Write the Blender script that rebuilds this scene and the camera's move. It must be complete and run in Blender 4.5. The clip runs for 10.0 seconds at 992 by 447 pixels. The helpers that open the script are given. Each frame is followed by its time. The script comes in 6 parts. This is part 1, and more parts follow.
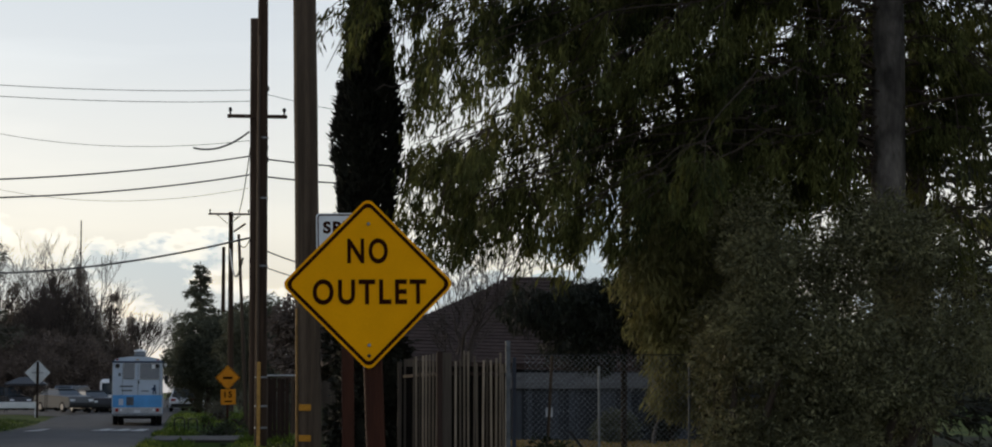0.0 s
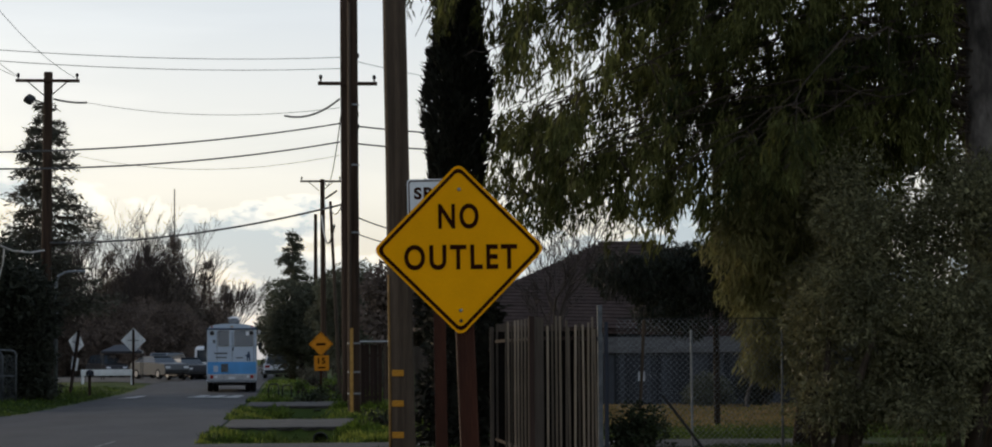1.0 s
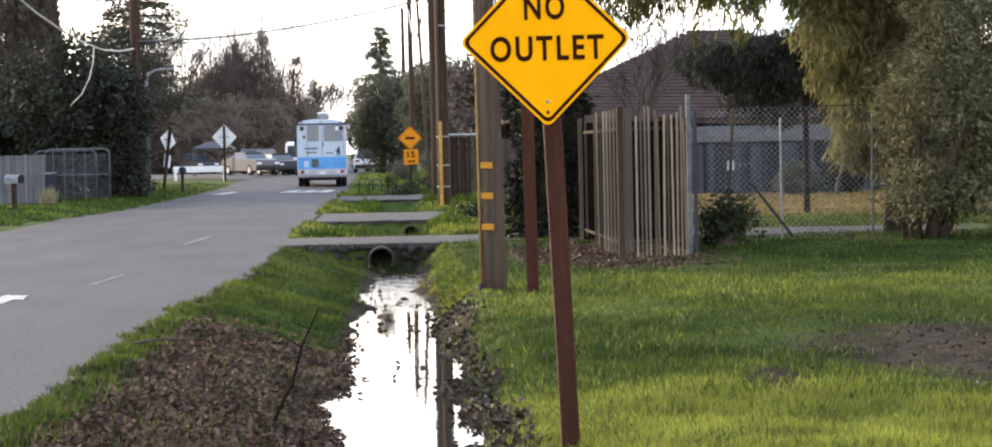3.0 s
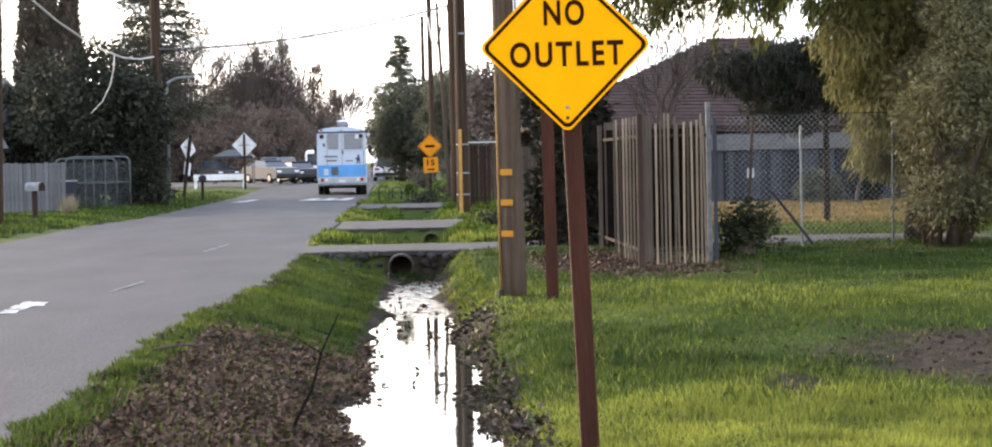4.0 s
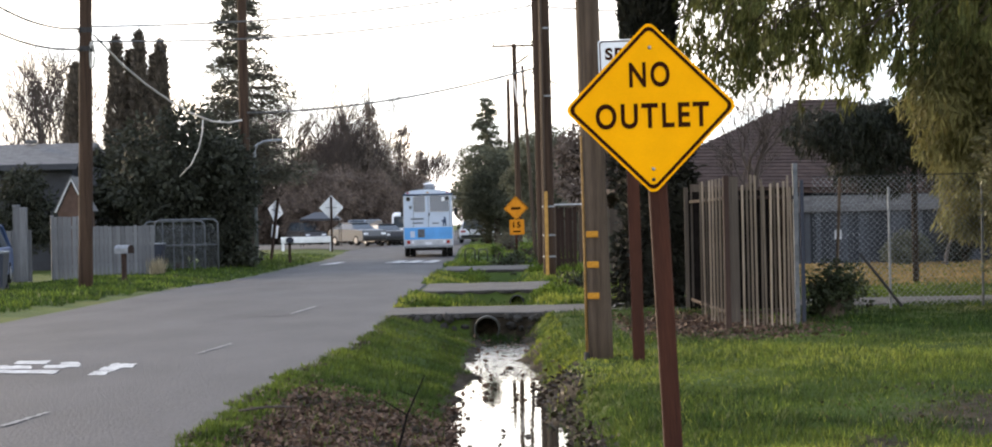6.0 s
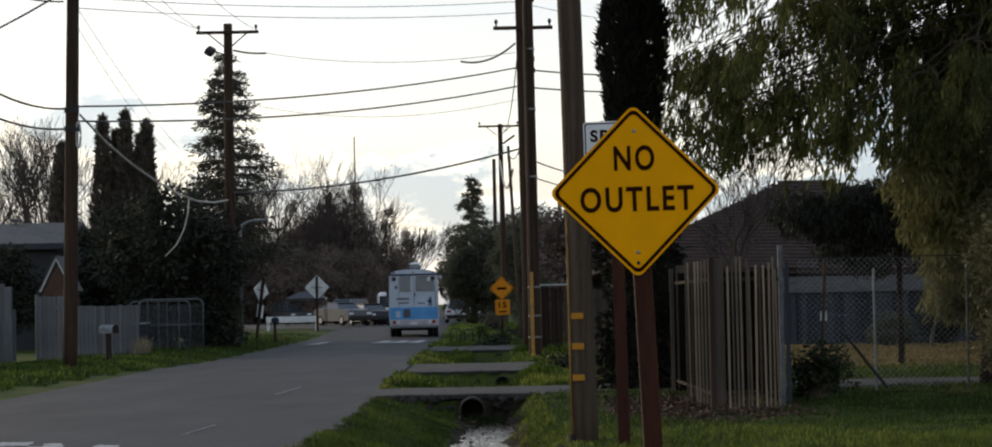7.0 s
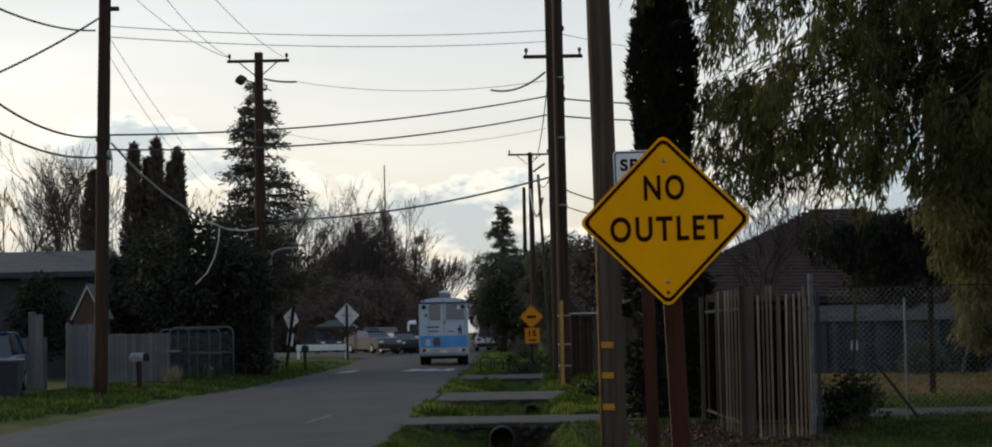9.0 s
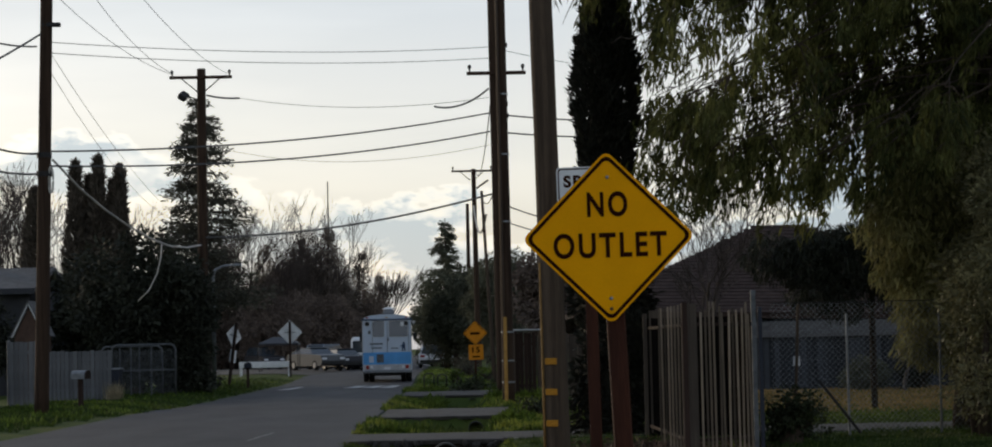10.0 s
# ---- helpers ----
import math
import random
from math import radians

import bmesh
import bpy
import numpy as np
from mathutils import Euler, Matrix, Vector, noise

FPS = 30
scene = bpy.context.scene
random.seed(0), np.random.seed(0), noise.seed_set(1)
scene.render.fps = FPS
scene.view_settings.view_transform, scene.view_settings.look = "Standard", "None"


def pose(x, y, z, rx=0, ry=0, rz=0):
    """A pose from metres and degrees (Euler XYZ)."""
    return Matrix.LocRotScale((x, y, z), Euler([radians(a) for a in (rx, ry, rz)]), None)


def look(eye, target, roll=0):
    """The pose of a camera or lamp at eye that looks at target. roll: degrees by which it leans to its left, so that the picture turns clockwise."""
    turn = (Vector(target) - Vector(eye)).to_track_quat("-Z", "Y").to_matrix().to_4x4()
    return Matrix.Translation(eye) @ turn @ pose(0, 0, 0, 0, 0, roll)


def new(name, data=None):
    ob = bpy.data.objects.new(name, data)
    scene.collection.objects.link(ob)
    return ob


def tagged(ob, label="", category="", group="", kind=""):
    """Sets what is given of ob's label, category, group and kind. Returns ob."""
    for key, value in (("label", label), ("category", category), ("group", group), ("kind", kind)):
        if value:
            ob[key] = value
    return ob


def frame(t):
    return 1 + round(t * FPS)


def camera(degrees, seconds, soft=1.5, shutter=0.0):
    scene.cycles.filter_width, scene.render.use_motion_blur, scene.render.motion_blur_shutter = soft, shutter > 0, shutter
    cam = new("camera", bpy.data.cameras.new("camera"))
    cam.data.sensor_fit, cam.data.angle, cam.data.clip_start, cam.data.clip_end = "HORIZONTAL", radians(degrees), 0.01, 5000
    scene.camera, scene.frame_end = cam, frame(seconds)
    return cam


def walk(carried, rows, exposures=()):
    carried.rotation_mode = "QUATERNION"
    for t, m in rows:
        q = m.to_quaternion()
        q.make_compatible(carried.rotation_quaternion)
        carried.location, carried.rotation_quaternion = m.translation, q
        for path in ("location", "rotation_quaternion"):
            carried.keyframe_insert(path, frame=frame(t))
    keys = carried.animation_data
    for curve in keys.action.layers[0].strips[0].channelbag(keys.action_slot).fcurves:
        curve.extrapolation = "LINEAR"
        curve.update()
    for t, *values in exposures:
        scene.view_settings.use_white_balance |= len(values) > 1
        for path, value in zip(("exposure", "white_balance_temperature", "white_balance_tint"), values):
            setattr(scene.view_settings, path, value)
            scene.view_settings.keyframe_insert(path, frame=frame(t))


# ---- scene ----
cam = camera(26.12, 10.0, soft=1.9)
# seconds, the eye's small sway sideways and in height, then its turn in degrees
ROWS = [
    (0.0, -0.015, 1.613, 94.506, 0.006, -7.798),
    (0.5, -0.020, 1.617, 94.650, 0.243, -7.421),
    (1.0, -0.014, 1.609, 93.580, 0.362, -5.335),
    (1.5, -0.009, 1.606, 92.173, 0.759, -2.965),
    (2.0, -0.012, 1.609, 91.236, 0.594, -1.140),
    (2.5, -0.003, 1.605, 89.532, 0.933, -2.549),
    (2.7, -0.006, 1.610, 88.418, 1.115, -2.853),
    (3.8, -0.002, 1.582, 87.809, 1.336, -2.932),
    (4.0, -0.005, 1.586, 88.282, 1.180, -2.423),
    (4.5, -0.003, 1.586, 88.768, 1.162, -1.959),
    (5.0, -0.003, 1.584, 88.680, 1.280, -2.136),
    (5.5, -0.002, 1.583, 88.636, 1.148, -2.007),
    (6.0, -0.003, 1.584, 89.997, 1.269, -0.117),
    (6.2, 0.001, 1.585, 90.806, 1.342, -0.196),
    (7.3, 0.006, 1.615, 92.177, 1.177, -0.614),
    (7.5, 0.007, 1.617, 92.198, 1.232, -0.680),
    (8.0, 0.010, 1.617, 92.047, 1.592, -0.350),
    (8.5, 0.007, 1.619, 92.746, 1.309, 0.667),
    (9.0, 0.006, 1.616, 92.891, 1.104, 0.305),
    (9.5, 0.005, 1.614, 92.523, 0.982, 0.140),
    (10.0, 0.007, 1.617, 93.301, 1.236, -1.205),
]
EXPOSURES = [(0.0, -0.35, 6500, 11), (1.0, -0.3, 6500, 11), (1.7, -0.2, 6500, 11), (2.1, -0.05, 6600, 12), (2.5, 1.0, 6700, 14), (2.75, 1.7, 6800, 16), (3.8, 2.0, 6800, 17), (5.2, 1.98, 6800, 17), (5.6, 1.9, 6800, 17), (5.9, 1.8, 6800, 16), (6.2, 1.0, 6700, 14), (6.8, 0.1, 6600, 12), (7.3, -0.25, 6500, 11), (8.8, -0.37, 6500, 11), (10.0, -0.39, 6500, 11)]
walk(cam, [(t, pose(x, 0, z, rx, ry, rz)) for t, x, z, rx, ry, rz in ROWS], EXPOSURES)

# ---- sky and sun ----
SUN_AZ, SUN_EL = radians(-42), radians(13)   # azimuth from +y towards +x
world = bpy.data.worlds.new("overcast_evening_sky")
scene.world = world
world.use_nodes = True
wn, wl = world.node_tree.nodes, world.node_tree.links
wn.clear()


def wnode(kind, **kw):
    n = wn.new(kind)
    for k, v in kw.items():
        n.inputs[k].default_value = v
    return n


def wmath(op, a, b=None, c=None, clamp=False):
    n = wn.new("ShaderNodeMath")
    n.operation, n.use_clamp = op, clamp
    for i, v in enumerate((a, b, c)):
        if v is None:
            continue
        if hasattr(v, "links"):
            wl.new(v, n.inputs[i])
        else:
            n.inputs[i].default_value = v
    return n.outputs[0]


def wramp(fac, stops):
    n = wn.new("ShaderNodeValToRGB")
    el = n.color_ramp.elements
    while len(el) < len(stops):
        el.new(0.5)
    for e, (p, c) in zip(el, stops):
        e.position, e.color = p, (*c, 1)
    wl.new(fac, n.inputs[0])
    return n.outputs[0]


def wmix(fac, a, b):
    n = wn.new("ShaderNodeMix")
    n.data_type = "RGBA"
    for i, v in ((0, fac), (6, a), (7, b)):
        if hasattr(v, "links"):
            wl.new(v, n.inputs[i])
        else:
            n.inputs[i].default_value = v
    return n.outputs[2]


def wnoise(vec, scale, stretch, detail=6.0, rough=0.55):
    m = wn.new("ShaderNodeMapping")
    m.inputs["Scale"].default_value = stretch
    wl.new(vec, m.inputs["Vector"])
    n = wnode("ShaderNodeTexNoise", Scale=scale, Detail=detail, Roughness=rough)
    wl.new(m.outputs[0], n.inputs["Vector"])
    return n.outputs[0]


tc = wn.new("ShaderNodeTexCoord").outputs["Generated"]
sep = wn.new("ShaderNodeSeparateXYZ")
wl.new(tc, sep.inputs[0])
dx, dy, dz = sep.outputs
sky = wn.new("ShaderNodeTexSky")
sky.sky_type, sky.sun_disc, sky.sun_elevation, sky.sun_rotation = "NISHITA", False, SUN_EL, SUN_AZ
sky_scaled = wmix(1.0, (0, 0, 0, 1), sky.outputs[0])
# high thin layer: cream low down, grey-white above, a little blue overhead
veil = wramp(wmath("MULTIPLY", dz, 2.0, clamp=True), [(0.0, (0.66, 0.62, 0.57)), (0.10, (0.76, 0.72, 0.67)), (0.16, (0.84, 0.81, 0.77)), (0.24, (0.95, 0.922, 0.888)), (0.31, (0.82, 0.84, 0.86)), (0.42, (0.68, 0.74, 0.81)), (0.7, (0.30, 0.38, 0.51)), (1.0, (0.235, 0.32, 0.455))])
bands = wnoise(tc, 2.6, (1.0, 1.0, 8.0), 6.0, 0.5)
veil = wmix(wmath("MULTIPLY_ADD", bands, 4.5, -1.75, clamp=True), wmix(0.58, (0.50, 0.52, 0.56, 1), veil), veil)
# cumulus bank low over the road
lump = wnoise(tc, 8.0, (1.0, 1.0, 2.0), 9.0, 0.62)
height = wmath("SUBTRACT", wmath("MULTIPLY_ADD", lump, 0.30, -0.076), dz)
bank = wmath("MULTIPLY", height, 90.0, clamp=True)
edge = wmath("SUBTRACT", 1.0, wmath("MULTIPLY", height, 55.0, clamp=True))
billow = wnoise(tc, 30.0, (1.0, 1.0, 2.0), 8.0, 0.6)
inner = wmix(wmath("MULTIPLY_ADD", billow, 6.5, -3.3, clamp=True), (0.38, 0.48, 0.61, 1), (0.90, 0.90, 0.90, 1))
cumulus = wmix(wmath("POWER", edge, 1.3), inner, (1.6, 1.48, 1.28, 1))
ahead = wmath("MULTIPLY_ADD", dy, 1.4, -0.2, clamp=True)
clouds = wmix(wmath("MULTIPLY", bank, ahead), veil, cumulus)
# low behind, the unseen sky is brightened to light the sign's face
behind = wmath("MULTIPLY", wmath("MULTIPLY_ADD", dy, -1.3, -0.1, clamp=True), wmath("MULTIPLY_ADD", dz, -1.7, 1.0, clamp=True))
clouds = wmix(behind, clouds, (0.95, 0.97, 1.0, 1))
bg_sky, bg_cloud, add = wnode("ShaderNodeBackground", Strength=0.05), wnode("ShaderNodeBackground", Strength=1.0), wn.new("ShaderNodeAddShader")
wl.new(sky_scaled, bg_sky.inputs[0])
wl.new(clouds, bg_cloud.inputs[0])
wl.new(bg_sky.outputs[0], add.inputs[0])
wl.new(bg_cloud.outputs[0], add.inputs[1])
wl.new(add.outputs[0], wn.new("ShaderNodeOutputWorld").inputs[0])

sun = new("sun", bpy.data.lights.new("sun", "SUN"))
sun.data.energy, sun.data.angle, sun.data.color = 1.7, radians(7), (1.0, 0.83, 0.58)
sun_way = Vector((math.sin(SUN_AZ) * math.cos(SUN_EL), math.cos(SUN_AZ) * math.cos(SUN_EL), math.sin(SUN_EL)))
sun.matrix_world = look(sun_way * 100, (0, 0, 0))


# ---- materials ----
def material(name, base, rough=0.8, dark=0.6, scale=6.0, bump=0.3, metal=0.0, fine=60.0, stretch=(1, 1, 1), tint=None, spot=0.5, island=0.0, through_light=0.0, each=0.0, spec=0.15, grain=0.55):
    """Base colour varied by a coarse and a fine noise, with relief from the fine one."""
    m = bpy.data.materials.new(name)
    m.use_nodes = True
    n, l = m.node_tree.nodes, m.node_tree.links
    bsdf = n["Principled BSDF"]
    tcn = n.new("ShaderNodeTexCoord")
    mp = n.new("ShaderNodeMapping")
    mp.inputs["Scale"].default_value = stretch
    l.new(tcn.outputs["Object"], mp.inputs[0])
    big, small = n.new("ShaderNodeTexNoise"), n.new("ShaderNodeTexNoise")
    big.inputs["Scale"].default_value, big.inputs["Detail"].default_value = scale, 5
    small.inputs["Scale"].default_value, small.inputs["Detail"].default_value = fine, 4
    for t in (big, small):
        l.new(mp.outputs[0], t.inputs["Vector"])
    ramp = n.new("ShaderNodeValToRGB")
    ramp.color_ramp.elements[0].position, ramp.color_ramp.elements[1].position = 0.5 - 0.3 * spot, 0.5 + 0.3 * spot
    low = tint or tuple(c * dark for c in base)
    ramp.color_ramp.elements[0].color, ramp.color_ramp.elements[1].color = (*low, 1), (*base, 1)
    l.new(big.outputs[0], ramp.inputs[0])
    mul = n.new("ShaderNodeMix")
    mul.data_type, mul.blend_type = "RGBA", "MULTIPLY"
    mul.inputs[0].default_value = grain
    l.new(ramp.outputs[0], mul.inputs[6])
    fr = n.new("ShaderNodeValToRGB")
    fr.color_ramp.elements[0].color, fr.color_ramp.elements[1].color = (0.35, 0.35, 0.35, 1), (1.35, 1.35, 1.35, 1)
    fr.color_ramp.elements[0].position, fr.color_ramp.elements[1].position = 0.25, 0.75
    l.new(small.outputs[0], fr.inputs[0])
    l.new(fr.outputs[0], mul.inputs[7])
    colour = mul.outputs[2]
    if island or each:
        src = n.new("ShaderNodeNewGeometry").outputs["Random Per Island"] if island else n.new("ShaderNodeObjectInfo").outputs["Random"]
        amount = island or each
        mr = n.new("ShaderNodeMapRange")
        mr.inputs[3].default_value, mr.inputs[4].default_value = 1 - amount, 1 + amount
        l.new(src, mr.inputs[0])
        vm = n.new("ShaderNodeVectorMath")
        vm.operation = "SCALE"
        l.new(colour, vm.inputs[0])
        l.new(mr.outputs[0], vm.inputs["Scale"])
        colour = vm.outputs[0]
    l.new(colour, bsdf.inputs["Base Color"])
    bsdf.inputs["Roughness"].default_value, bsdf.inputs["Metallic"].default_value = rough, metal
    bsdf.inputs["Specular IOR Level"].default_value = spec
    if bump:
        b = n.new("ShaderNodeBump")
        b.inputs["Strength"].default_value, b.inputs["Distance"].default_value = bump, 0.02
        l.new(small.outputs[0], b.inputs["Height"])
        l.new(b.outputs[0], bsdf.inputs["Normal"])
    if through_light:
        tr, mx = n.new("ShaderNodeBsdfTranslucent"), n.new("ShaderNodeMixShader")
        mx.inputs[0].default_value = through_light
        l.new(colour, tr.inputs[0])
        l.new(bsdf.outputs[0], mx.inputs[1])
        l.new(tr.outputs[0], mx.inputs[2])
        l.new(mx.outputs[0], n["Material Output"].inputs[0])
    return m


ASPHALT = material("worn_asphalt", (0.053, 0.0505, 0.054), 0.7, 0.5, 0.8, 0.6, fine=38, stretch=(1, 0.3, 1), spot=0.7, spec=0.18)
SEAM = material("pale_asphalt_seam", (0.20, 0.20, 0.20), 0.66, 0.7, 3.0, 0.4, fine=50, spec=0.22)
PAVED = material("driveway_paving", (0.098, 0.093, 0.088), 0.9, 0.7, 1.5, 0.4, fine=25)
CONCRETE = material("old_concrete", (0.34, 0.33, 0.30), 0.9, 0.55, 2.5, 0.5, fine=30)
PAINT_ROAD = material("worn_road_paint", (0.55, 0.55, 0.54), 0.8, 0.55, 5.0, 0.3, fine=40)
MUD = material("wet_mud", (0.075, 0.058, 0.042), 0.6, 0.5, 3.0, 0.8, fine=18)
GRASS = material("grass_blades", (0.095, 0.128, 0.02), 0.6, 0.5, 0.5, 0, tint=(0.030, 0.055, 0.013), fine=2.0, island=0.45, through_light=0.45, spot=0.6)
# these two greens paint shade and sun onto lawn and verge
DEEP = material("deep_green_shade_grass", (0.042, 0.078, 0.013), 0.6, 0.5, 0.7, 0, tint=(0.022, 0.042, 0.010), fine=2.0, island=0.4, through_light=0.4, spot=0.7)
YELLOWGRASS = material("yellow_green_lit_grass", (0.26, 0.285, 0.05), 0.6, 0.5, 0.6, 0, tint=(0.12, 0.15, 0.028), fine=2.0, island=0.3, through_light=0.5, spot=0.7)
WEEDS = material("roadside_weeds", (0.115, 0.17, 0.028), 0.65, 0.5, 0.6, 0, fine=3.0, island=0.4, through_light=0.45)
DRYLEAF = material("fallen_leaves", (0.115, 0.072, 0.05), 0.8, 0.5, 2.0, 0, fine=20, island=0.6)
# inner shade and lit leaf edges are mixed in as the two patch colours
CEDAR = material("cedar_foliage", (0.15, 0.15, 0.045), 0.7, 0.4, 0.7, 0, tint=(0.016, 0.025, 0.010), fine=3.0, island=0.5, through_light=0.35, spot=0.7, spec=0.06)
DARKFIR = material("dark_conifer_foliage", (0.043, 0.047, 0.033), 0.7, 0.6, 0.5, 0, fine=3.0, island=0.4, through_light=0.15)
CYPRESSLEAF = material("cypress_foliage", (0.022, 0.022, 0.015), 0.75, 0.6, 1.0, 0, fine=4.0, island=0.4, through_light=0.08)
PEPPER = material("feathery_yellow_green_leaves", (0.30, 0.275, 0.115), 0.6, 0.5, 0.8, 0, tint=(0.13, 0.13, 0.05), fine=3.0, island=0.5, through_light=0.3, spot=0.9)
# cypress foliage lightened for the far row, its haze kept in the colour
FARCYPRESS = material("hazed_grey_brown_cypress", (0.125, 0.105, 0.082), 0.75, 0.6, 1.0, 0, fine=4.0, island=0.4, through_light=0.1)
OLIVE = material("olive_grey_leaves", (0.26, 0.245, 0.13), 0.45, 0.5, 0.8, 0, tint=(0.05, 0.052, 0.028), fine=3.0, island=0.5, through_light=0.3, spot=0.9)
SHRUBLEAF = material("shrub_leaves", (0.05, 0.062, 0.03), 0.6, 0.5, 1.0, 0, fine=4.0, island=0.4, through_light=0.2)
# haze over the distance is paled into this leaf colour
FARLEAF = material("hazed_tree_leaves", (0.105, 0.102, 0.076), 0.8, 0.6, 0.25, 0, fine=1.5, island=0.35, through_light=0.2)
BROWNLEAF = material("winter_brown_leaves", (0.22, 0.17, 0.14), 0.8, 0.6, 0.25, 0, fine=1.5, island=0.35, through_light=0.2)
FARBROWN = material("dull_brown_far_foliage", (0.22, 0.182, 0.15), 0.8, 0.6, 0.25, 0, fine=1.5, island=0.3, through_light=0.25)
ROADLEAF = material("grey_green_roadside_leaves", (0.135, 0.142, 0.098), 0.8, 0.55, 0.3, 0, fine=1.5, island=0.35, through_light=0.3)
BARK = material("rough_bark", (0.07, 0.052, 0.04), 0.9, 0.45, 3.0, 1.0, fine=16, stretch=(1, 1, 0.25))
PALEBARK = material("pale_flaking_bark", (0.17, 0.15, 0.135), 0.9, 0.25, 2.6, 0.9, fine=14, stretch=(1, 1, 0.45), spot=0.5)
TWIG = material("bare_twigs", (0.08, 0.064, 0.056), 0.9, 0.7, 3.0, 0.2)
POLEWOOD = material("weathered_pole_wood", (0.105, 0.076, 0.054), 0.85, 0.55, 5.0, 0.9, fine=55, stretch=(3, 3, 0.10))
POLEDARK = material("creosoted_pole_wood", (0.062, 0.038, 0.025), 0.85, 0.5, 3.0, 0.7, fine=20, stretch=(4, 4, 0.14))
POSTRED = material("red_brown_post", (0.052, 0.017, 0.009), 0.75, 0.65, 4.0, 0.5, fine=30, stretch=(3, 3, 0.2))
FENCEWOOD = material("grey_fence_wood", (0.095, 0.076, 0.06), 0.85, 0.45, 2.0, 0.6, fine=25, stretch=(3, 3, 0.12), each=0.35)
SLATWOOD = material("silver_brown_slats", (0.23, 0.185, 0.14), 0.8, 0.35, 2.0, 0.6, fine=25, stretch=(3, 3, 0.12), each=0.75)
PALEFENCE = material("silvered_fence_boards", (0.165, 0.17, 0.18), 0.85, 0.6, 2.0, 0.5, fine=25, stretch=(3, 3, 0.12), each=0.2)
# holds the slat screen's inner shade as colour; also the dead stalk
NEARBLACK = material("near_black_wood", (0.012, 0.010, 0.009), 0.95, 0.6, 3.0, 0.3, fine=25, spec=0.0)
DARKWOOD = material("dark_brown_boards", (0.045, 0.028, 0.022), 0.85, 0.6, 2.0, 0.5, fine=25, stretch=(3, 3, 0.15), each=0.25)
SLATEBOARD = material("slate_grey_boards", (0.053, 0.058, 0.066), 0.8, 0.7, 2.0, 0.4, fine=25, stretch=(3, 3, 0.15), each=0.45)
SIGNYELLOW = material("yellow_sign_face", (0.83, 0.355, 0.0), 0.75, 0.92, 4.0, 0.03, fine=180, spec=0.08, grain=0.12)
SIGNORANGE = material("orange_sign_face", (0.66, 0.24, 0.01), 0.5, 0.85, 4.0, 0.03, fine=180, grain=0.12)
SIGNBLACK = material("black_sign_legend", (0.034, 0.010, 0.004), 0.9, 0.8, 5.0, 0, spec=0.02)
SIGNWHITE = material("white_sign_face", (0.72, 0.74, 0.76), 0.5, 0.85, 4.0, 0.02, fine=120, grain=0.12)
SIGNBACK = material("bare_aluminium_back", (0.66, 0.68, 0.7), 0.45, 0.85, 5.0, 0.05, metal=0.3)
STEEL = material("galvanised_steel", (0.26, 0.275, 0.29), 0.5, 0.7, 6.0, 0.1, metal=0.6)
DULLSTEEL = material("dull_weathered_steel", (0.13, 0.14, 0.15), 0.6, 0.6, 6.0, 0.2, metal=0.3)
DARKSTEEL = material("dark_wire", (0.035, 0.035, 0.035), 0.6, 0.8, 6.0, 0)
WHITEPAINT = material("white_paint", (0.50, 0.51, 0.52), 0.6, 0.75, 3.0, 0.15, fine=40)
CABLE = material("grey_cable", (0.10, 0.10, 0.10), 0.7, 0.8, 6.0, 0)
CABLEPALE = material("pale_cable_sheath", (0.5, 0.48, 0.44), 0.7, 0.8, 6.0, 0)
CONDUIT = material("sunlit_conduit_and_amber", (0.52, 0.29, 0.08), 0.7, 0.7, 5.0, 0.2)
OCHRE = material("ochre_conduit", (0.26, 0.15, 0.05), 0.7, 0.6, 5.0, 0.2)
YELLOWTAG = material("yellow_marker_strip", (0.46, 0.21, 0.02), 0.6, 0.8, 20.0, 0.1)
ROOFBROWN = material("brown_shingles", (0.072, 0.05, 0.043), 0.9, 0.7, 2.5, 0.8, fine=14, stretch=(1, 1, 3))
ROOFGREY = material("grey_shingles", (0.14, 0.138, 0.138), 0.9, 0.75, 2.5, 0.6, fine=14, stretch=(1, 1, 3))
STUCCO = material("grey_stucco", (0.055, 0.058, 0.065), 0.9, 0.8, 2.0, 0.3)
BRICKRED = material("red_brown_wall", (0.09, 0.058, 0.045), 0.9, 0.7, 4.0, 0.4)
CORRUGATED = material("corrugated_pipe_steel", (0.07, 0.068, 0.058), 0.7, 0.5, 5.0, 0.4, metal=0.3)
STONE = material("rubble_stone", (0.06, 0.056, 0.05), 0.9, 0.5, 5.0, 0.7, fine=20, each=0.4)
VANWHITE = material("white_van_paint", (0.46, 0.54, 0.64), 0.35, 0.9, 1.5, 0.02, spec=0.5, grain=0.12)
VANBLUE = material("sky_blue_van_band", (0.07, 0.33, 0.70), 0.4, 0.8, 1.5, 0.02, spec=0.5, grain=0.12)
VANDARK = material("dark_blue_trim", (0.04, 0.07, 0.13), 0.4, 0.8, 2.0, 0)
TYRE = material("tyre_rubber", (0.022, 0.022, 0.022), 0.85, 0.7, 8.0, 0.2)
RIM = material("wheel_rim", (0.45, 0.45, 0.46), 0.4, 0.7, 8.0, 0, metal=0.7)
REDLAMP = material("red_tail_lamp", (0.35, 0.015, 0.01), 0.3, 0.8, 8.0, 0)
BINPLASTIC = material("dark_blue_bin_plastic", (0.03, 0.035, 0.05), 0.5, 0.8, 4.0, 0.05)


def car_paint(name, c):
    return material(name, c, 0.4, 0.9, 2.0, 0, spec=0.35, grain=0.1)


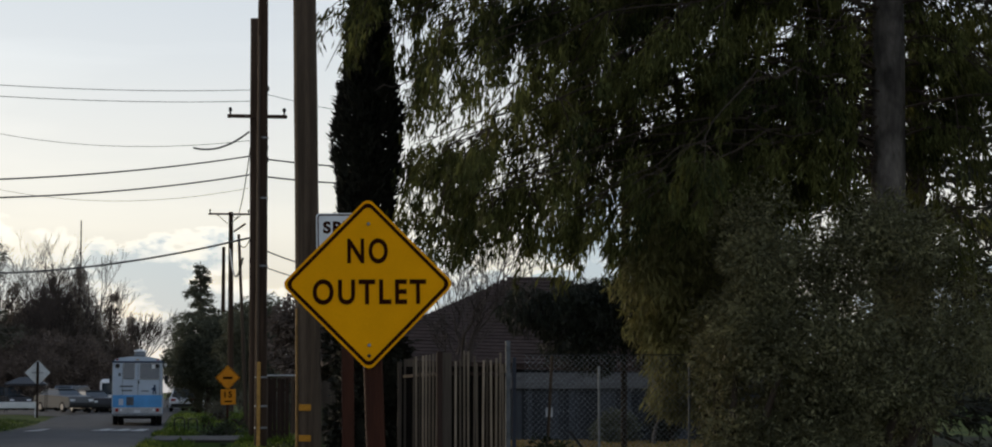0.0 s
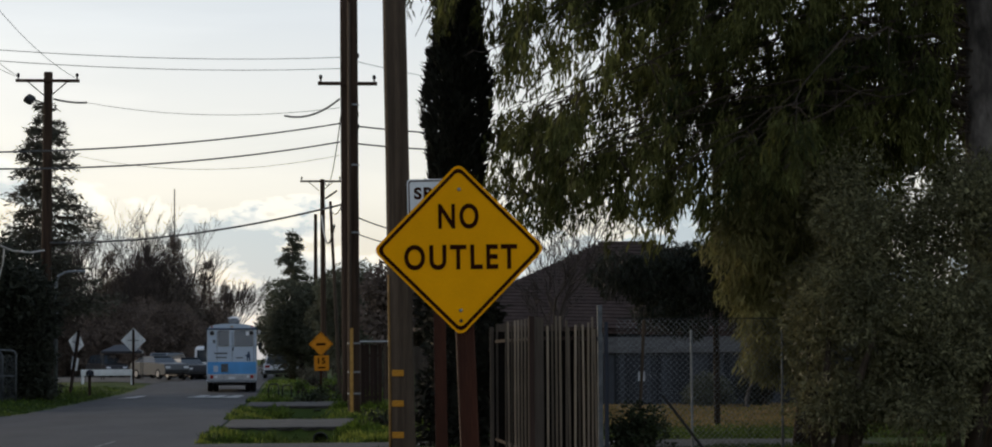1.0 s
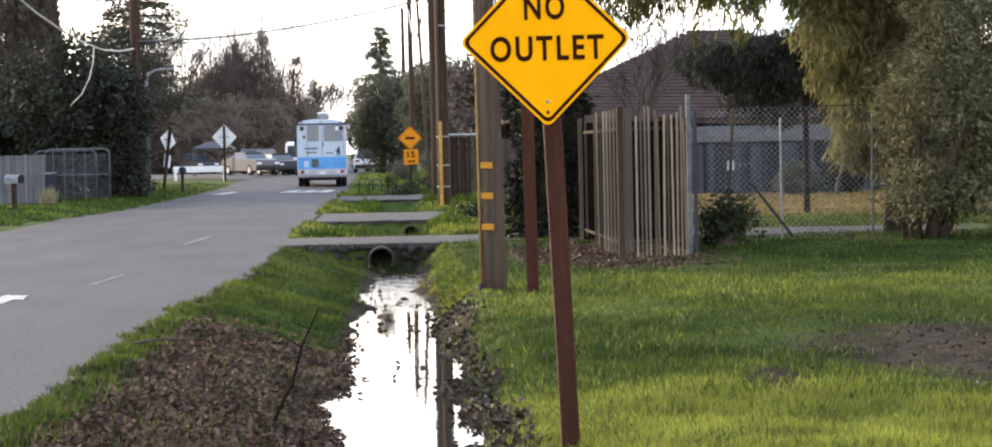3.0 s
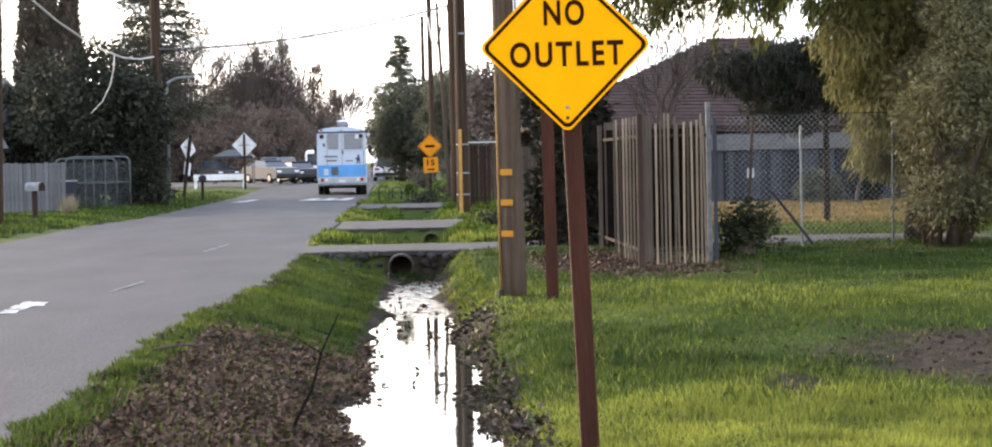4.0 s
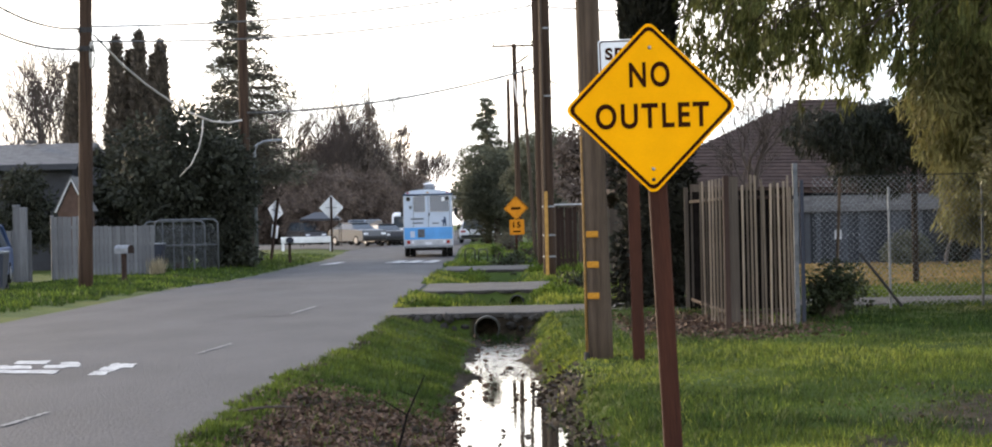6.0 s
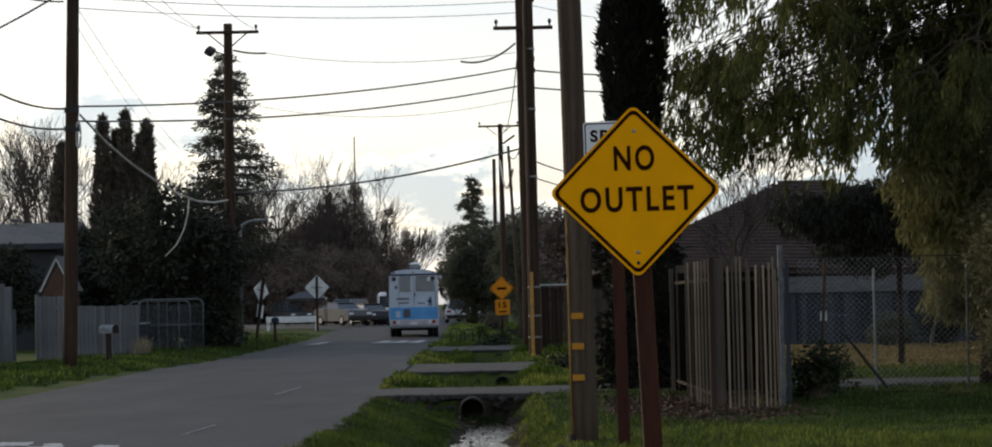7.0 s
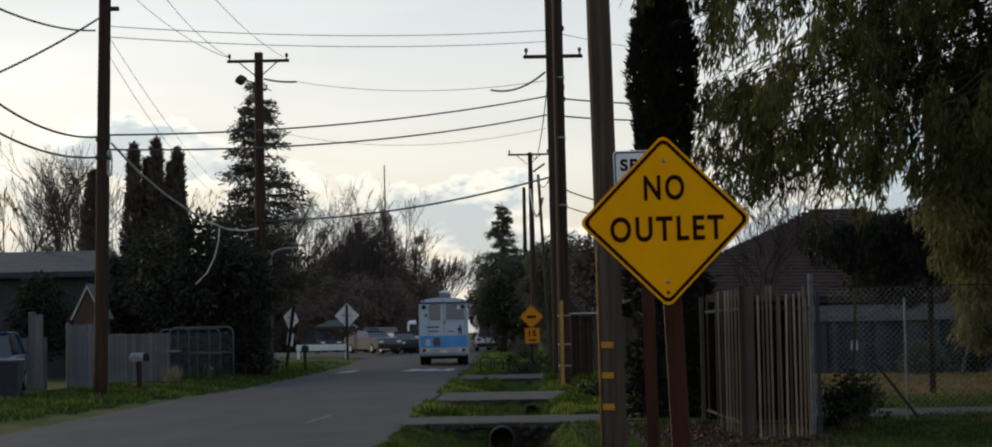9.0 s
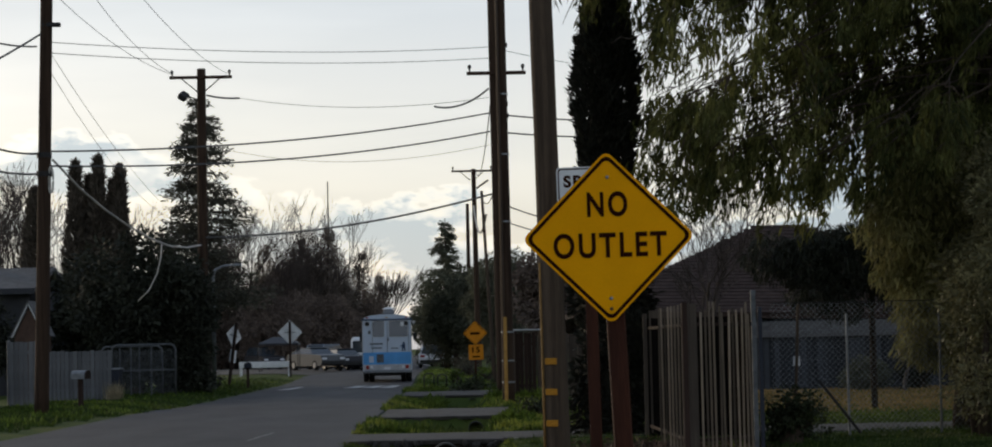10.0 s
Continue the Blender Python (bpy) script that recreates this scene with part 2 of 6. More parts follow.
CARSILVER = car_paint("silver_car_paint", (0.20, 0.24, 0.30))
CARGREY, CARDARK, CARWHITE, CARBLUE = car_paint("grey_car_paint", (0.09, 0.095, 0.10)), car_paint("black_car_paint", (0.02, 0.02, 0.025)), car_paint("white_car_paint", (0.75, 0.76, 0.78)), car_paint("blue_car_paint", (0.03, 0.06, 0.14))


def plain_glass(name, c, rough):
    m = bpy.data.materials.new(name)
    m.use_nodes = True
    b = m.node_tree.nodes["Principled BSDF"]
    b.inputs["Base Color"].default_value, b.inputs["Roughness"].default_value = (*c, 1), rough
    b.inputs["Specular IOR Level"].default_value = 0.7
    return m


DARKGLASS = plain_glass("tinted_window_glass", (0.03, 0.04, 0.05), 0.05)
VANGLASS = plain_glass("dusty_grey_glass", (0.12, 0.14, 0.17), 0.2)


def water_material():
    m = bpy.data.materials.new("still_ditch_water")
    m.use_nodes = True
    n, l = m.node_tree.nodes, m.node_tree.links
    b = n["Principled BSDF"]
    b.inputs["Base Color"].default_value, b.inputs["Roughness"].default_value = (0.03, 0.027, 0.02, 1), 0.02
    b.inputs["IOR"].default_value = 1.33
    t, bp = n.new("ShaderNodeTexNoise"), n.new("ShaderNodeBump")
    t.inputs["Scale"].default_value, t.inputs["Detail"].default_value = 5.0, 3
    bp.inputs["Strength"].default_value, bp.inputs["Distance"].default_value = 0.05, 0.01
    l.new(n.new("ShaderNodeTexCoord").outputs["Object"], t.inputs["Vector"])
    l.new(t.outputs[0], bp.inputs["Height"])
    # the water runs shallow and rippled below the culvert
    sp, mr = n.new("ShaderNodeSeparateXYZ"), n.new("ShaderNodeMapRange")
    l.new(t.inputs["Vector"].links[0].from_socket, sp.inputs[0])
    l.new(sp.outputs[1], mr.inputs[0])
    mr.inputs["From Min"].default_value, mr.inputs["From Max"].default_value, mr.inputs["To Min"].default_value, mr.inputs["To Max"].default_value = 27.0, 33.0, 0.025, 1.0
    l.new(mr.outputs[0], bp.inputs["Strength"])
    bp.inputs["Distance"].default_value = 0.03
    l.new(bp.outputs[0], b.inputs["Normal"])
    return m


WATER = water_material()


def ground_material():
    """Soil under the grass: green, with dry and bare patches of their own shape."""
    m = bpy.data.materials.new("grassy_soil")
    m.use_nodes = True
    n, l = m.node_tree.nodes, m.node_tree.links
    b = n["Principled BSDF"]
    tcn = n.new("ShaderNodeTexCoord").outputs["Object"]

    def noise_at(scale, detail=5):
        t = n.new("ShaderNodeTexNoise")
        t.inputs["Scale"].default_value, t.inputs["Detail"].default_value = scale, detail
        l.new(tcn, t.inputs["Vector"])
        return t.outputs[0]

    def ramp(fac, stops):
        r = n.new("ShaderNodeValToRGB")
        el = r.color_ramp.elements
        while len(el) < len(stops):
            el.new(0.5)
        for e, (p, c) in zip(el, stops):
            e.position, e.color = p, (*c, 1)
        l.new(fac, r.inputs[0])
        return r.outputs[0]

    green = ramp(noise_at(0.35), [(0.3, (0.03, 0.048, 0.011)), (0.5, (0.055, 0.08, 0.017)), (0.62, (0.08, 0.092, 0.022)), (0.75, (0.11, 0.092, 0.04))])
    soil = ramp(noise_at(5.0), [(0.3, (0.018, 0.014, 0.009)), (0.7, (0.058, 0.045, 0.030))])
    att = n.new("ShaderNodeAttribute")
    att.attribute_name = "bare"
    fac = n.new("ShaderNodeMath")
    fac.operation, fac.use_clamp = "MULTIPLY_ADD", True
    fac.inputs[1].default_value = 2.4
    off = n.new("ShaderNodeMath")
    off.operation = "MULTIPLY_ADD"
    off.inputs[1].default_value, off.inputs[2].default_value = 1.6, -1.5
    l.new(noise_at(2.2), off.inputs[0])
    l.new(att.outputs["Fac"], fac.inputs[0])
    l.new(off.outputs[0], fac.inputs[2])
    mx = n.new("ShaderNodeMix")
    mx.data_type = "RGBA"
    l.new(fac.outputs[0], mx.inputs[0])
    l.new(green, mx.inputs[6])
    l.new(soil, mx.inputs[7])
    l.new(mx.outputs[2], b.inputs["Base Color"])
    b.inputs["Roughness"].default_value, b.inputs["Specular IOR Level"].default_value = 0.95, 0.1
    bp = n.new("ShaderNodeBump")
    bp.inputs["Strength"].default_value, bp.inputs["Distance"].default_value = 0.9, 0.05
    l.new(noise_at(14.0, 6), bp.inputs["Height"])
    l.new(bp.outputs[0], b.inputs["Normal"])
    return m


SOIL = ground_material()


# ---- mesh tools ----
rng = np.random.default_rng(7)
BOX_CACHE = {}


def box_shape(size, ch):
    key = (tuple(round(s, 4) for s in size), round(ch, 4))
    if key not in BOX_CACHE:
        bm = bmesh.new()
        bmesh.ops.create_cube(bm, size=1.0)
        for v in bm.verts:
            v.co = Vector((v.co.x * size[0], v.co.y * size[1], v.co.z * size[2]))
        if ch:
            bmesh.ops.bevel(bm, geom=list(bm.edges), offset=ch, segments=1, affect="EDGES", clamp_overlap=True)
        bm.verts.index_update()
        BOX_CACHE[key] = ([v.co.copy() for v in bm.verts], [[v.index for v in f.verts] for f in bm.faces])
        bm.free()
    return BOX_CACHE[key]


class Shape:
    def __init__(self):
        self.v, self.f = [], []

    def add(self, vs, fs, m=None):
        o = len(self.v)
        self.v += [tuple(m @ Vector(v)) if m else tuple(v) for v in vs]
        self.f += [[i + o for i in f] for f in fs]
        return self

    def box(self, c, s, ch=0.0, rot=(0, 0, 0)):
        vs, fs = box_shape(s, ch)
        return self.add(vs, fs, pose(*c, *rot))

    def tube(self, path, radii, n=8, caps=True):
        path = [Vector(p) for p in path]
        o = len(self.v)
        side = None
        for i, p in enumerate(path):
            way = (path[min(i + 1, len(path) - 1)] - path[max(i - 1, 0)]).normalized()
            if side is None:
                side = way.orthogonal().normalized()
            side = (side - way * side.dot(way)).normalized()
            up = way.cross(side)
            r = radii[i] if hasattr(radii, "__len__") else radii
            for k in range(n):
                a = 2 * math.pi * k / n
                self.v.append(tuple(p + (side * math.cos(a) + up * math.sin(a)) * r))
        for i in range(len(path) - 1):
            for k in range(n):
                a, b = o + i * n + k, o + i * n + (k + 1) % n
                self.f.append([a, b, b + n, a + n])
        if caps:
            self.f.append([o + k for k in range(n)][::-1])
            self.f.append([o + (len(path) - 1) * n + k for k in range(n)])
        return self

    def prism(self, outline, y0, y1, inset=0.0):
        """An outline in x, z drawn out along y."""
        k = len(outline)
        vs = [(x, y0, z) for x, z in outline] + [(x, y1, z) for x, z in outline]
        fs = [list(range(k)), list(range(2 * k - 1, k - 1, -1))] + [[i + k, (i + 1) % k + k, (i + 1) % k, i] for i in range(k)]
        return self.add(vs, fs)

    def mesh(self, name, mat, smooth=False):
        me = bpy.data.meshes.new(name)
        me.from_pydata(self.v, [], self.f)
        me.materials.append(mat)
        bm = bmesh.new()
        bm.from_mesh(me)
        bmesh.ops.recalc_face_normals(bm, faces=bm.faces)
        bm.to_mesh(me)
        bm.free()
        if smooth:
            me.shade_smooth()
        return me


def part(name, shape, mat, parent, label="", smooth=False, at=None):
    me = shape.mesh(name, mat, smooth) if isinstance(shape, Shape) else shape
    ob = new(name, me)
    ob.parent = parent
    if at is not None:
        ob.matrix_basis = at
    return tagged(ob, label)


def thing(name, x, y, z, label, category, group="", kind="", rot=(0, 0, 0)):
    ob = new(name)
    ob.matrix_basis = pose(x, y, z, *rot)
    ob.empty_display_size = 0.2
    return tagged(ob, label, category, group, kind)


def whole(name, shape, mat, label, category, group="", kind="", smooth=False, at=None):
    me = shape.mesh(name, mat, smooth) if isinstance(shape, Shape) else shape
    ob = new(name, me)
    if at is not None:
        ob.matrix_basis = at
    return tagged(ob, label, category, group, kind)


def leaf_mesh(name, P, D, L, W, mat, fold=0.0):
    """Many small lance-shaped leaves: base points, directions, lengths and widths."""
    n = len(P)
    D = D / np.maximum(np.linalg.norm(D, axis=1, keepdims=True), 1e-6)
    S = np.cross(D, rng.normal(size=(n, 3)))
    S /= np.maximum(np.linalg.norm(S, axis=1, keepdims=True), 1e-6)
    L, W = np.broadcast_to(L, n)[:, None], np.broadcast_to(W, n)[:, None]
    mid = P + D * L * 0.45
    V = np.stack([P, mid + S * W / 2, P + D * L, mid - S * W / 2], 1).reshape(-1, 3)
    me = bpy.data.meshes.new(name)
    me.vertices.add(4 * n)
    me.vertices.foreach_set("co", V.ravel())
    me.loops.add(4 * n)
    me.loops.foreach_set("vertex_index", np.arange(4 * n, dtype=np.int32))
    me.polygons.add(n)
    me.polygons.foreach_set("loop_start", np.arange(0, 4 * n, 4, dtype=np.int32))
    me.materials.append(mat)
    me.update(calc_edges=True)
    me.validate()
    return me


def text_shape(text, height, width, mat, name, bold=0.0, gap=1.22):
    """Letters of a given cap height and total width, as a thin mesh facing -y."""
    cu = bpy.data.curves.new(name, "FONT")
    cu.body, cu.align_x, cu.extrude, cu.offset, cu.space_character = text, "CENTER", 0.003, bold, gap
    tmp = new(name, cu)
    bpy.context.view_layer.update()
    me = bpy.data.meshes.new_from_object(tmp.evaluated_get(bpy.context.evaluated_depsgraph_get()))
    bpy.data.objects.remove(tmp)
    co = np.zeros(len(me.vertices) * 3)
    me.vertices.foreach_get("co", co)
    co = co.reshape(-1, 3)
    x0, x1, y0, y1 = co[:, 0].min(), co[:, 0].max(), co[:, 1].min(), co[:, 1].max()
    out = np.stack([(co[:, 0] - (x0 + x1) / 2) * width / (x1 - x0), -co[:, 2], (co[:, 1] - y0) * height / (y1 - y0)], 1)
    me.vertices.foreach_set("co", out.ravel())
    me.materials.clear()
    me.materials.append(mat)
    me.update()
    return me


def smooth(a, b, v):
    t = np.clip((np.asarray(v, float) - a) / (b - a), 0, 1)
    return t * t * (3 - 2 * t)


# ---- ground, ditch, road ----
WATER_Z = -0.45


def ditch_mask(y):
    m = np.ones_like(np.asarray(y, float))
    for a, b in ((37.7, 41.0), (50.3, 56.8), (72.5, 80.0)):
        m = m * (1 - smooth(a - 0.3, a + 0.1, y) * (1 - smooth(b - 0.1, b + 0.4, y)))
    return m * (1 - smooth(95, 105, y)) * smooth(7.5, 9.5, y)


def wobble(x, y, s):
    x, y = np.asarray(x, float), np.asarray(y, float)
    return (np.sin(x * 2.1 * s + y * 1.3 * s) + np.sin(x * 3.7 * s - y * 2.9 * s + 1.7) * 0.6 + np.sin(y * 5.3 * s + 0.4 + x * 1.1 * s) * 0.4) / 2


def far_rise(y):
    return 0.26 * smooth(100, 124, y) * (1 - 0.5 * smooth(124, 170, y))


def road_edge(y):
    """The right-hand edge of the asphalt, ragged near by."""
    y = np.asarray(y, float)
    return -1.82 - 0.5 * (1 - smooth(20, 31, y)) + 0.07 * wobble(0, y, 1.4) * (1 - smooth(30, 60, y)) + 0.03 * np.sin(y * 6.1)


def ground_z(x, y):
    x, y = np.asarray(x, float), np.asarray(y, float)
    right = -0.40 + 0.32 * smooth(14, 25, y) + 0.08 * smooth(26, 37, y)
    xc = 0.07 + 0.10 * smooth(25, 37, y) + 0.25 * smooth(42, 75, y)
    half = 0.60 - 0.16 * smooth(17, 36, y) + 0.15 * wobble(np.sign(x), y, 0.7) + 0.09 * np.sin(y * 3.3 + np.sign(x) * 1.3) + 0.05 * np.sin(y * 7.1 + np.sign(x))
    e = road_edge(y)
    # left bank falls from the road's edge to the water, right bank rises steeply
    left = -0.03 - 0.42 * np.clip((x - e) / np.maximum(xc - half - e, 0.3), 0, 1) ** 1.25
    z = np.where(x < e, -0.03, left)
    rb = np.clip((x - (xc + half)) / 0.55, 0, 1)
    z = np.where(x > xc - half, np.minimum(left, WATER_Z + 0.02), z)
    bed = smooth(-half, -half + 0.25, x - xc) * (1 - smooth(half - 0.25, half, x - xc))
    z = z - (0.16 - 0.125 * smooth(29.5, 34.0, y)) * bed    # shallow and muddy by the culvert
    z = np.where(x > xc + half, WATER_Z + 0.02 + (right - WATER_Z - 0.02) * smooth(0, 1, rb), z)
    m = ditch_mask(y)
    level = np.where(x < 1.5, -0.03, right)
    z = np.where(x > e, z * m + np.minimum(level, 0) * (1 - m), z)
    z = z + np.where(x > e, 0.035 * wobble(x, y, 1.1) + 0.015 * wobble(x, y, 3.3), 0) * m
    z = z + np.where(x < -8.1, 0.12 * (1 - smooth(-9.8, -8.1, x)), 0)
    return z + far_rise(y)


def bare_amount(x, y):
    x, y = np.asarray(x, float), np.asarray(y, float)
    b = 0.9 * smooth(8, 10, y) * (1 - smooth(20.5, 23.5, y)) * smooth(-2.25, -1.9, x) * (1 - smooth(-0.3, 0.1, x))
    b = np.maximum(b, 0.95 * (1 - smooth(0.5, 0.8 - 0.15 * smooth(24, 30, y), np.abs(x - 0.05 - 0.12 * smooth(25, 37, y)))) * (y < 38) * (y > 9))
    b = np.maximum(b, 0.85 * (y > 9) * smooth(0.3, 0.5, x) * (1 - smooth(0.78, 1.08, x + 0.12 * wobble(x, y, 1.1))) * (y < 27))
    b = np.maximum(b, 1.6 * np.exp(-((x - 5.35 + 0.35 * wobble(x, y, 1.2)) / 1.45) ** 2 - ((y - 19.0) / 2.0) ** 2))
    b = np.maximum(b, 1.0 * np.exp(-((x - 3.2) / 0.42) ** 2 - ((y - 17.4) / 0.7) ** 2))
    b = np.maximum(b, 1.3 * np.exp(-((x - 3.1) / 1.35) ** 2 - ((y - 32.4) / 3.0) ** 2))
    b = np.maximum(b, 0.62 * smooth(46, 52, y) * smooth(5, 7, x) * (y < 75))
    return b


def ground_sheet():
    xs = np.unique(np.concatenate([-np.geomspace(20, 3000, 16), np.arange(-20, -2.6, 1.0), np.arange(-2.6, 2.4, 0.10), np.arange(2.4, 6, 0.4), np.arange(6, 20, 1.0), np.geomspace(20, 3000, 16)]))
    ys = np.unique(np.concatenate([-np.geomspace(4, 3000, 14), np.arange(-4, 12, 1.0), np.arange(12, 44, 0.16), np.arange(44, 85, 0.5), np.arange(85, 180, 4.0), np.geomspace(180, 4000, 18)]))
    X, Y = np.meshgrid(xs, ys)
    Z = ground_z(X, Y)
    nx, ny = len(xs), len(ys)
    idx = np.arange(nx * ny).reshape(ny, nx)
    F = np.stack([idx[:-1, :-1], idx[:-1, 1:], idx[1:, 1:], idx[1:, :-1]], -1).reshape(-1, 4)
    me = bpy.data.meshes.new("ground")
    me.from_pydata(np.stack([X, Y, Z], -1).reshape(-1, 3).tolist(), [], F.tolist())
    a = me.attributes.new("bare", "FLOAT", "POINT")
    a.data.foreach_set("value", bare_amount(X, Y).ravel().astype(np.float32))
    me.materials.append(SOIL)
    me.shade_smooth()
    whole("ground", me, SOIL, "grassy roadside ground with a ditch cut along it", "ground", kind="structure")


def road_sheet():
    ys = np.concatenate([[-60, -30, -10, 0, 6], np.arange(10, 45, 0.25), np.arange(45, 120, 2.0), np.arange(120, 400, 20), [600, 1000]])
    s = Shape()
    rows = []
    for y in ys:
        left = -8.0 - 0.9 * (1 - smooth(50, 66, y)) + 0.06 * math.sin(y * 0.9) - 1.2 * (1 - smooth(20, 52, y)) - 0.4 * math.exp(-((y - 58) / 6) ** 2)
        e = float(road_edge(y))
        b0 = -1.85 - 0.5 * (1 - float(smooth(20, 31, y)))
        cols = [left - 0.02, left, left * 0.66 + b0 * 0.34, (left + b0) / 2, left * 0.34 + b0 * 0.66, b0 - 0.45, e - 0.02, e + 0.03]
        lift = [-0.06, 0.008, 0.035, 0.045, 0.035, 0.014, 0.008, -0.06]
        z = float(far_rise(y))
        rows.append([(c, float(y), z + h) for c, h in zip(cols, lift)])
    for r in rows:
        s.v += r
    for i in range(len(rows) - 1):
        for k in range(7):
            a = i * 8 + k
            s.f.append([a, a + 1, a + 9, a + 8])
    whole("road", s, ASPHALT, "worn grey asphalt lane with ragged crumbling edges", "road", kind="structure")


ground_sheet()
road_sheet()


def road_z(x, y):
    """Height of the asphalt's crown."""
    e = float(road_edge(y))
    left = -8.0 - 0.9 * (1 - smooth(50, 66, y)) - 1.2 * (1 - smooth(20, 52, y))
    u = (x - float(left)) / (e - float(left))
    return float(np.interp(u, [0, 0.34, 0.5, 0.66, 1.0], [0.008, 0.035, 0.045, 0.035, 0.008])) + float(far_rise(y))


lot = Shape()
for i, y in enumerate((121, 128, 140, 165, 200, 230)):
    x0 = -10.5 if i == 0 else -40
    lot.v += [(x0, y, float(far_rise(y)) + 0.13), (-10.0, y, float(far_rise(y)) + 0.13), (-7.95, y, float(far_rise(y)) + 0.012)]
for i in range(5):
    lot.f += [[i * 3, i * 3 + 1, i * 3 + 4, i * 3 + 3], [i * 3 + 1, i * 3 + 2, i * 3 + 5, i * 3 + 4]]
whole("pavement", lot, PAVED, "grey paved apron of a side street with parked cars", "pavement", kind="structure")


def road_crack(pts, w):
    """A tarred crack: a thin ragged strip a little above the asphalt."""
    s = Shape()
    for i, (x, y) in enumerate(pts):
        k = w * (0.5 + rng.random())
        s.v += [(x, y - k / 2, road_z(x, y) + 0.007), (x, y + k / 2, road_z(x, y) + 0.007)]
    s.f += [[2 * i, 2 * i + 2, 2 * i + 3, 2 * i + 1] for i in range(len(pts) - 1)]
    whole("road_crack", s, TAR, "dark tar-filled crack across the worn asphalt", "road crack", "road cracks", "structure")


TAR = material("crack_tar", (0.05, 0.046, 0.047), 0.7, 0.6, 2.0, 0.3, fine=40, spec=0.2)
for x0, y0, x1, y1, w in ((-4.4, 37.5, -3.2, 38.2, 0.16), (-3.9, 40.5, -3.1, 44.5, 0.10), (-5.2, 29.5, -4.7, 33.5, 0.06), (-3.0, 31.0, -2.4, 31.3, 0.07), (-6.2, 58, -4.0, 58.6, 0.2), (-3.6, 52, -2.4, 51.2, 0.14)):
    n = 14
    road_crack([(x0 + (x1 - x0) * i / n + rng.normal() * 0.02, y0 + (y1 - y0) * i / n + rng.normal() * 0.10) for i in range(n + 1)], w)
for x0, y0, x1, y1, w in ((-3.73, 26.90, -3.58, 29.10, 0.07), (-4.01, 17.30, -3.89, 18.60, 0.07), (-3.67, 38.66, -3.49, 42.09, 0.09)):
    n = 20
    s = Shape()
    for i in range(n + 1):
        x, y, k = x0 + (x1 - x0) * i / n + rng.normal() * 0.012, y0 + (y1 - y0) * i / n, w * rng.uniform(0.4, 1.0)
        s.v += [(x - k / 2, y, road_z(x, y) + 0.008), (x + k / 2, y, road_z(x, y) + 0.008)]
    s.f += [[2 * i, 2 * i + 1, 2 * i + 3, 2 * i + 2] for i in range(n)]
    whole("road_seam", s, SEAM, "worn pale seam between two strips of asphalt", "road seam", "road seams", "structure")

water = Shape()
water.add([(-1.6, 8, WATER_Z), (1.7, 8, WATER_Z), (1.7, 37.9, WATER_Z), (-1.6, 37.9, WATER_Z)], [[0, 1, 2, 3]])
whole("water", water, WATER, "shallow still water mirroring the pale sky in a ditch", "water", kind="structure")


def paint_patch(name, corners, label, mat=PAINT_ROAD):
    s = Shape()
    pts = []
    k = len(corners)
    for i in range(k):
        a, b = Vector(corners[i]), Vector(corners[(i + 1) % k])
        for j in range(5):
            p = a.lerp(b, j / 5)
            pts.append((p.x + rng.normal() * 0.012, p.y + rng.normal() * 0.05, road_z(p.x, p.y) + (0.035 if 85 < p.y < 95 else 0.008)))
    s.add(pts, [list(range(len(pts)))])
    whole(name, s, mat, label, "road marking", "road markings", "structure")


for bar in ([(-5.69, 25.30), (-5.29, 25.17), (-5.35, 25.77), (-5.76, 25.89)],
            [(-5.65, 24.42), (-5.26, 24.30), (-5.40, 24.93), (-5.80, 25.05)],
            [(-5.70, 23.72), (-4.83, 23.47), (-4.89, 24.04), (-5.78, 24.30)],
            [(-5.19, 24.44), (-4.91, 24.36), (-4.95, 24.91), (-5.23, 24.99)],
            [(-5.02, 24.60), (-4.77, 24.53), (-4.92, 25.46), (-5.18, 25.54)],
            [(-4.46, 23.91), (-4.23, 23.85), (-4.27, 24.48), (-4.50, 24.55)],
            [(-4.42, 24.42), (-4.13, 24.33), (-4.19, 25.01), (-4.50, 25.10)],
            [(-4.42, 23.21), (-4.22, 23.15), (-4.28, 23.71), (-4.48, 23.77)]):
    paint_patch("road_marking", bar, "worn white painted bar of a marking on the asphalt")
for k, x in enumerate((-6.7, -4.0, -3.3, -2.6)):
    paint_patch("road_marking", [(x - 0.42, 87.0), (x + 0.22, 87.0), (x + 0.40, 92.5), (x + 0.02, 92.5)], "white painted arrow patch on the speed bump")
hump = Shape()
hump.add([(-7.8, 86.2, 0.02), (-2.0, 86.2, 0.02), (-2.0, 88, 0.045), (-7.8, 88, 0.045), (-2.0, 92, 0.045), (-7.8, 92, 0.045), (-2.0, 94, 0.03), (-7.8, 94, 0.03)], [[0, 1, 2, 3], [3, 2, 4, 5], [5, 4, 6, 7]])
whole("speed_bump", hump, ASPHALT, "low rounded asphalt speed bump across the lane", "speed bump", kind="structure")


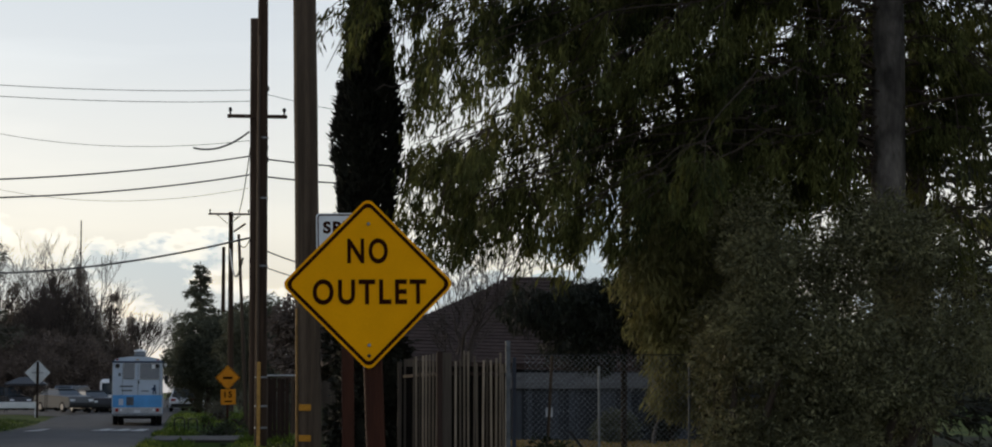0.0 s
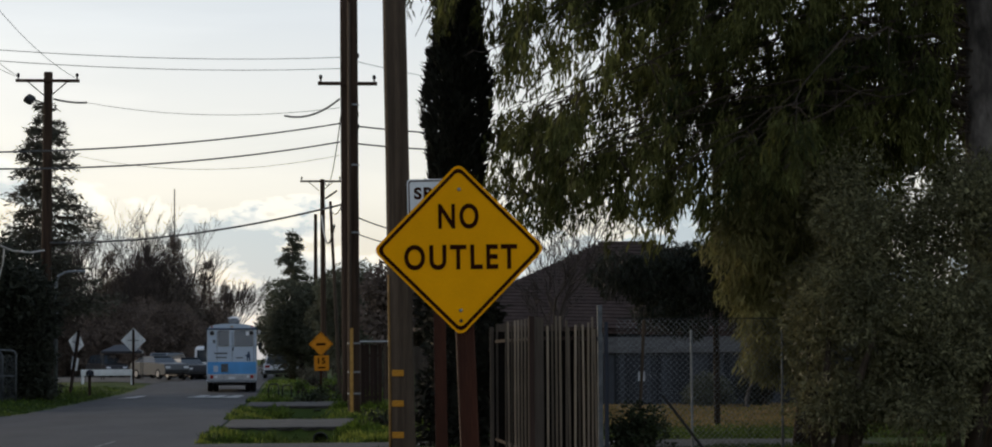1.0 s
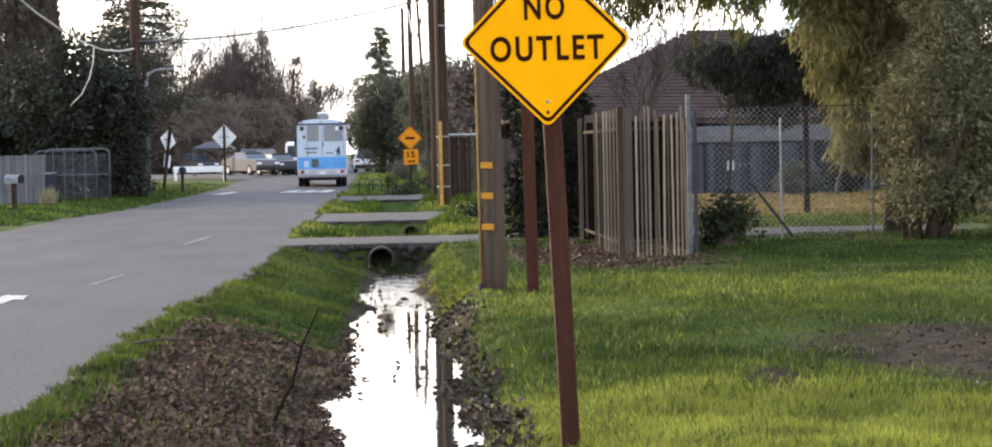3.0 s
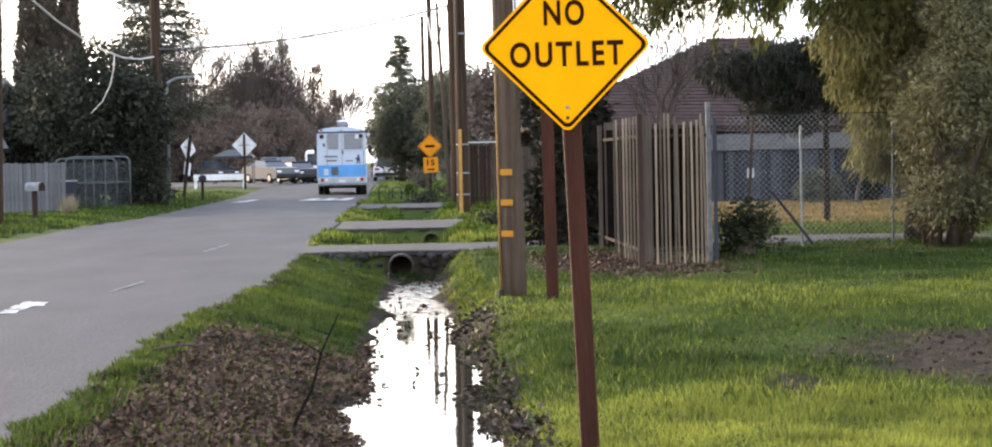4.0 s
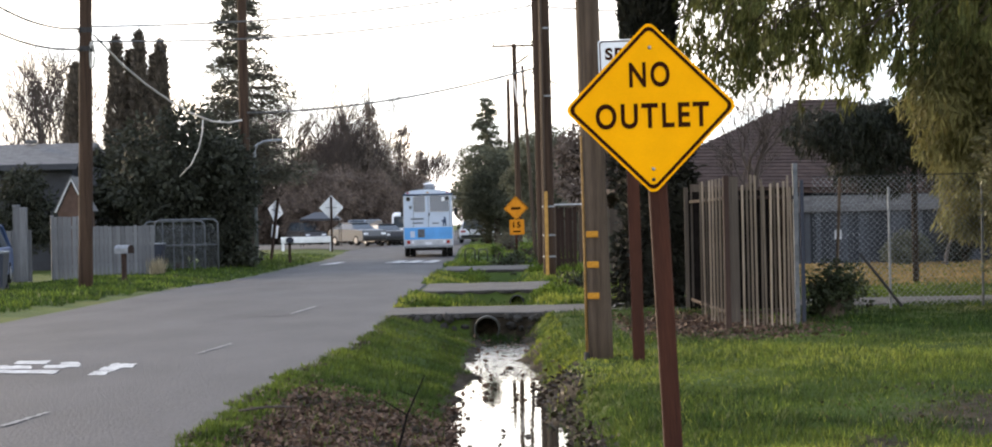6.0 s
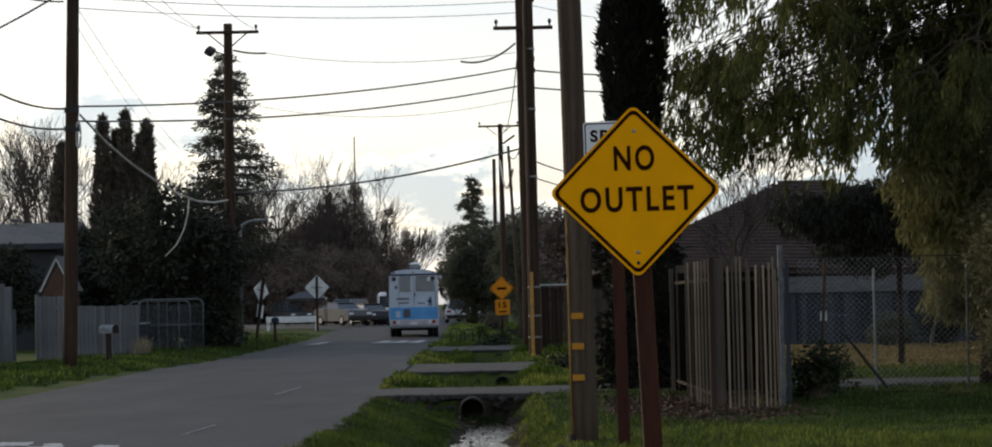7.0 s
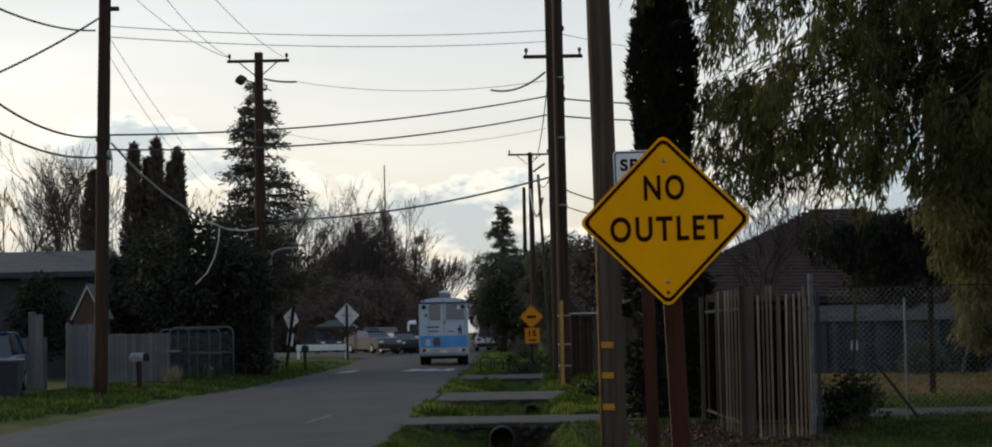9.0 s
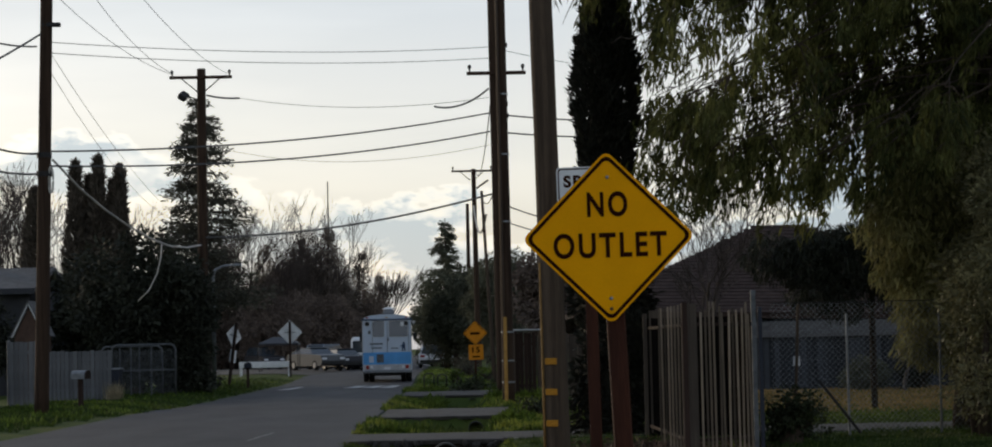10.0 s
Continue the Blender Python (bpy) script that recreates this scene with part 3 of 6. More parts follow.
def driveway(y0, y1, x0, x1, label):
    s = Shape()
    n = 24
    for i in range(n + 1):
        x = x0 + (x1 - x0) * i / n
        w0, w1 = 0.06 * math.sin(i * 1.9) + rng.normal() * 0.02, 0.06 * math.sin(i * 1.3 + 1)
        z = 0.02 + 0.004 * math.sin(i * 0.8)
        s.v += [(x, y0 + w0 + 0.05, z - 0.09), (x, y0 + w0, z - 0.015), (x, y0 + w0 + 0.03, z), (x, y1 + w1, z), (x, y1 + w1, z - 0.09)]
    for i in range(n):
        for k in range(4):
            a = i * 5 + k
            s.f.append([a, a + 1, a + 6, a + 5])
    whole("driveway", s, PAVED, label, "driveway", "driveways", "structure")


driveway(37.6, 40.6, -1.92, 10.5, "grey paved driveway crossing the ditch over a culvert")
driveway(50.4, 56.8, -1.7, 2.2, "grey paved driveway crossing the ditch over a culvert")
driveway(72.6, 79.6, -1.7, 2.4, "grey paved driveway crossing the ditch over a culvert")


def culvert(x, y, z, r):
    t = thing("culvert_pipe", x, y, z, "round corrugated steel culvert pipe opening under the driveway", "culvert", "culverts")
    s = Shape()
    n, prof = 28, []
    for k in range(40):
        prof.append((k * 0.09, r + 0.012 * math.sin(k * 1.6)))
    for k in range(39, -1, -1):
        prof.append((k * 0.09, r - 0.022 + 0.012 * math.sin(k * 1.6)))
    for yy, rr in prof:
        s.v += [(rr * math.cos(2 * math.pi * i / n), yy, rr * math.sin(2 * math.pi * i / n)) for i in range(n)]
    m = len(prof)
    for j in range(m):
        for i in range(n):
            s.f.append([j * n + i, j * n + (i + 1) % n, ((j + 1) % m) * n + (i + 1) % n, ((j + 1) % m) * n + i])
    part("pipe", s, CORRUGATED, t, smooth=True)
    return t


culvert(-0.12, 37.05, -0.25, 0.22)
culvert(0.55, 50.1, -0.27, 0.16)
culvert(0.7, 72.4, -0.25, 0.15)


def stone_mesh(k):
    bm = bmesh.new()
    bmesh.ops.create_icosphere(bm, subdivisions=1, radius=1.0)
    for v in bm.verts:
        v.co *= 0.8 + 0.35 * random.random()
    me = bpy.data.meshes.new("stone")
    bm.to_mesh(me)
    bm.free()
    me.materials.append(STONE)
    return me


STONES = [stone_mesh(k) for k in range(4)]
PALESTONE = stone_mesh(4)
PALESTONE.materials[0] = CONCRETE
wall_t = thing("headwall", 0.3, 37.55, -0.35, "rough rubble stone headwall below the driveway edge", "stone wall", kind="structure")
for i in range(46):
    x = -1.5 + 3.6 * (i % 23) / 22 + random.uniform(-0.05, 0.05)
    z = -0.06 - 0.17 * (i // 23) + random.uniform(-0.03, 0.03)
    if abs(x + 0.12) < 0.3 and z < 0.0:
        continue
    if x > 0.9 and z < -0.15:
        continue
    sx = random.uniform(0.06, 0.13)
    o = part("stone", PALESTONE if i in (16, 19, 20) else STONES[i % 4], STONE, wall_t)
    o.matrix_basis = pose(x - 0.3, random.uniform(-0.06, 0.02), z + 0.35, random.uniform(0, 60), random.uniform(0, 60), random.uniform(0, 360)) @ Matrix.Diagonal((sx, sx * 0.8, sx * 0.62, 1))


# ---- signs ----
def diamond(half, r, n=5):
    """Outline of a square on its corner with rounded corners, in x, z."""
    pts = []
    c = half - r * math.sqrt(2)
    for k, (cx, cz, a0) in enumerate(((c, 0, -45), (0, c, 45), (-c, 0, 135), (0, -c, 225))):
        for i in range(n + 1):
            a = radians(a0 + 90 * i / n)
            pts.append((cx + r * math.cos(a), cz + r * math.sin(a)))
    return pts


def ring(outer, inner, y0, y1):
    s = Shape()
    k = len(outer)
    s.v = [(x, y0, z) for x, z in outer] + [(x, y0, z) for x, z in inner] + [(x, y1, z) for x, z in outer] + [(x, y1, z) for x, z in inner]
    for i in range(k):
        j = (i + 1) % k
        s.f += [[i, j, k + j, k + i], [2 * k + i, 3 * k + i, 3 * k + j, 2 * k + j], [i, 2 * k + i, 2 * k + j, j], [k + i, k + j, 3 * k + j, 3 * k + i]]
    return s


def rounded_rect(w, h, r, n=4):
    pts = []
    for cx, cz, a0 in ((w / 2 - r, h / 2 - r, 0), (-w / 2 + r, h / 2 - r, 90), (-w / 2 + r, -h / 2 + r, 180), (w / 2 - r, -h / 2 + r, 270)):
        for i in range(n + 1):
            a = radians(a0 + 90 * i / n)
            pts.append((cx + r * math.cos(a), cz + r * math.sin(a)))
    return pts


def bolt(r=0.012):
    return Shape().tube([(0, 0, 0), (0, -0.007, 0), (0, -0.010, 0)], [r, r, r * 0.6], 8)


def no_outlet_sign():
    t = thing("road_sign", 1.16, 14.2, -0.55, "yellow diamond road sign reading NO OUTLET on a red-brown wooden post", "road sign", "signs")
    s = Shape().box((0, 0, 0), (0.122, 0.09, 3.3), 0.008)
    part("post", s, POSTRED, t, "red-brown painted timber post", at=pose(-0.015, 0.055, 1.42, 0, -2.2, 0))
    panel = part("sign_panel", Shape().prism(diamond(0.578, 0.05), -0.002, 0.002), SIGNYELLOW, t, "yellow reflective aluminium panel", at=pose(-0.09, -0.03, 2.877, 1.0, -0.75, 2.0))
    part("border", ring(diamond(0.556, 0.046), diamond(0.524, 0.037), -0.0045, -0.0022), SIGNBLACK, panel, "thin black border line")
    part("lettering", text_shape("NO", 0.168, 0.270, SIGNBLACK, "lettering", 0.025), SIGNBLACK, panel, "black word NO", at=pose(-0.004, -0.003, 0.137))
    part("lettering", text_shape("OUTLET", 0.168, 0.757, SIGNBLACK, "lettering", 0.025), SIGNBLACK, panel, "black word OUTLET", at=pose(0.008, -0.003, -0.135))
    for z in (0.40, -0.405, -0.475):
        part("bolt", bolt(), DARKSTEEL if z < -0.45 else STEEL, panel, at=pose(0.002, -0.002, z))


def speed_sign():
    t = thing("road_sign", 1.70, 25.0, -0.2, "white speed limit sign on a red-brown wooden post by the pole", "road sign", "signs")
    part("post", Shape().box((0, 0, 0), (0.14, 0.09, 3.7), 0.006), POSTRED, t, "red-brown painted timber post", at=pose(-0.03, 0.05, 1.72, 0, -0.7, 0))
    panel = part("sign_panel", Shape().prism(rounded_rect(0.76, 0.95, 0.04), -0.002, 0.002), SIGNWHITE, t, "white reflective panel", at=pose(-0.03, -0.01, 3.43, 0, -1.0, 0))
    part("border", ring(rounded_rect(0.73, 0.92, 0.035), rounded_rect(0.70, 0.89, 0.03), -0.0045, -0.0022), SIGNBLACK, panel, "thin black border line")
    part("lettering", text_shape("SPEED", 0.145, 0.60, SIGNBLACK, "lettering", 0.045), SIGNBLACK, panel, "black word SPEED", at=pose(0, -0.003, 0.235))
    part("lettering", text_shape("LIMIT", 0.145, 0.52, SIGNBLACK, "lettering", 0.045), SIGNBLACK, panel, "black word LIMIT", at=pose(0, -0.003, 0.02))


def bump_sign():
    z0 = float(ground_z(1.1, 96))
    t = thing("road_sign", 1.1, 96, z0, "orange-yellow diamond bump warning sign with a 15 plate below", "road sign", "signs")
    part("post", Shape().box((0, 0, 0), (0.10, 0.09, 2.9), 0.006), POSTRED, t, at=pose(0, 0.06, 1.42))
    panel = part("sign_panel", Shape().prism(diamond(0.56, 0.05), -0.003, 0.003), SIGNORANGE, t, "orange-yellow reflective panel", at=pose(0, 0, 2.35, 0, -1, 0))
    part("border", ring(diamond(0.53, 0.045), diamond(0.50, 0.037), -0.007, -0.0035), SIGNBLACK, panel)
    part("legend_bar", Shape().box((0, 0, 0), (0.42, 0.004, 0.11), 0), SIGNBLACK, panel, "dark unreadable word", at=pose(0, -0.005, -0.01))
    plate = part("speed_plate", Shape().prism(rounded_rect(0.66, 0.68, 0.04), -0.003, 0.003), SIGNORANGE, t, "orange-yellow speed plate", at=pose(0.03, 0, 1.5, 0, -1, 0))
    part("lettering", text_shape("15", 0.27, 0.34, SIGNBLACK, "lettering", 0.03), SIGNBLACK, plate, "black number 15", at=pose(0, -0.004, -0.03))
    part("legend_bar", Shape().box((0, 0, 0), (0.34, 0.004, 0.07), 0), SIGNBLACK, plate, "dark unreadable word", at=pose(0, -0.005, -0.2))


def sign_back(x, y, tilt, zc, label, turn=0, plate=True, half=0.56):
    z0 = float(ground_z(x, y))
    t = thing("road_sign", x, y, z0, label, "road sign", "signs seen from behind", rot=(0, tilt, turn))
    part("post", Shape().box((0, 0, 0), (0.12, 0.10, zc + 0.9), 0.006), DARKWOOD, t, "dark timber post", at=pose(0, -0.07, (zc + 0.9) / 2 - 0.3))
    part("sign_panel", Shape().prism(diamond(half, 0.05), -0.003, 0.003), SIGNBACK, t, "bare aluminium back of the panel", at=pose(0, 0, zc))
    part("bracket", Shape().box((0, 0, 0), (0.62, 0.02, 0.05), 0.004), STEEL, t, at=pose(0, -0.013, zc))
    if plate:
        part("sign_plate", Shape().prism(rounded_rect(0.46, 0.6, 0.04), -0.003, 0.003), SIGNBACK, t, "bare aluminium back of a small plate", at=pose(0.1, 0, zc - 0.95))


no_outlet_sign()
speed_sign()
bump_sign()
sign_back(-8.79, 117.5, 0, 2.42, "silver back of a diamond road sign on a dark post", plate=False, half=0.68)
sign_back(-10.3, 99, 12, 2.35, "silver back of a leaning diamond road sign", 56)


# ---- poles and cables ----
def pole(x, y, z0, top, r0, r1, mat, label, lean=0.0):
    t = thing("utility_pole", x, y, z0 - 0.4, label, "utility pole", "utility poles")
    s = Shape()
    n, k = 16, 14
    path = [(lean * i / k, 0, (top - z0 + 0.4) * i / k) for i in range(k + 1)]
    s.tube(path, [(r0 + (r1 - r0) * i / k) * (1 + 0.015 * math.sin(i * 2.3)) for i in range(k + 1)], n)
    part("pole", s, mat, t, smooth=True)
    return t


def crossarm(t, x, z, length, braces=True):
    part("crossarm", Shape().box((0, 0, 0), (length, 0.10, 0.12), 0.008), POLEDARK, t, at=pose(x, -0.2, z))
    for sx in (-1, 1):
        ins = Shape().tube([(0, 0, 0), (0, 0, 0.08), (0, 0, 0.12), (0, 0, 0.2), (0, 0, 0.24)], [0.03, 0.03, 0.06, 0.06, 0.02], 8)
        part("insulator", ins, DARKSTEEL, t, at=pose(x + sx * (length / 2 - 0.1), -0.2, z + 0.06))
        if braces:
            part("brace", Shape().tube([(sx * 0.75, -0.22, -0.05), (sx * 0.1, -0.18, -0.6)], 0.025, 6), DARKSTEEL, t, at=pose(x, 0, z))


p1 = pole(1.27, 25.5, -0.1, 12.5, 0.152, 0.125, POLEWOOD, "weathered tall wooden utility pole with yellow strips beside the ditch", -0.22)
for z in (1.43, 1.07, 0.70):
    part("marker_strip", Shape().box((0, 0, 0), (0.15, 0.012, 0.075), 0.004), YELLOWTAG, p1, "yellow marker strip", at=pose(-0.085, -0.152, z + 0.5, 0, 0, -24))
part("conduit", Shape().tube([(-0.17, -0.06, 0.45), (-0.175, -0.06, 1.5), (-0.185, -0.06, 3.1)], 0.016, 8), OCHRE, p1, "thin yellow-brown conduit", smooth=True)
part("ground_cap", Shape().tube([(0, 0, 0), (0, 0, 0.13)], 0.035, 8), DARKSTEEL, p1, at=pose(-0.175, -0.06, 0.4))

p2 = pole(1.60, 60.0, 0.0, 13.6, 0.175, 0.14, POLEDARK, "dark wooden utility pole with a pale conduit", -0.03)
part("conduit", Shape().tube([(-0.10, -0.17, 0.4), (-0.10, -0.17, 3.0), (-0.12, -0.15, 12)], 0.035, 8), POLEWOOD, p2, "pale wood conduit cover", smooth=True)
# sunlight on the pole's lower left edge is put into this cover's gold
part("conduit_cover", Shape().box((0, 0, 0), (0.10, 0.05, 2.5), 0.01), CONDUIT, p2, "conduit cover coloured golden for the pole's sunlit edge", at=pose(-0.07, -0.18, 1.6))
for z in (1.0, 1.6, 2.4, 5.5, 7.4, 9.1):
    part("strap", Shape().tube([(0, 0, 0), (0, 0, 0.05)], 0.185 - z * 0.003, 14), STEEL, p2, at=pose(0, 0, z))
p2b = pole(1.72, 72.0, 0.0, 14.2, 0.19, 0.15, POLEDARK, "tall dark wooden utility pole with a crossarm", -0.1)
crossarm(p2b, 0.0, 11.25, 2.0, False)
for z, x in ((9.8, 0.42), (10.2, 0.40), (12.2, 0.42)):
    part("bracket", Shape().box((0, 0, 0), (0.35, 0.12, 0.16), 0.02), DARKSTEEL, p2b, at=pose(x - 0.2, -0.15, z))
p3 = pole(1.75, 135.0, 0.1, 12.9, 0.2, 0.14, POLEDARK, "distant wooden utility pole with a crossarm", -0.1)
crossarm(p3, -0.2, 13.05, 2.6)
part("crossarm", Shape().box((0, 0, 0), (0.9, 0.1, 0.12), 0.01), POLEDARK, p3, at=pose(0.45, -0.2, 12.2, 0, -35, 0))
pole(1.36, 150.0, 0.1, 11.7, 0.17, 0.12, POLEDARK, "distant thin wooden utility pole", 0.0)
pole(1.85, 90.0, 0.0, 8.2, 0.09, 0.06, POLEWOOD, "thin pale leaning wooden pole among cables", -0.42)
pl = pole(-10.86, 57.0, 0.1, 13.0, 0.20, 0.155, POLEDARK, "weathered brown wooden utility pole on the verge", 0.28)
part("bracket", Shape().box((0, 0, 0), (0.5, 0.12, 0.12), 0.02), DARKSTEEL, pl, at=pose(0.38, -0.1, 10.75))
for z in (7.2, 6.7):
    part("clamp", Shape().tube([(0, 0, 0), (0, 0, 0.14)], 0.20, 14), DARKSTEEL, pl, at=pose(0.14, 0, z))
part("cable_coil", Shape().tube([(0.33 + 0.06 * math.cos(a), -0.1, 6.6 + 0.35 * math.sin(a)) for a in np.linspace(0, 6.2, 20)], 0.03, 6), CABLEPALE, pl, "pale cable coil")
tp = pole(-9.66, 84.0, 0.12, 12.8, 0.22, 0.17, POLEDARK, "brown wooden utility pole with a crossarm and lamp", 0.05)
crossarm(tp, 0.05, 12.72, 2.45)
lamp_arm = part("lamp_arm", Shape().tube([(-0.1, -0.2, 0), (-0.45, -0.5, 0.1)], 0.03, 6), DARKSTEEL, tp, at=pose(0, 0, 11.85))
part("lamp_head", Shape().box((0, 0, 0), (0.34, 0.5, 0.26), 0.05), DARKSTEEL, tp, "dark floodlight head", at=pose(-0.6, -0.5, 11.95, 25, 30, 0))


def cable(a, b, sag, r=0.011, mat=CABLE, label="thin dark overhead cable strung between poles", n=18):
    a, b = Vector(a), Vector(b)
    pts = []
    for i in range(n + 1):
        u = i / n
        p = a.lerp(b, u)
        p.z -= 4 * sag * u * (1 - u)
        pts.append(p)
    o = whole("overhead_cable", Shape().tube(pts, r, 5), mat, label, "cable", "overhead cables")
    return o


cable((-10.55, 57, 10.0), (1.5, 72, 11.77), 0.22)
cable((-10.55, 57, 9.71), (1.5, 72, 11.39), 0.22)
cable((1.5, 72, 11.77), (9.5, 92, 13.4), 0.2)
cable((-10.6, 57, 7.07), (1.47, 72, 9.52), 0.3, 0.026, label="thick dark overhead cable strung across the road")
cable((-10.6, 57, 6.68), (1.46, 72, 8.89), 0.35, 0.026, label="thick dark overhead cable strung across the road")
cable((-12.3, 46, 8.0), (-10.83, 57, 7.02), 0.55, 0.03, label="thick dark overhead cable strung across the road")
cable((-12.3, 46, 7.1), (-10.83, 57, 6.48), 0.45, 0.03, label="thick dark overhead cable strung across the road")
cable((1.5, 72, 9.5), (12, 96, 12.0), 0.3, 0.03)
cable((1.5, 72, 8.9), (12, 96, 11.3), 0.3, 0.03)
cable((-9.6, 84, 6.15), (1.49, 72, 6.77), 0.35, 0.036, label="thick dark overhead cable sagging across the road")
cable((-10.0, 38, 8.1), (-10.9, 57, 9.89), 0.25, 0.025)
cable((-12.9, 50, 7.5), (-10.72, 57, 10.26), 0.12, 0.03)
cable((-13.2, 60, 14.4), (-10.75, 84, 12.6), 0.75)
cable((-11.6, 60, 14.6), (-10.7, 84, 12.6), 0.75)
cable((-10.3, 60, 14.2), (-8.6, 84, 12.6), 0.6)
cable((-10.6, 57, 9.83), (-10.9, 90, 6.9), 0.5, 0.008)
cable((-10.6, 57, 9.32), (-11.9, 90, 7.4), 0.5, 0.008)
cable((-9.4, 84, 11.75), (-8.0, 82.6, 11.45), 0.05, 0.04)
cable((-8.0, 82.6, 11.45), (1.45, 72, 10.05), 0.35, 0.010)
cable((-0.4, 74, 10.0), (1.45, 72, 10.35), 0.25, 0.035)
cable((-9.3, 84, 9.74), (1.45, 72, 8.44), 0.6, 0.008)
cable((1.75, 135, 12.9), (1.5, 72, 9.8), 1.2, 0.02)
cable((1.6, 134, 10.5), (1.6, 90, 7.2), 1.2, 0.05, CABLEPALE, "pale cable bundle sagging between poles")
cable((1.4, 90, 8.0), (1.5, 72, 6.7), 0.3, 0.02)
cable((1.5, 72, 6.6), (9, 92, 7.6), 0.8, 0.025)
cable((1.5, 72, 6.0), (9, 92, 6.6), 0.6, 0.02)
hang = [(-10.5, 57, 6.85), (-10.1, 59, 6.2), (-9.75, 61, 5.75), (-9.4, 63, 5.4), (-9.05, 65, 5.13), (-8.7, 67, 4.98), (-8.35, 68.5, 5.0), (-8.05, 69.5, 5.12)]
whole("hanging_cable", Shape().tube(hang, 0.03, 6), CABLEPALE, "pale loose cable hanging from the pole in a loop", "cable", "overhead cables", smooth=True)
whole("hanging_cable", Shape().tube([(-8.85, 66.1, 5.02), (-8.88, 66.1, 4.6), (-9.0, 66.1, 4.1), (-9.25, 66.1, 3.6), (-9.6, 66.1, 3.25)], 0.022, 6), CABLEPALE, "pale cut cable end dangling down", "cable", "overhead cables", smooth=True)


def street_lamp(x, y):
    t = thing("street_lamp", x, y, float(ground_z(x, y)), "slim grey street lamp with a curved arm", "street lamp")
    part("pole", Shape().tube([(0, 0, 0), (0, 0, 4.75), (0.1, 0, 4.95), (0.4, 0, 5.1), (0.85, 0, 5.15)], [0.09, 0.07, 0.06, 0.05, 0.045], 10), STEEL, t, smooth=True)
    part("lamp_head", Shape().box((1.0, 0, 5.14), (0.4, 0.2, 0.1), 0.04), STEEL, t)


street_lamp(-9.75, 88.5)


# ---- screens and fences ----
def board_mesh(w, d, h, mat, pointed=False):
    s = Shape().box((0, 0, h / 2), (w, d, h), min(w, d) * 0.18)
    return s.mesh("board", mat)


def slat_screen():
    t = thing("slat_screen", 3.38, 30.8, -0.12, "grey weathered upright slat screen enclosure with corner posts", "fence")
    slat = board_mesh(0.030, 0.018, 2.18, SLATWOOD)
    corner_a, corner_b, corner_c = Vector((0, 0, 0)), Vector((1.14, 1.0, 0)), Vector((-0.02, 6.1, 0))
    ang = math.degrees(math.atan2(1.0, 1.14))
    flat = board_mesh(0.2, 0.02, 2.1, FENCEWOOD)
    q = corner_a.lerp(corner_b, 0.1)
    part("side_board", flat, FENCEWOOD, t, "flat grey side board", at=pose(q.x, q.y, 0.2, 0, 0, ang))
    for i in range(12):
        p = corner_a.lerp(corner_b, 0.2 + 0.8 * (i + random.uniform(0.1, 0.6)) / 12)
        part("slat", slat, SLATWOOD, t, at=pose(p.x, p.y, random.uniform(0.02, 0.1), random.uniform(-0.4, 0.4), random.uniform(-0.6, 0.6), random.uniform(-25, 10)) @ Matrix.Diagonal((1, 1, random.uniform(0.97, 1.04), 1)))
    part("side_board", flat, FENCEWOOD, t, "flat grey side board", at=pose(corner_c.x + 0.17, corner_c.y - 0.05, 0.2, 0, 0, 0))
    for i in range(8):
        p = corner_c.lerp(corner_a, 0.36 + 0.62 * i / 8)
        part("slat", slat, SLATWOOD, t, at=pose(p.x + 0.02, p.y, 0.12, random.uniform(-0.4, 0.4), random.uniform(-0.3, 0.3), 5))
    # near-black boards added on the far sides stand in for shade inside
    back = board_mesh(0.165, 0.025, 2.05, NEARBLACK)
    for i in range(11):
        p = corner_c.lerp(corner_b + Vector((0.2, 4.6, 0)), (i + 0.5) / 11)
        part("shade_board", back, NEARBLACK, t, "near-black board standing in for the shade inside the screen", at=pose(p.x, p.y, 0.12, 0, 0, -5))
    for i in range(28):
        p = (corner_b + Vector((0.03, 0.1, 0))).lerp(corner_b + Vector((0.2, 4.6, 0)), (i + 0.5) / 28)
        part("shade_board", back, NEARBLACK, t, "near-black board standing in for the shade inside the screen", at=pose(p.x, p.y, 0.12, 0, 0, 88))
    for (p, h, w, m, lab) in ((corner_a, 2.42, 0.08, DARKWOOD, "dark square corner post"), (corner_b, 2.6, 0.07, DULLSTEEL, "grey steel corner post"), (corner_c, 2.35, 0.07, FENCEWOOD, "grey square corner post"), (corner_b + Vector((0.10, 0.05, 0)), 2.35, 0.06, BINPLASTIC, "dark blue corner post")):
        part("corner_post", Shape().box((0, 0, h / 2 - 0.1), (w, w, h), 0.008), m, t, lab, at=pose(p.x, p.y, 0))
    for z in (0.32, 2.0):
        for a, b in ((corner_a, corner_b), (corner_a, corner_c)):
            mid, way = (a + b) / 2, b - a
            part("rail", Shape().box((0, 0, 0), (way.length, 0.03, 0.05), 0.004), DARKWOOD, t, at=pose(mid.x + (0.06 if b is corner_c else -0.04), mid.y + 0.05, z, 0, 0, math.degrees(math.atan2(way.y, way.x))))


slat_screen()


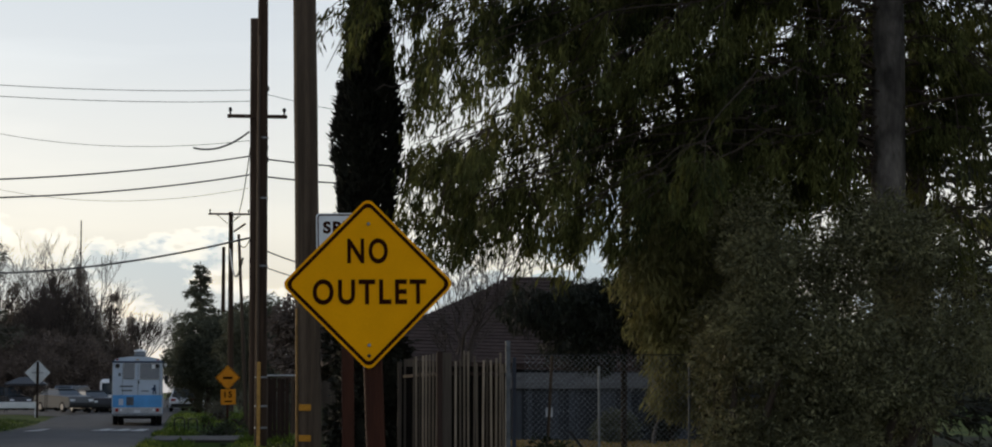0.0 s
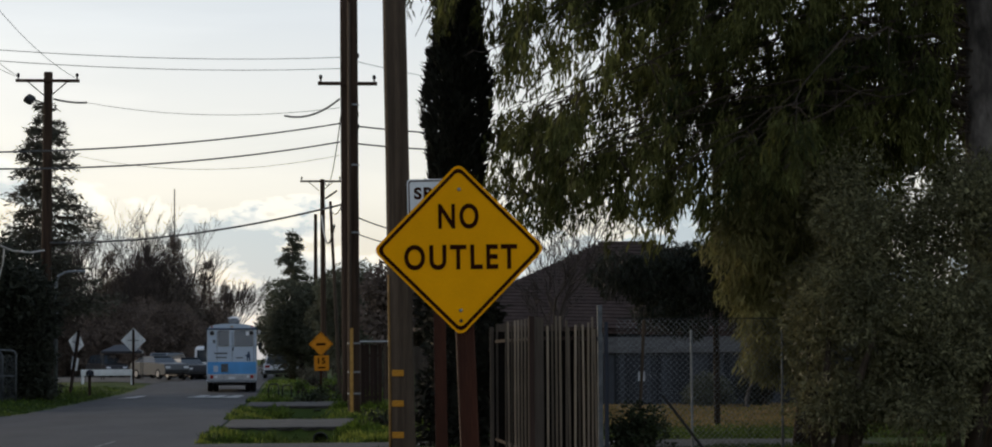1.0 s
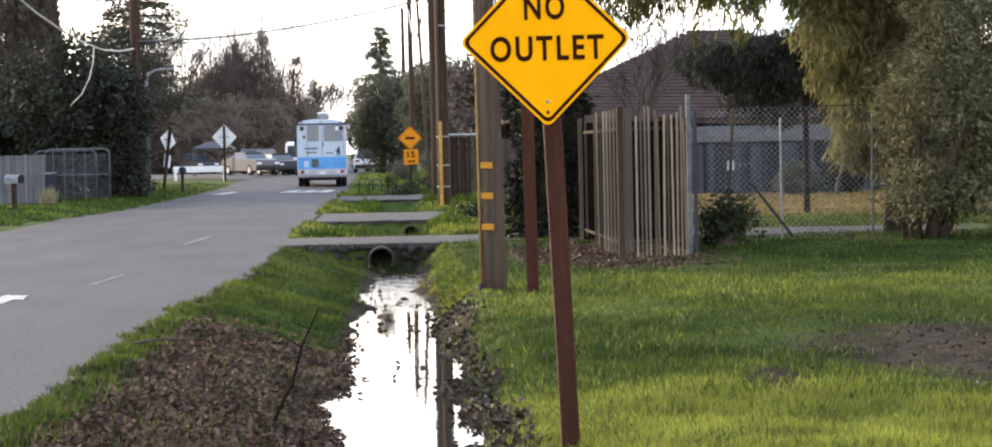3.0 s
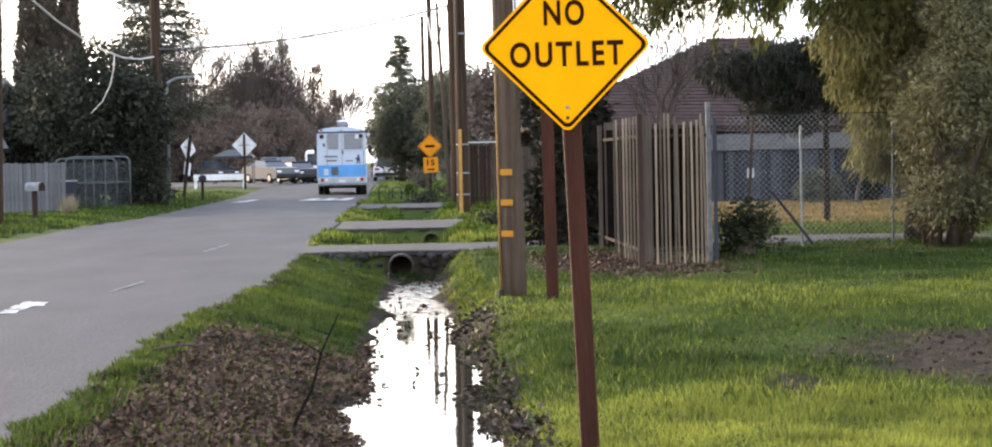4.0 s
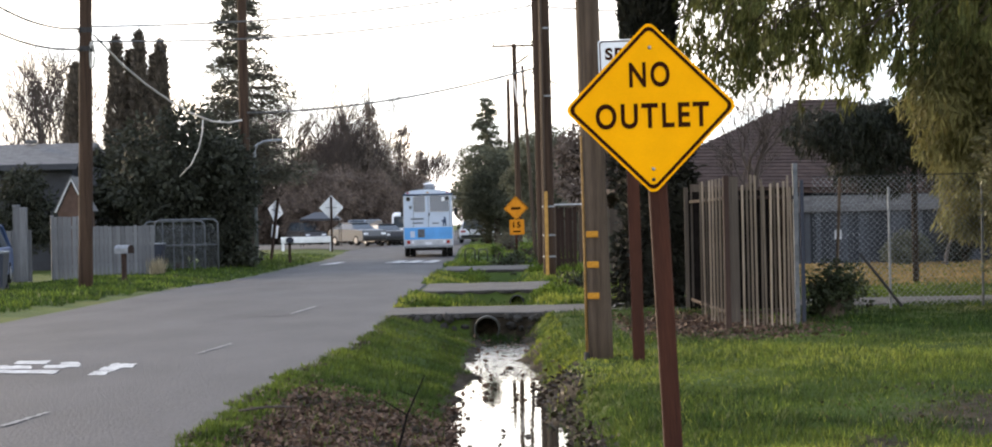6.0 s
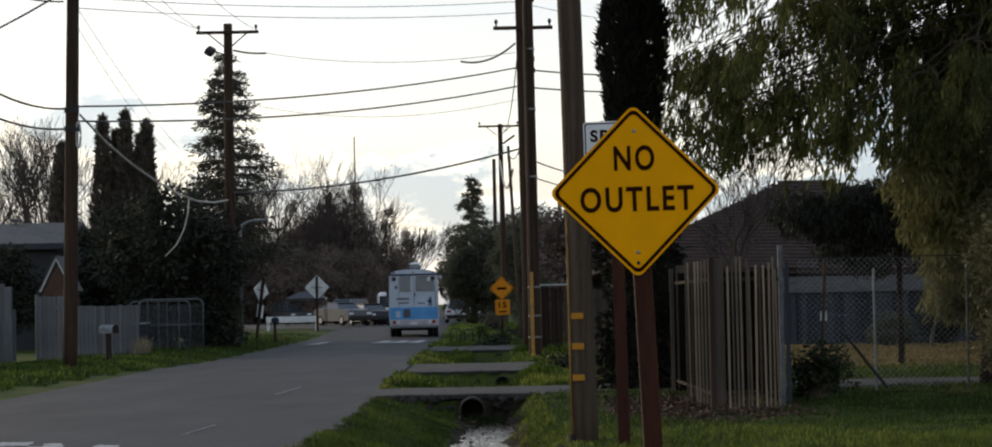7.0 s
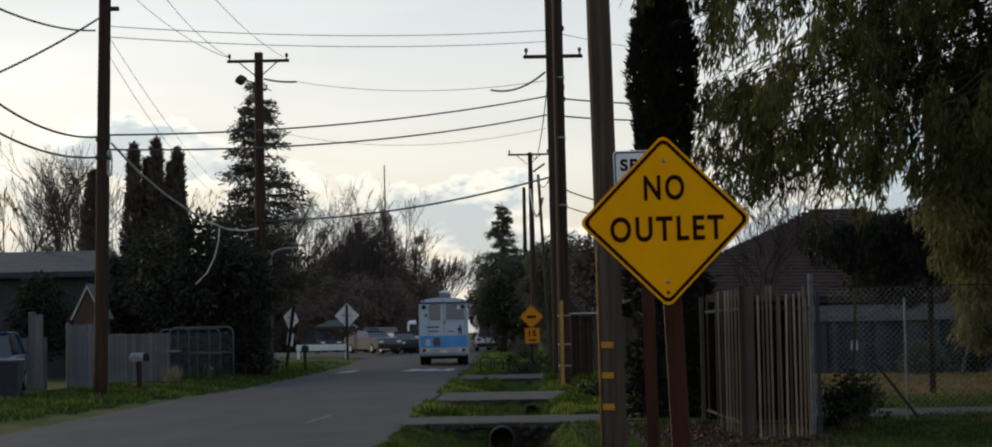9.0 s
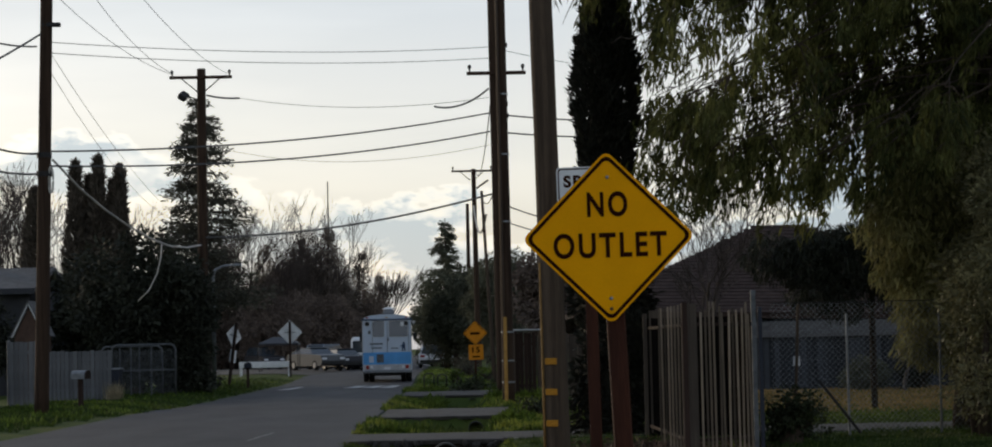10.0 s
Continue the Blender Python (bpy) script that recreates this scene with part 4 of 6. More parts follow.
def plank_fence(x0, y0, x1, y1, z0, h, n, mat, label, gap=0.01, uneven=0.04, rails=True, kind_name="board_fence"):
    a, b = Vector((x0, y0, 0)), Vector((x1, y1, 0))
    length = (b - a).length
    ang = math.degrees(math.atan2(y1 - y0, x1 - x0))
    t = thing(kind_name, x0, y0, z0, label, "fence", "fences", rot=(0, 0, ang))
    w = length / n
    me = board_mesh(w - gap, 0.025, h, mat)
    for i in range(n):
        part("board", me, mat, t, at=pose((i + 0.5) * w, random.uniform(-0.01, 0.01), random.uniform(-uneven, 0), 0, random.uniform(-0.4, 0.4), 0))
    if rails:
        for z in (h * 0.2, h * 0.82):
            part("rail", Shape().box((length / 2, 0.04, z), (length, 0.04, 0.09), 0.006), mat, t)
    for k in range(int(length / 2.4) + 1):
        part("fence_post", Shape().box((min(k * 2.4, length - 0.05), 0.09, h / 2), (0.09, 0.09, h + 0.08), 0.008), mat, t)
    return t


plank_fence(-13.5, 72, -11.45, 72.5, 0.15, 1.65, 15, PALEFENCE, "silvered board fence along the verge")
plank_fence(-13.55, 66, -12.45, 66.4, 0.15, 1.95, 8, PALEFENCE, "silvered board fence panel with a pale top rail")
plank_fence(-15.3, 66, -14.2, 66, 0.12, 1.6, 7, PALEFENCE, "silvered board fence panel beside a post")
plank_fence(-19.5, 68, -15.3, 67, 0.1, 1.5, 24, PALEFENCE, "silvered board fence along the verge")
gp = thing("gate_post", -14.5, 65.8, 0.1, "thick pale weathered gate post", "post")
part("post", Shape().box((0, 0, 1.15), (0.42, 0.2, 2.3), 0.02), PALEFENCE, gp)
part("cap", Shape().box((-0.12, 0, 2.34), (0.2, 0.22, 0.1), 0.02), PALEFENCE, gp)
plank_fence(2.0, 66, 2.62, 66, 0.0, 2.05, 5, DARKWOOD, "dark brown board gate beside the driveway")
plank_fence(2.95, 66.2, 4.2, 66.2, 0.0, 2.0, 9, FENCEWOOD, "weathered board fence beside the driveway")
gt = thing("timber_gateway", 2.3, 65.8, 0, "pale painted timber frame over a gate", "gate frame")
for x in (-0.36, 0.42):
    part("upright", Shape().box((x, 0, 1.05), (0.07, 0.1, 2.1), 0.01), POLEWOOD, gt)
part("header", Shape().box((0.03, 0, 2.12), (1.0, 0.12, 0.05), 0.01), WHITEPAINT, gt)


def bent_frame(w, h, r, tube_r):
    pts = [(0, 0, 0), (0, 0, h - r)]
    pts += [(r - r * math.cos(a), 0, h - r + r * math.sin(a)) for a in np.linspace(0.2, math.pi / 2, 5)]
    pts += [(w - r + r * math.sin(a), 0, h - r + r * math.cos(a)) for a in np.linspace(0, math.pi / 2 - 0.2, 5)]
    pts += [(w, 0, h - r), (w, 0, 0)]
    return Shape().tube(pts, tube_r, 8)


def wire_net(w, h, cell, r):
    """Diagonal woven wires over a rectangle in x, z."""
    s = Shape()
    k = -h
    while k < w:
        for d in (1, -1):
            a, b = max(k, 0), min(k + h, w)
            if b - a > 0.02:
                za, zb = (a - k), (b - k)
                if d < 0:
                    za, zb = h - za, h - zb
                s.tube([(a, 0.004 * d, za), (b, 0.004 * d, zb)], r, 3, False)
        k += cell
    return s


def tube_gate(x, y, z, w, h, turn, label):
    t = thing("wire_gate", x, y, z, label, "gate", "gates", rot=(0, 0, turn))
    part("frame", bent_frame(w, h, 0.22, 0.035), DULLSTEEL, t, smooth=True)
    part("rail", Shape().tube([(0, 0, h * 0.5), (w, 0, h * 0.5)], 0.025, 8), DULLSTEEL, t)
    part("wire_mesh", wire_net(w - 0.1, h - 0.25, 0.12, 0.006), DULLSTEEL, t, at=pose(0.05, 0, 0.08))
    for u in (0.3, 0.62):
        part("upright", Shape().tube([(w * u, 0, 0), (w * u, 0, h)], 0.025, 8), DULLSTEEL, t)


tube_gate(-12.75, 78.5, 0.12, 2.2, 1.8, 12, "open tubular steel gate with wire mesh on the verge")
tube_gate(-12.3, 78.0, 0.12, 2.3, 1.85, 2, "tubular steel gate with wire mesh leaning before bushes")

cl = thing("chain_link_fence", 5.2, 35.6, -0.05, "rusting chain-link fence with thin leaning posts", "fence")
part("wire_mesh", wire_net(5.2, 2.2, 0.10, 0.0026), STEEL, cl, "diamond-woven wire", at=pose(0.2, 0.4, 0.1, 0, 0, 3))
for x, top, lean, r in ((0.25, 2.25, 3.0, 0.026), (1.45, 2.1, 0.0, 0.022), (3.0, 2.1, 0.5, 0.022)):
    part("fence_post", Shape().tube([(0, 0, 0), (0, 0, top)], r, 8), (POLEWOOD if x < 1 else STEEL if x < 2 else DULLSTEEL), cl, at=pose(x, 0.2 if x > 1 else -1.5, 0, 0, lean, 0))
part("brace", Shape().tube([(1.62, 0.1, 0.1), (0.95, 0.2, 1.0)], 0.024, 8), DARKSTEEL, cl, "leaning dark brace")
part("top_wire", Shape().tube([(0.2, 0.4, 2.3), (5.4, 0.6, 2.3)], 0.008, 5), DARKSTEEL, cl)
part("tag", Shape().box((0.62, 0.36, 1.32), (0.12, 0.008, 0.16), 0.003), WHITEPAINT, cl, "small white plate")


# ---- buildings ----
def gable_house():
    t = thing("house", 12.5, 74, 0, "low house with a brown shingled roof behind the lawn", "house", "houses")
    body = Shape().box((1.5, 6, 1.2), (13.5, 9.0, 2.6), 0.02)
    part("wall", body, STUCCO, t, "grey painted wall")
    s = Shape()
    e = 2.35
    P = [(-8.2, 0.6, e + 0.40), (9.5, 0.6, e), (9.5, 11.5, e), (-8.2, 11.5, e + 0.40), (-1.05, 5.0, 5.9), (0.5, 5.0, 5.9)]
    Q = [(x, y, z - 0.18) for x, y, z in P]
    s.add(P + Q, [[0, 1, 5, 4], [1, 2, 5], [2, 3, 4, 5], [3, 0, 4], [6, 7, 1, 0], [7, 8, 2, 1], [8, 9, 3, 2], [9, 6, 0, 3], [9, 8, 7, 6]])
    roof = part("roof", s, ROOFBROWN, t, "brown shingle hip roof")
    for i in range(26):
        z = e + 0.05 + (5.9 - e) * i / 26
        u = i / 26
        x0, x1, y = -8.2 + 7.15 * u, 9.5 - 9.0 * u, 0.6 + 4.4 * u
        part("shingle_course", Shape().box(((x0 + x1) / 2, y - 0.02, z + 0.02 + 0.19 * (1 - u)), (x1 - x0, 0.17, 0.03), 0.0, (36, 1.3 * (1 - u), 0)), ROOFBROWN, roof)
    part("fascia", Shape().box((1.8, 0.48, 2.12), (15.2, 0.08, 0.34), 0.01), ROOFGREY, t, "pale painted fascia board")
    for x in (0.2, 2.6, 4.3):
        w = part("window", Shape().box((x, 1.47, 1.3), (0.9, 0.06, 0.8), 0.01), WHITEPAINT, t)
        part("pane", Shape().box((x, 1.43, 1.3), (0.78, 0.02, 0.68), 0.0), DARKGLASS, w)


gable_house()
plank_fence(9.0, 71.2, 19.0, 71.2, 0.0, 1.72, 56, SLATEBOARD, "slate-grey board fence with a pale cap rail behind the lawn", 0.012, 0.02)
cap = thing("cap_rail", 14.0, 71.15, 1.84, "pale flat cap rail over the grey board fence", "fence rail")
part("rail", Shape().box((0, 0, 0), (10.2, 0.2, 0.24), 0.015), ROOFGREY, cap)


def left_house():
    t = thing("house", -20.5, 86, 0.1, "dark grey house with a low shingled roof", "house", "houses")
    part("wall", Shape().box((0, 4, 2.1), (7.4, 8, 4.3), 0.02), STUCCO, t)
    s = Shape()
    P = [(-4.3, -0.6, 4.25), (4.0, -0.6, 4.25), (4.0, 4, 5.25), (-4.3, 4, 5.25), (4.0, 8.6, 4.25), (-4.3, 8.6, 4.25)]
    Q = [(x, y, z - 0.16) for x, y, z in P]
    s.add(P + Q, [[0, 1, 2, 3], [3, 2, 4, 5], [6, 7, 1, 0], [7, 8, 2, 1], [8, 10, 4, 2], [10, 11, 5, 4], [11, 9, 3, 5], [9, 6, 0, 3], [9, 8, 7, 6], [11, 10, 8, 9]])
    part("roof", s, ROOFGREY, t, "grey shingle roof")
    part("fascia", Shape().box((-0.15, -0.62, 4.13), (8.3, 0.05, 0.24), 0.008), STUCCO, t)
    part("roof_vent", Shape().box((1.3, 3.6, 5.33), (0.5, 0.4, 0.14), 0.03), ROOFGREY, t)


left_house()


def small_gable():
    t = thing("shed", -14.9, 76, 0.1, "small steep-gabled wooden shed with pale bargeboards", "shed")
    s = Shape().prism([(-0.5, 0), (0.5, 0), (0.5, 2.25), (0, 3.25), (-0.5, 2.25)], 0, 1.6)
    part("wall", s, BRICKRED, t)
    for sx in (-1, 1):
        part("bargeboard", Shape().box((sx * 0.3, -0.06, 2.82), (0.09, 0.06, 1.35), 0.008, (0, -sx * 26, 0)), WHITEPAINT, t, "pale painted bargeboard")
        part("roof_slope", Shape().box((sx * 0.31, 0.8, 2.86), (0.04, 1.8, 1.4), 0.0, (0, -sx * 26, 0)), ROOFGREY, t)


small_gable()


# ---- trees and shrubs ----
def unit(n):
    v = rng.normal(size=(n, 3))
    return v / np.linalg.norm(v, axis=1, keepdims=True)


def tree_thing(name, x, y, label, category="tree", group=""):
    return thing(name, x, y, float(ground_z(x, y)) - 0.1, label, category, group)


def big_cedar():
    """A spreading cedar: level limbs with curtains of hanging sprays."""
    t = tree_thing("cedar_tree", 12.05, 36.5, "large spreading cedar with pale bark and drooping grey-green sprays", group="conifers")
    part("trunk", Shape().tube([(0, 0, 0), (0.03, 0, 2.0), (-0.05, 0, 4.5), (0.0, 0, 7.5), (0.05, 0, 12), (0, 0, 19)], [0.42, 0.34, 0.31, 0.29, 0.22, 0.06], 16), PALEBARK, t, "pale flaking trunk", smooth=True)
    limbs = Shape()
    P, D, L, W = [], [], [], []
    for i in range(212):
        if i >= 196:
            # low boughs that hang before the house roof
            a = math.pi + rng.normal() * 0.12
            z, reach = rng.uniform(5.9, 7.3), rng.uniform(5.2, 8.6)
        elif i >= 160:
            # short dense boughs round the stem, none before its bare pale face
            a = -1.885 + rng.uniform(0.95, 2 * math.pi - 0.95)
            z, reach = rng.uniform(5.4, 10.0), rng.uniform(1.8, 4.4)
        elif i >= 150:
            # long boughs that reach past the column of the cypress
            a = math.pi + rng.normal() * 0.07
            z, reach = (rng.uniform(9.2, 11.2), rng.uniform(8.9, 9.8)) if i % 2 else (rng.uniform(6.9, 8.0), rng.uniform(7.6, 8.7))
        elif i < 56:
            a = rng.uniform(0, 2 * math.pi)
            z = rng.uniform(3.4, 17.5) if math.cos(a) > -0.3 else rng.uniform(8.5, 17)
            reach = (11.0 - 0.30 * (z - 5)) * rng.uniform(0.5, 1.0) if z > 5.2 else rng.uniform(3.2, 6.2)
        else:
            # the wide fan towards the road
            a = math.pi + rng.normal() * 0.38
            z = rng.uniform(5.3, 11.5)
            reach = rng.uniform(5.0, 9.7) if z > 6.6 else rng.uniform(4.5, 8.2)
        facing = math.cos(a + 1.885) > 0.9 and z < 10
        if facing or (56 <= i < 150 and i % 4 == 0) or (i < 56 and i % 7 == 0):
            continue
        n = 10
        pts = []
        swing, sag = rng.normal() * 0.2, rng.uniform(0.4, 1.6)
        for k in range(n + 1):
            u = k / n
            rr = reach * u
            pts.append(Vector((math.cos(a + swing * u) * rr, math.sin(a + swing * u) * rr * 0.85, z + 0.9 * u * sag - (1.7 * (0.5 + 0.5 * sag) + 0.10 * reach) * u * u + 0.09 * rng.normal())))
        if math.cos(a) < -0.25 and reach > 3.5:
            # boughs towards the road keep clear of the roof line
            lack = max(0.0, rng.uniform(4.55, 5.1) - min(p.z for p in pts[n // 2:]))
            pts = [p + Vector((0, 0, lack * (k / n) ** 0.7)) for k, p in enumerate(pts)]
        limbs.tube(pts, [(0.008 + 0.0019 * reach) * (1 - 0.85 * k / n) + 0.004 for k in range(n + 1)], 5, False)
        # side shoots, each ending in a few hanging clumps with air between them
        out = Vector((math.cos(a), math.sin(a), 0))
        for j in range(int(3.6 + reach * (0.95 if z > 7.4 else 0.45))):
            u = 0.999 if j == 0 else (rng.uniform(0.05, 0.5) if j < 4 else rng.uniform(0.16, 0.999) ** 0.75)
            k = min(int(u * n), n - 1)
            p = pts[k].lerp(pts[k + 1], u * n - k)
            side = Vector((-math.sin(a), math.cos(a), 0)) * rng.choice((-1, 1))
            way = (side * rng.uniform(0.3, 1.0) + out * rng.uniform(0.2, 0.9) + Vector((0, 0, rng.uniform(-0.9, 0.1)))).normalized()
            ln = rng.uniform(0.5, 1.5) * (0.65 + 0.35 * (1 - u))
            q = p + way * ln - Vector((0, 0, ln * 0.3))
            limbs.tube([p, (p + q) / 2 + Vector((0, 0, 0.07)), q], [0.014, 0.010, 0.005], 3, False)
            for g in range(3):
                c = p.lerp(q, (0.35, 0.7, 1.0)[g]) + Vector((rng.normal() * 0.08, rng.normal() * 0.08, 0))
                if c.z < 11 and abs(0.95 * c.x - 0.313 * c.y) < 0.5 and 0.313 * c.x + 0.95 * c.y < 0:
                    continue    # the stem's face towards the road is bare
                if c.x < -8.7 and c.z < 7.9:
                    continue
                wide, drop = rng.uniform(0.06, 0.15), rng.uniform(0.25, 0.70)
                h = int(22 + 40 * drop)
                f = rng.random((h, 1)) ** 0.8
                spread = wide * (0.35 + 1.2 * f * (1.25 - f))
                P.append(np.array(c)[None] + rng.normal(size=(h, 3)) * np.array([[1, 1, 0.3]]) * spread - np.array([[0, 0, 1.0]]) * f * drop + np.array(way)[None] * f * 0.12)
                D.append(np.array(way)[None] * rng.uniform(0.0, 0.6, (h, 1)) + np.array([[0, 0, -1.0]]) * rng.uniform(0.6, 1.3, (h, 1)) + rng.normal(size=(h, 3)) * 0.30)
                L.append(rng.uniform(0.10, 0.27, h))
                W.append(rng.uniform(0.024, 0.050, h))
    part("branchwork", limbs, BARK, t)
    part("crown", leaf_mesh("crown", np.concatenate(P), np.concatenate(D), np.concatenate(L), np.concatenate(W), CEDAR), CEDAR, t, "drooping grey-green sprays")


big_cedar()


def hanging_crown(t, blobs, mat, per, length, width, down=0.7, name="crown", label=""):
    """Leaves in ellipsoid clumps: (x, y, z, rx, ry, rz), denser at their surface, hanging by the share given."""
    P, D = [], []
    for bx, by, bz, rx, ry, rz in blobs:
        n = int(per * (rx * ry + ry * rz + rx * rz))
        u = unit(n) * (rng.random((n, 1)) ** 0.3)
        lump = 1 + 0.22 * np.sin(u[:, :1] * 7 + bx) * np.sin(u[:, 2:] * 6 + by)
        P.append(np.array([bx, by, bz]) + u * lump * np.array([rx, ry, rz]))
        D.append(u * (1 - down) + np.array([[0, 0, -1.0]]) * down + rng.normal(size=(n, 3)) * 0.45)
    P, D = np.concatenate(P), np.concatenate(D)
    n = len(P)
    return part(name, leaf_mesh(name, P, D, rng.uniform(0.6, 1.3, n) * length, rng.uniform(0.6, 1.3, n) * width, mat), mat, t, label)


def clumps(n, cx, cy, cz, rx, ry, rz, size, spread=1.0):
    out = []
    for i in range(n):
        u = unit(1)[0] * rng.random() ** 0.4
        s = size * rng.uniform(0.6, 1.25)
        out.append((cx + u[0] * rx * spread, cy + u[1] * ry * spread, cz + u[2] * rz * spread, s, s, s * 0.8))
    return out


# feathery low boughs between the cedar and the shrub
lowb = tree_thing("pepper_tree", 8.9, 37.3, "feathery weeping tree with yellow-green foliage near the fence")
part("trunk", Shape().tube([(0, 0, 0), (0.1, 0, 1.2), (-0.1, 0.1, 2.6), (-0.3, 0, 4.2), (-0.6, 0, 8.0)], [0.2, 0.16, 0.12, 0.09, 0.03], 10), BARK, lowb, smooth=True)
hanging_crown(lowb, clumps(44, -0.25, 0, 4.2, 1.3, 1.2, 1.9, 0.62) + clumps(34, -0.45, 0, 2.6, 0.65, 0.9, 1.15, 0.42) + clumps(8, -0.3, 0, 6.6, 0.9, 1.0, 1.2, 0.36), PEPPER, 950, 0.22, 0.04, 0.85)

olive = tree_thing("olive_tree", 10.6, 35.0, "grey-leaved bushy evergreen with several dark stems at its foot", group="broadleaf trees")
for x0, r0, n in ((-1.7, 0.25, 7), (0.6, 0.3, 6)):
    for a in np.linspace(0.2, 5.6, n):
        c, d = math.cos(a), math.sin(a)
        part("stem", Shape().tube([(x0 + r0 * c, r0 * d, 0), (x0 + 0.1 + 0.45 * c, 0.5 * d, 0.8), (x0 + 0.5 + 0.9 * c, 1.0 * d, 2.2)], [0.12, 0.09, 0.03], 7), BARK, olive, smooth=True)
hanging_crown(olive, clumps(110, 0.25, 0, 2.8, 2.6, 1.8, 2.1, 0.6) + clumps(34, -0.7, -0.5, 1.2, 1.6, 1.2, 0.75, 0.45) + clumps(64, -1.55, -0.3, 2.7, 0.75, 0.9, 2.3, 0.5), OLIVE, 800, 0.10, 0.036, 0.15)

# dark column by the pole
cyp = tree_thing("cypress_tree", 2.85, 38.6, "tall dark shaggy column of a cypress behind the signs", group="conifers")
part("trunk", Shape().tube([(0, 0, 0), (0.02, 0, 3), (0.05, 0, 7), (0.1, 0, 12.6)], [0.28, 0.24, 0.18, 0.04], 10), BARK, cyp, smooth=True)


def column_crown(t, height, radius, n, mat, length, width, z0=0.1, lean=0.0, taper=0.9):
    z = z0 + (height - z0) * rng.random(n)
    u = z / height
    prof = radius * np.minimum(1.0, (2.0 if taper > 0.8 else 1.15) * (1 - u) ** taper) * (0.55 + 0.45 * np.minimum(1, u * 5))
    a = rng.uniform(0, 2 * math.pi, n)
    bulge = 1 + 0.20 * np.sin(a * 2 + z * 1.3) + 0.13 * np.sin(z * 3.3 + a * 4) + 0.07 * np.sin(z * 9 + a * 7)
    r = prof * bulge * (0.72 + 0.33 * rng.random(n) ** 0.5)
    P = np.stack([r * np.cos(a) + lean * u, r * np.sin(a), z], 1)
    D = np.stack([np.cos(a) * 0.45, np.sin(a) * 0.45, np.full(n, 1.0)], 1) + rng.normal(size=(n, 3)) * 0.4
    part("crown", leaf_mesh("crown", P, D, rng.uniform(0.6, 1.3, n) * length, rng.uniform(0.6, 1.3, n) * width, mat), mat, t)


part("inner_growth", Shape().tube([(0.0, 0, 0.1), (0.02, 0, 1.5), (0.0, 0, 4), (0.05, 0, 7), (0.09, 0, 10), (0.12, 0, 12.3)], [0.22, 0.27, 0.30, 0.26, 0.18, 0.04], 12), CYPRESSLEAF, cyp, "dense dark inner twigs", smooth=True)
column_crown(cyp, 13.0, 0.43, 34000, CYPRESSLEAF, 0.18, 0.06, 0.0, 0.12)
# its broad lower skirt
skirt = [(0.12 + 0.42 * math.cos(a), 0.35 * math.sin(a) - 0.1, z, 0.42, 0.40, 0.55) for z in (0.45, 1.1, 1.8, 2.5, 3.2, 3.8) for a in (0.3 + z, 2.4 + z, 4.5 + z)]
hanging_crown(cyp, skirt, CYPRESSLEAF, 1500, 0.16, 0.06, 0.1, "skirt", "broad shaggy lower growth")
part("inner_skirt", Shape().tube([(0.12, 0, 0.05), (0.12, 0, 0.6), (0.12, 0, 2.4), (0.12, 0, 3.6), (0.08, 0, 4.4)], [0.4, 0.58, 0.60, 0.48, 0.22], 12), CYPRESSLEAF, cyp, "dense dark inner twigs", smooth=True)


def fir(x, y, height, radius, mat, label, leaf=0.5, density=1.0, z_from=0.12, name="conifer_tree", open_=0.0, droop=0.35, per_tier=5):
    t = tree_thing(name, x, y, label, group="conifers")
    part("trunk", Shape().tube([(0, 0, 0), (0.05, 0, height * 0.5), (0, 0, height)], [height * 0.02 + 0.05, height * 0.012 + 0.03, 0.02], 8), BARK, t, smooth=True)
    limbs = Shape()
    P, D = [], []
    tiers = int(height * 2.2)
    for i in range(tiers):
        z = height * (z_from + (0.99 - z_from) * i / tiers)
        env = radius * (1 - (z / height)) ** 0.8 + 0.12
        for k in range(per_tier):
            if rng.random() < open_ * 0.35:
                continue
            a = rng.uniform(0, 2 * math.pi)
            reach = env * rng.uniform(0.55, 1.15)
            tip = Vector((math.cos(a) * reach, math.sin(a) * reach, z - reach * droop * 0.5 + rng.normal() * 0.1))
            limbs.tube([(0, 0, z), tip], [0.03 + 0.01 * reach, 0.008], 3, False)
            n = int(density * (14 + 42 * reach))
            u = rng.random((n, 1)) ** 0.7
            base = np.array([0, 0, z]) * (1 - u) + np.array(tip) * u + rng.normal(size=(n, 3)) * np.array([0.16, 0.16, 0.10]) * (0.4 + 0.35 * reach)
            P.append(base)
            D.append(np.array([[math.cos(a), math.sin(a), -droop]]) + rng.normal(size=(n, 3)) * 0.55)
    P, D = np.concatenate(P), np.concatenate(D)
    n = len(P)
    part("branchwork", limbs, BARK, t)
    part("crown", leaf_mesh("crown", P, D, rng.uniform(0.6, 1.3, n) * leaf, rng.uniform(0.6, 1.3, n) * leaf * 0.28, mat), mat, t)
    return t


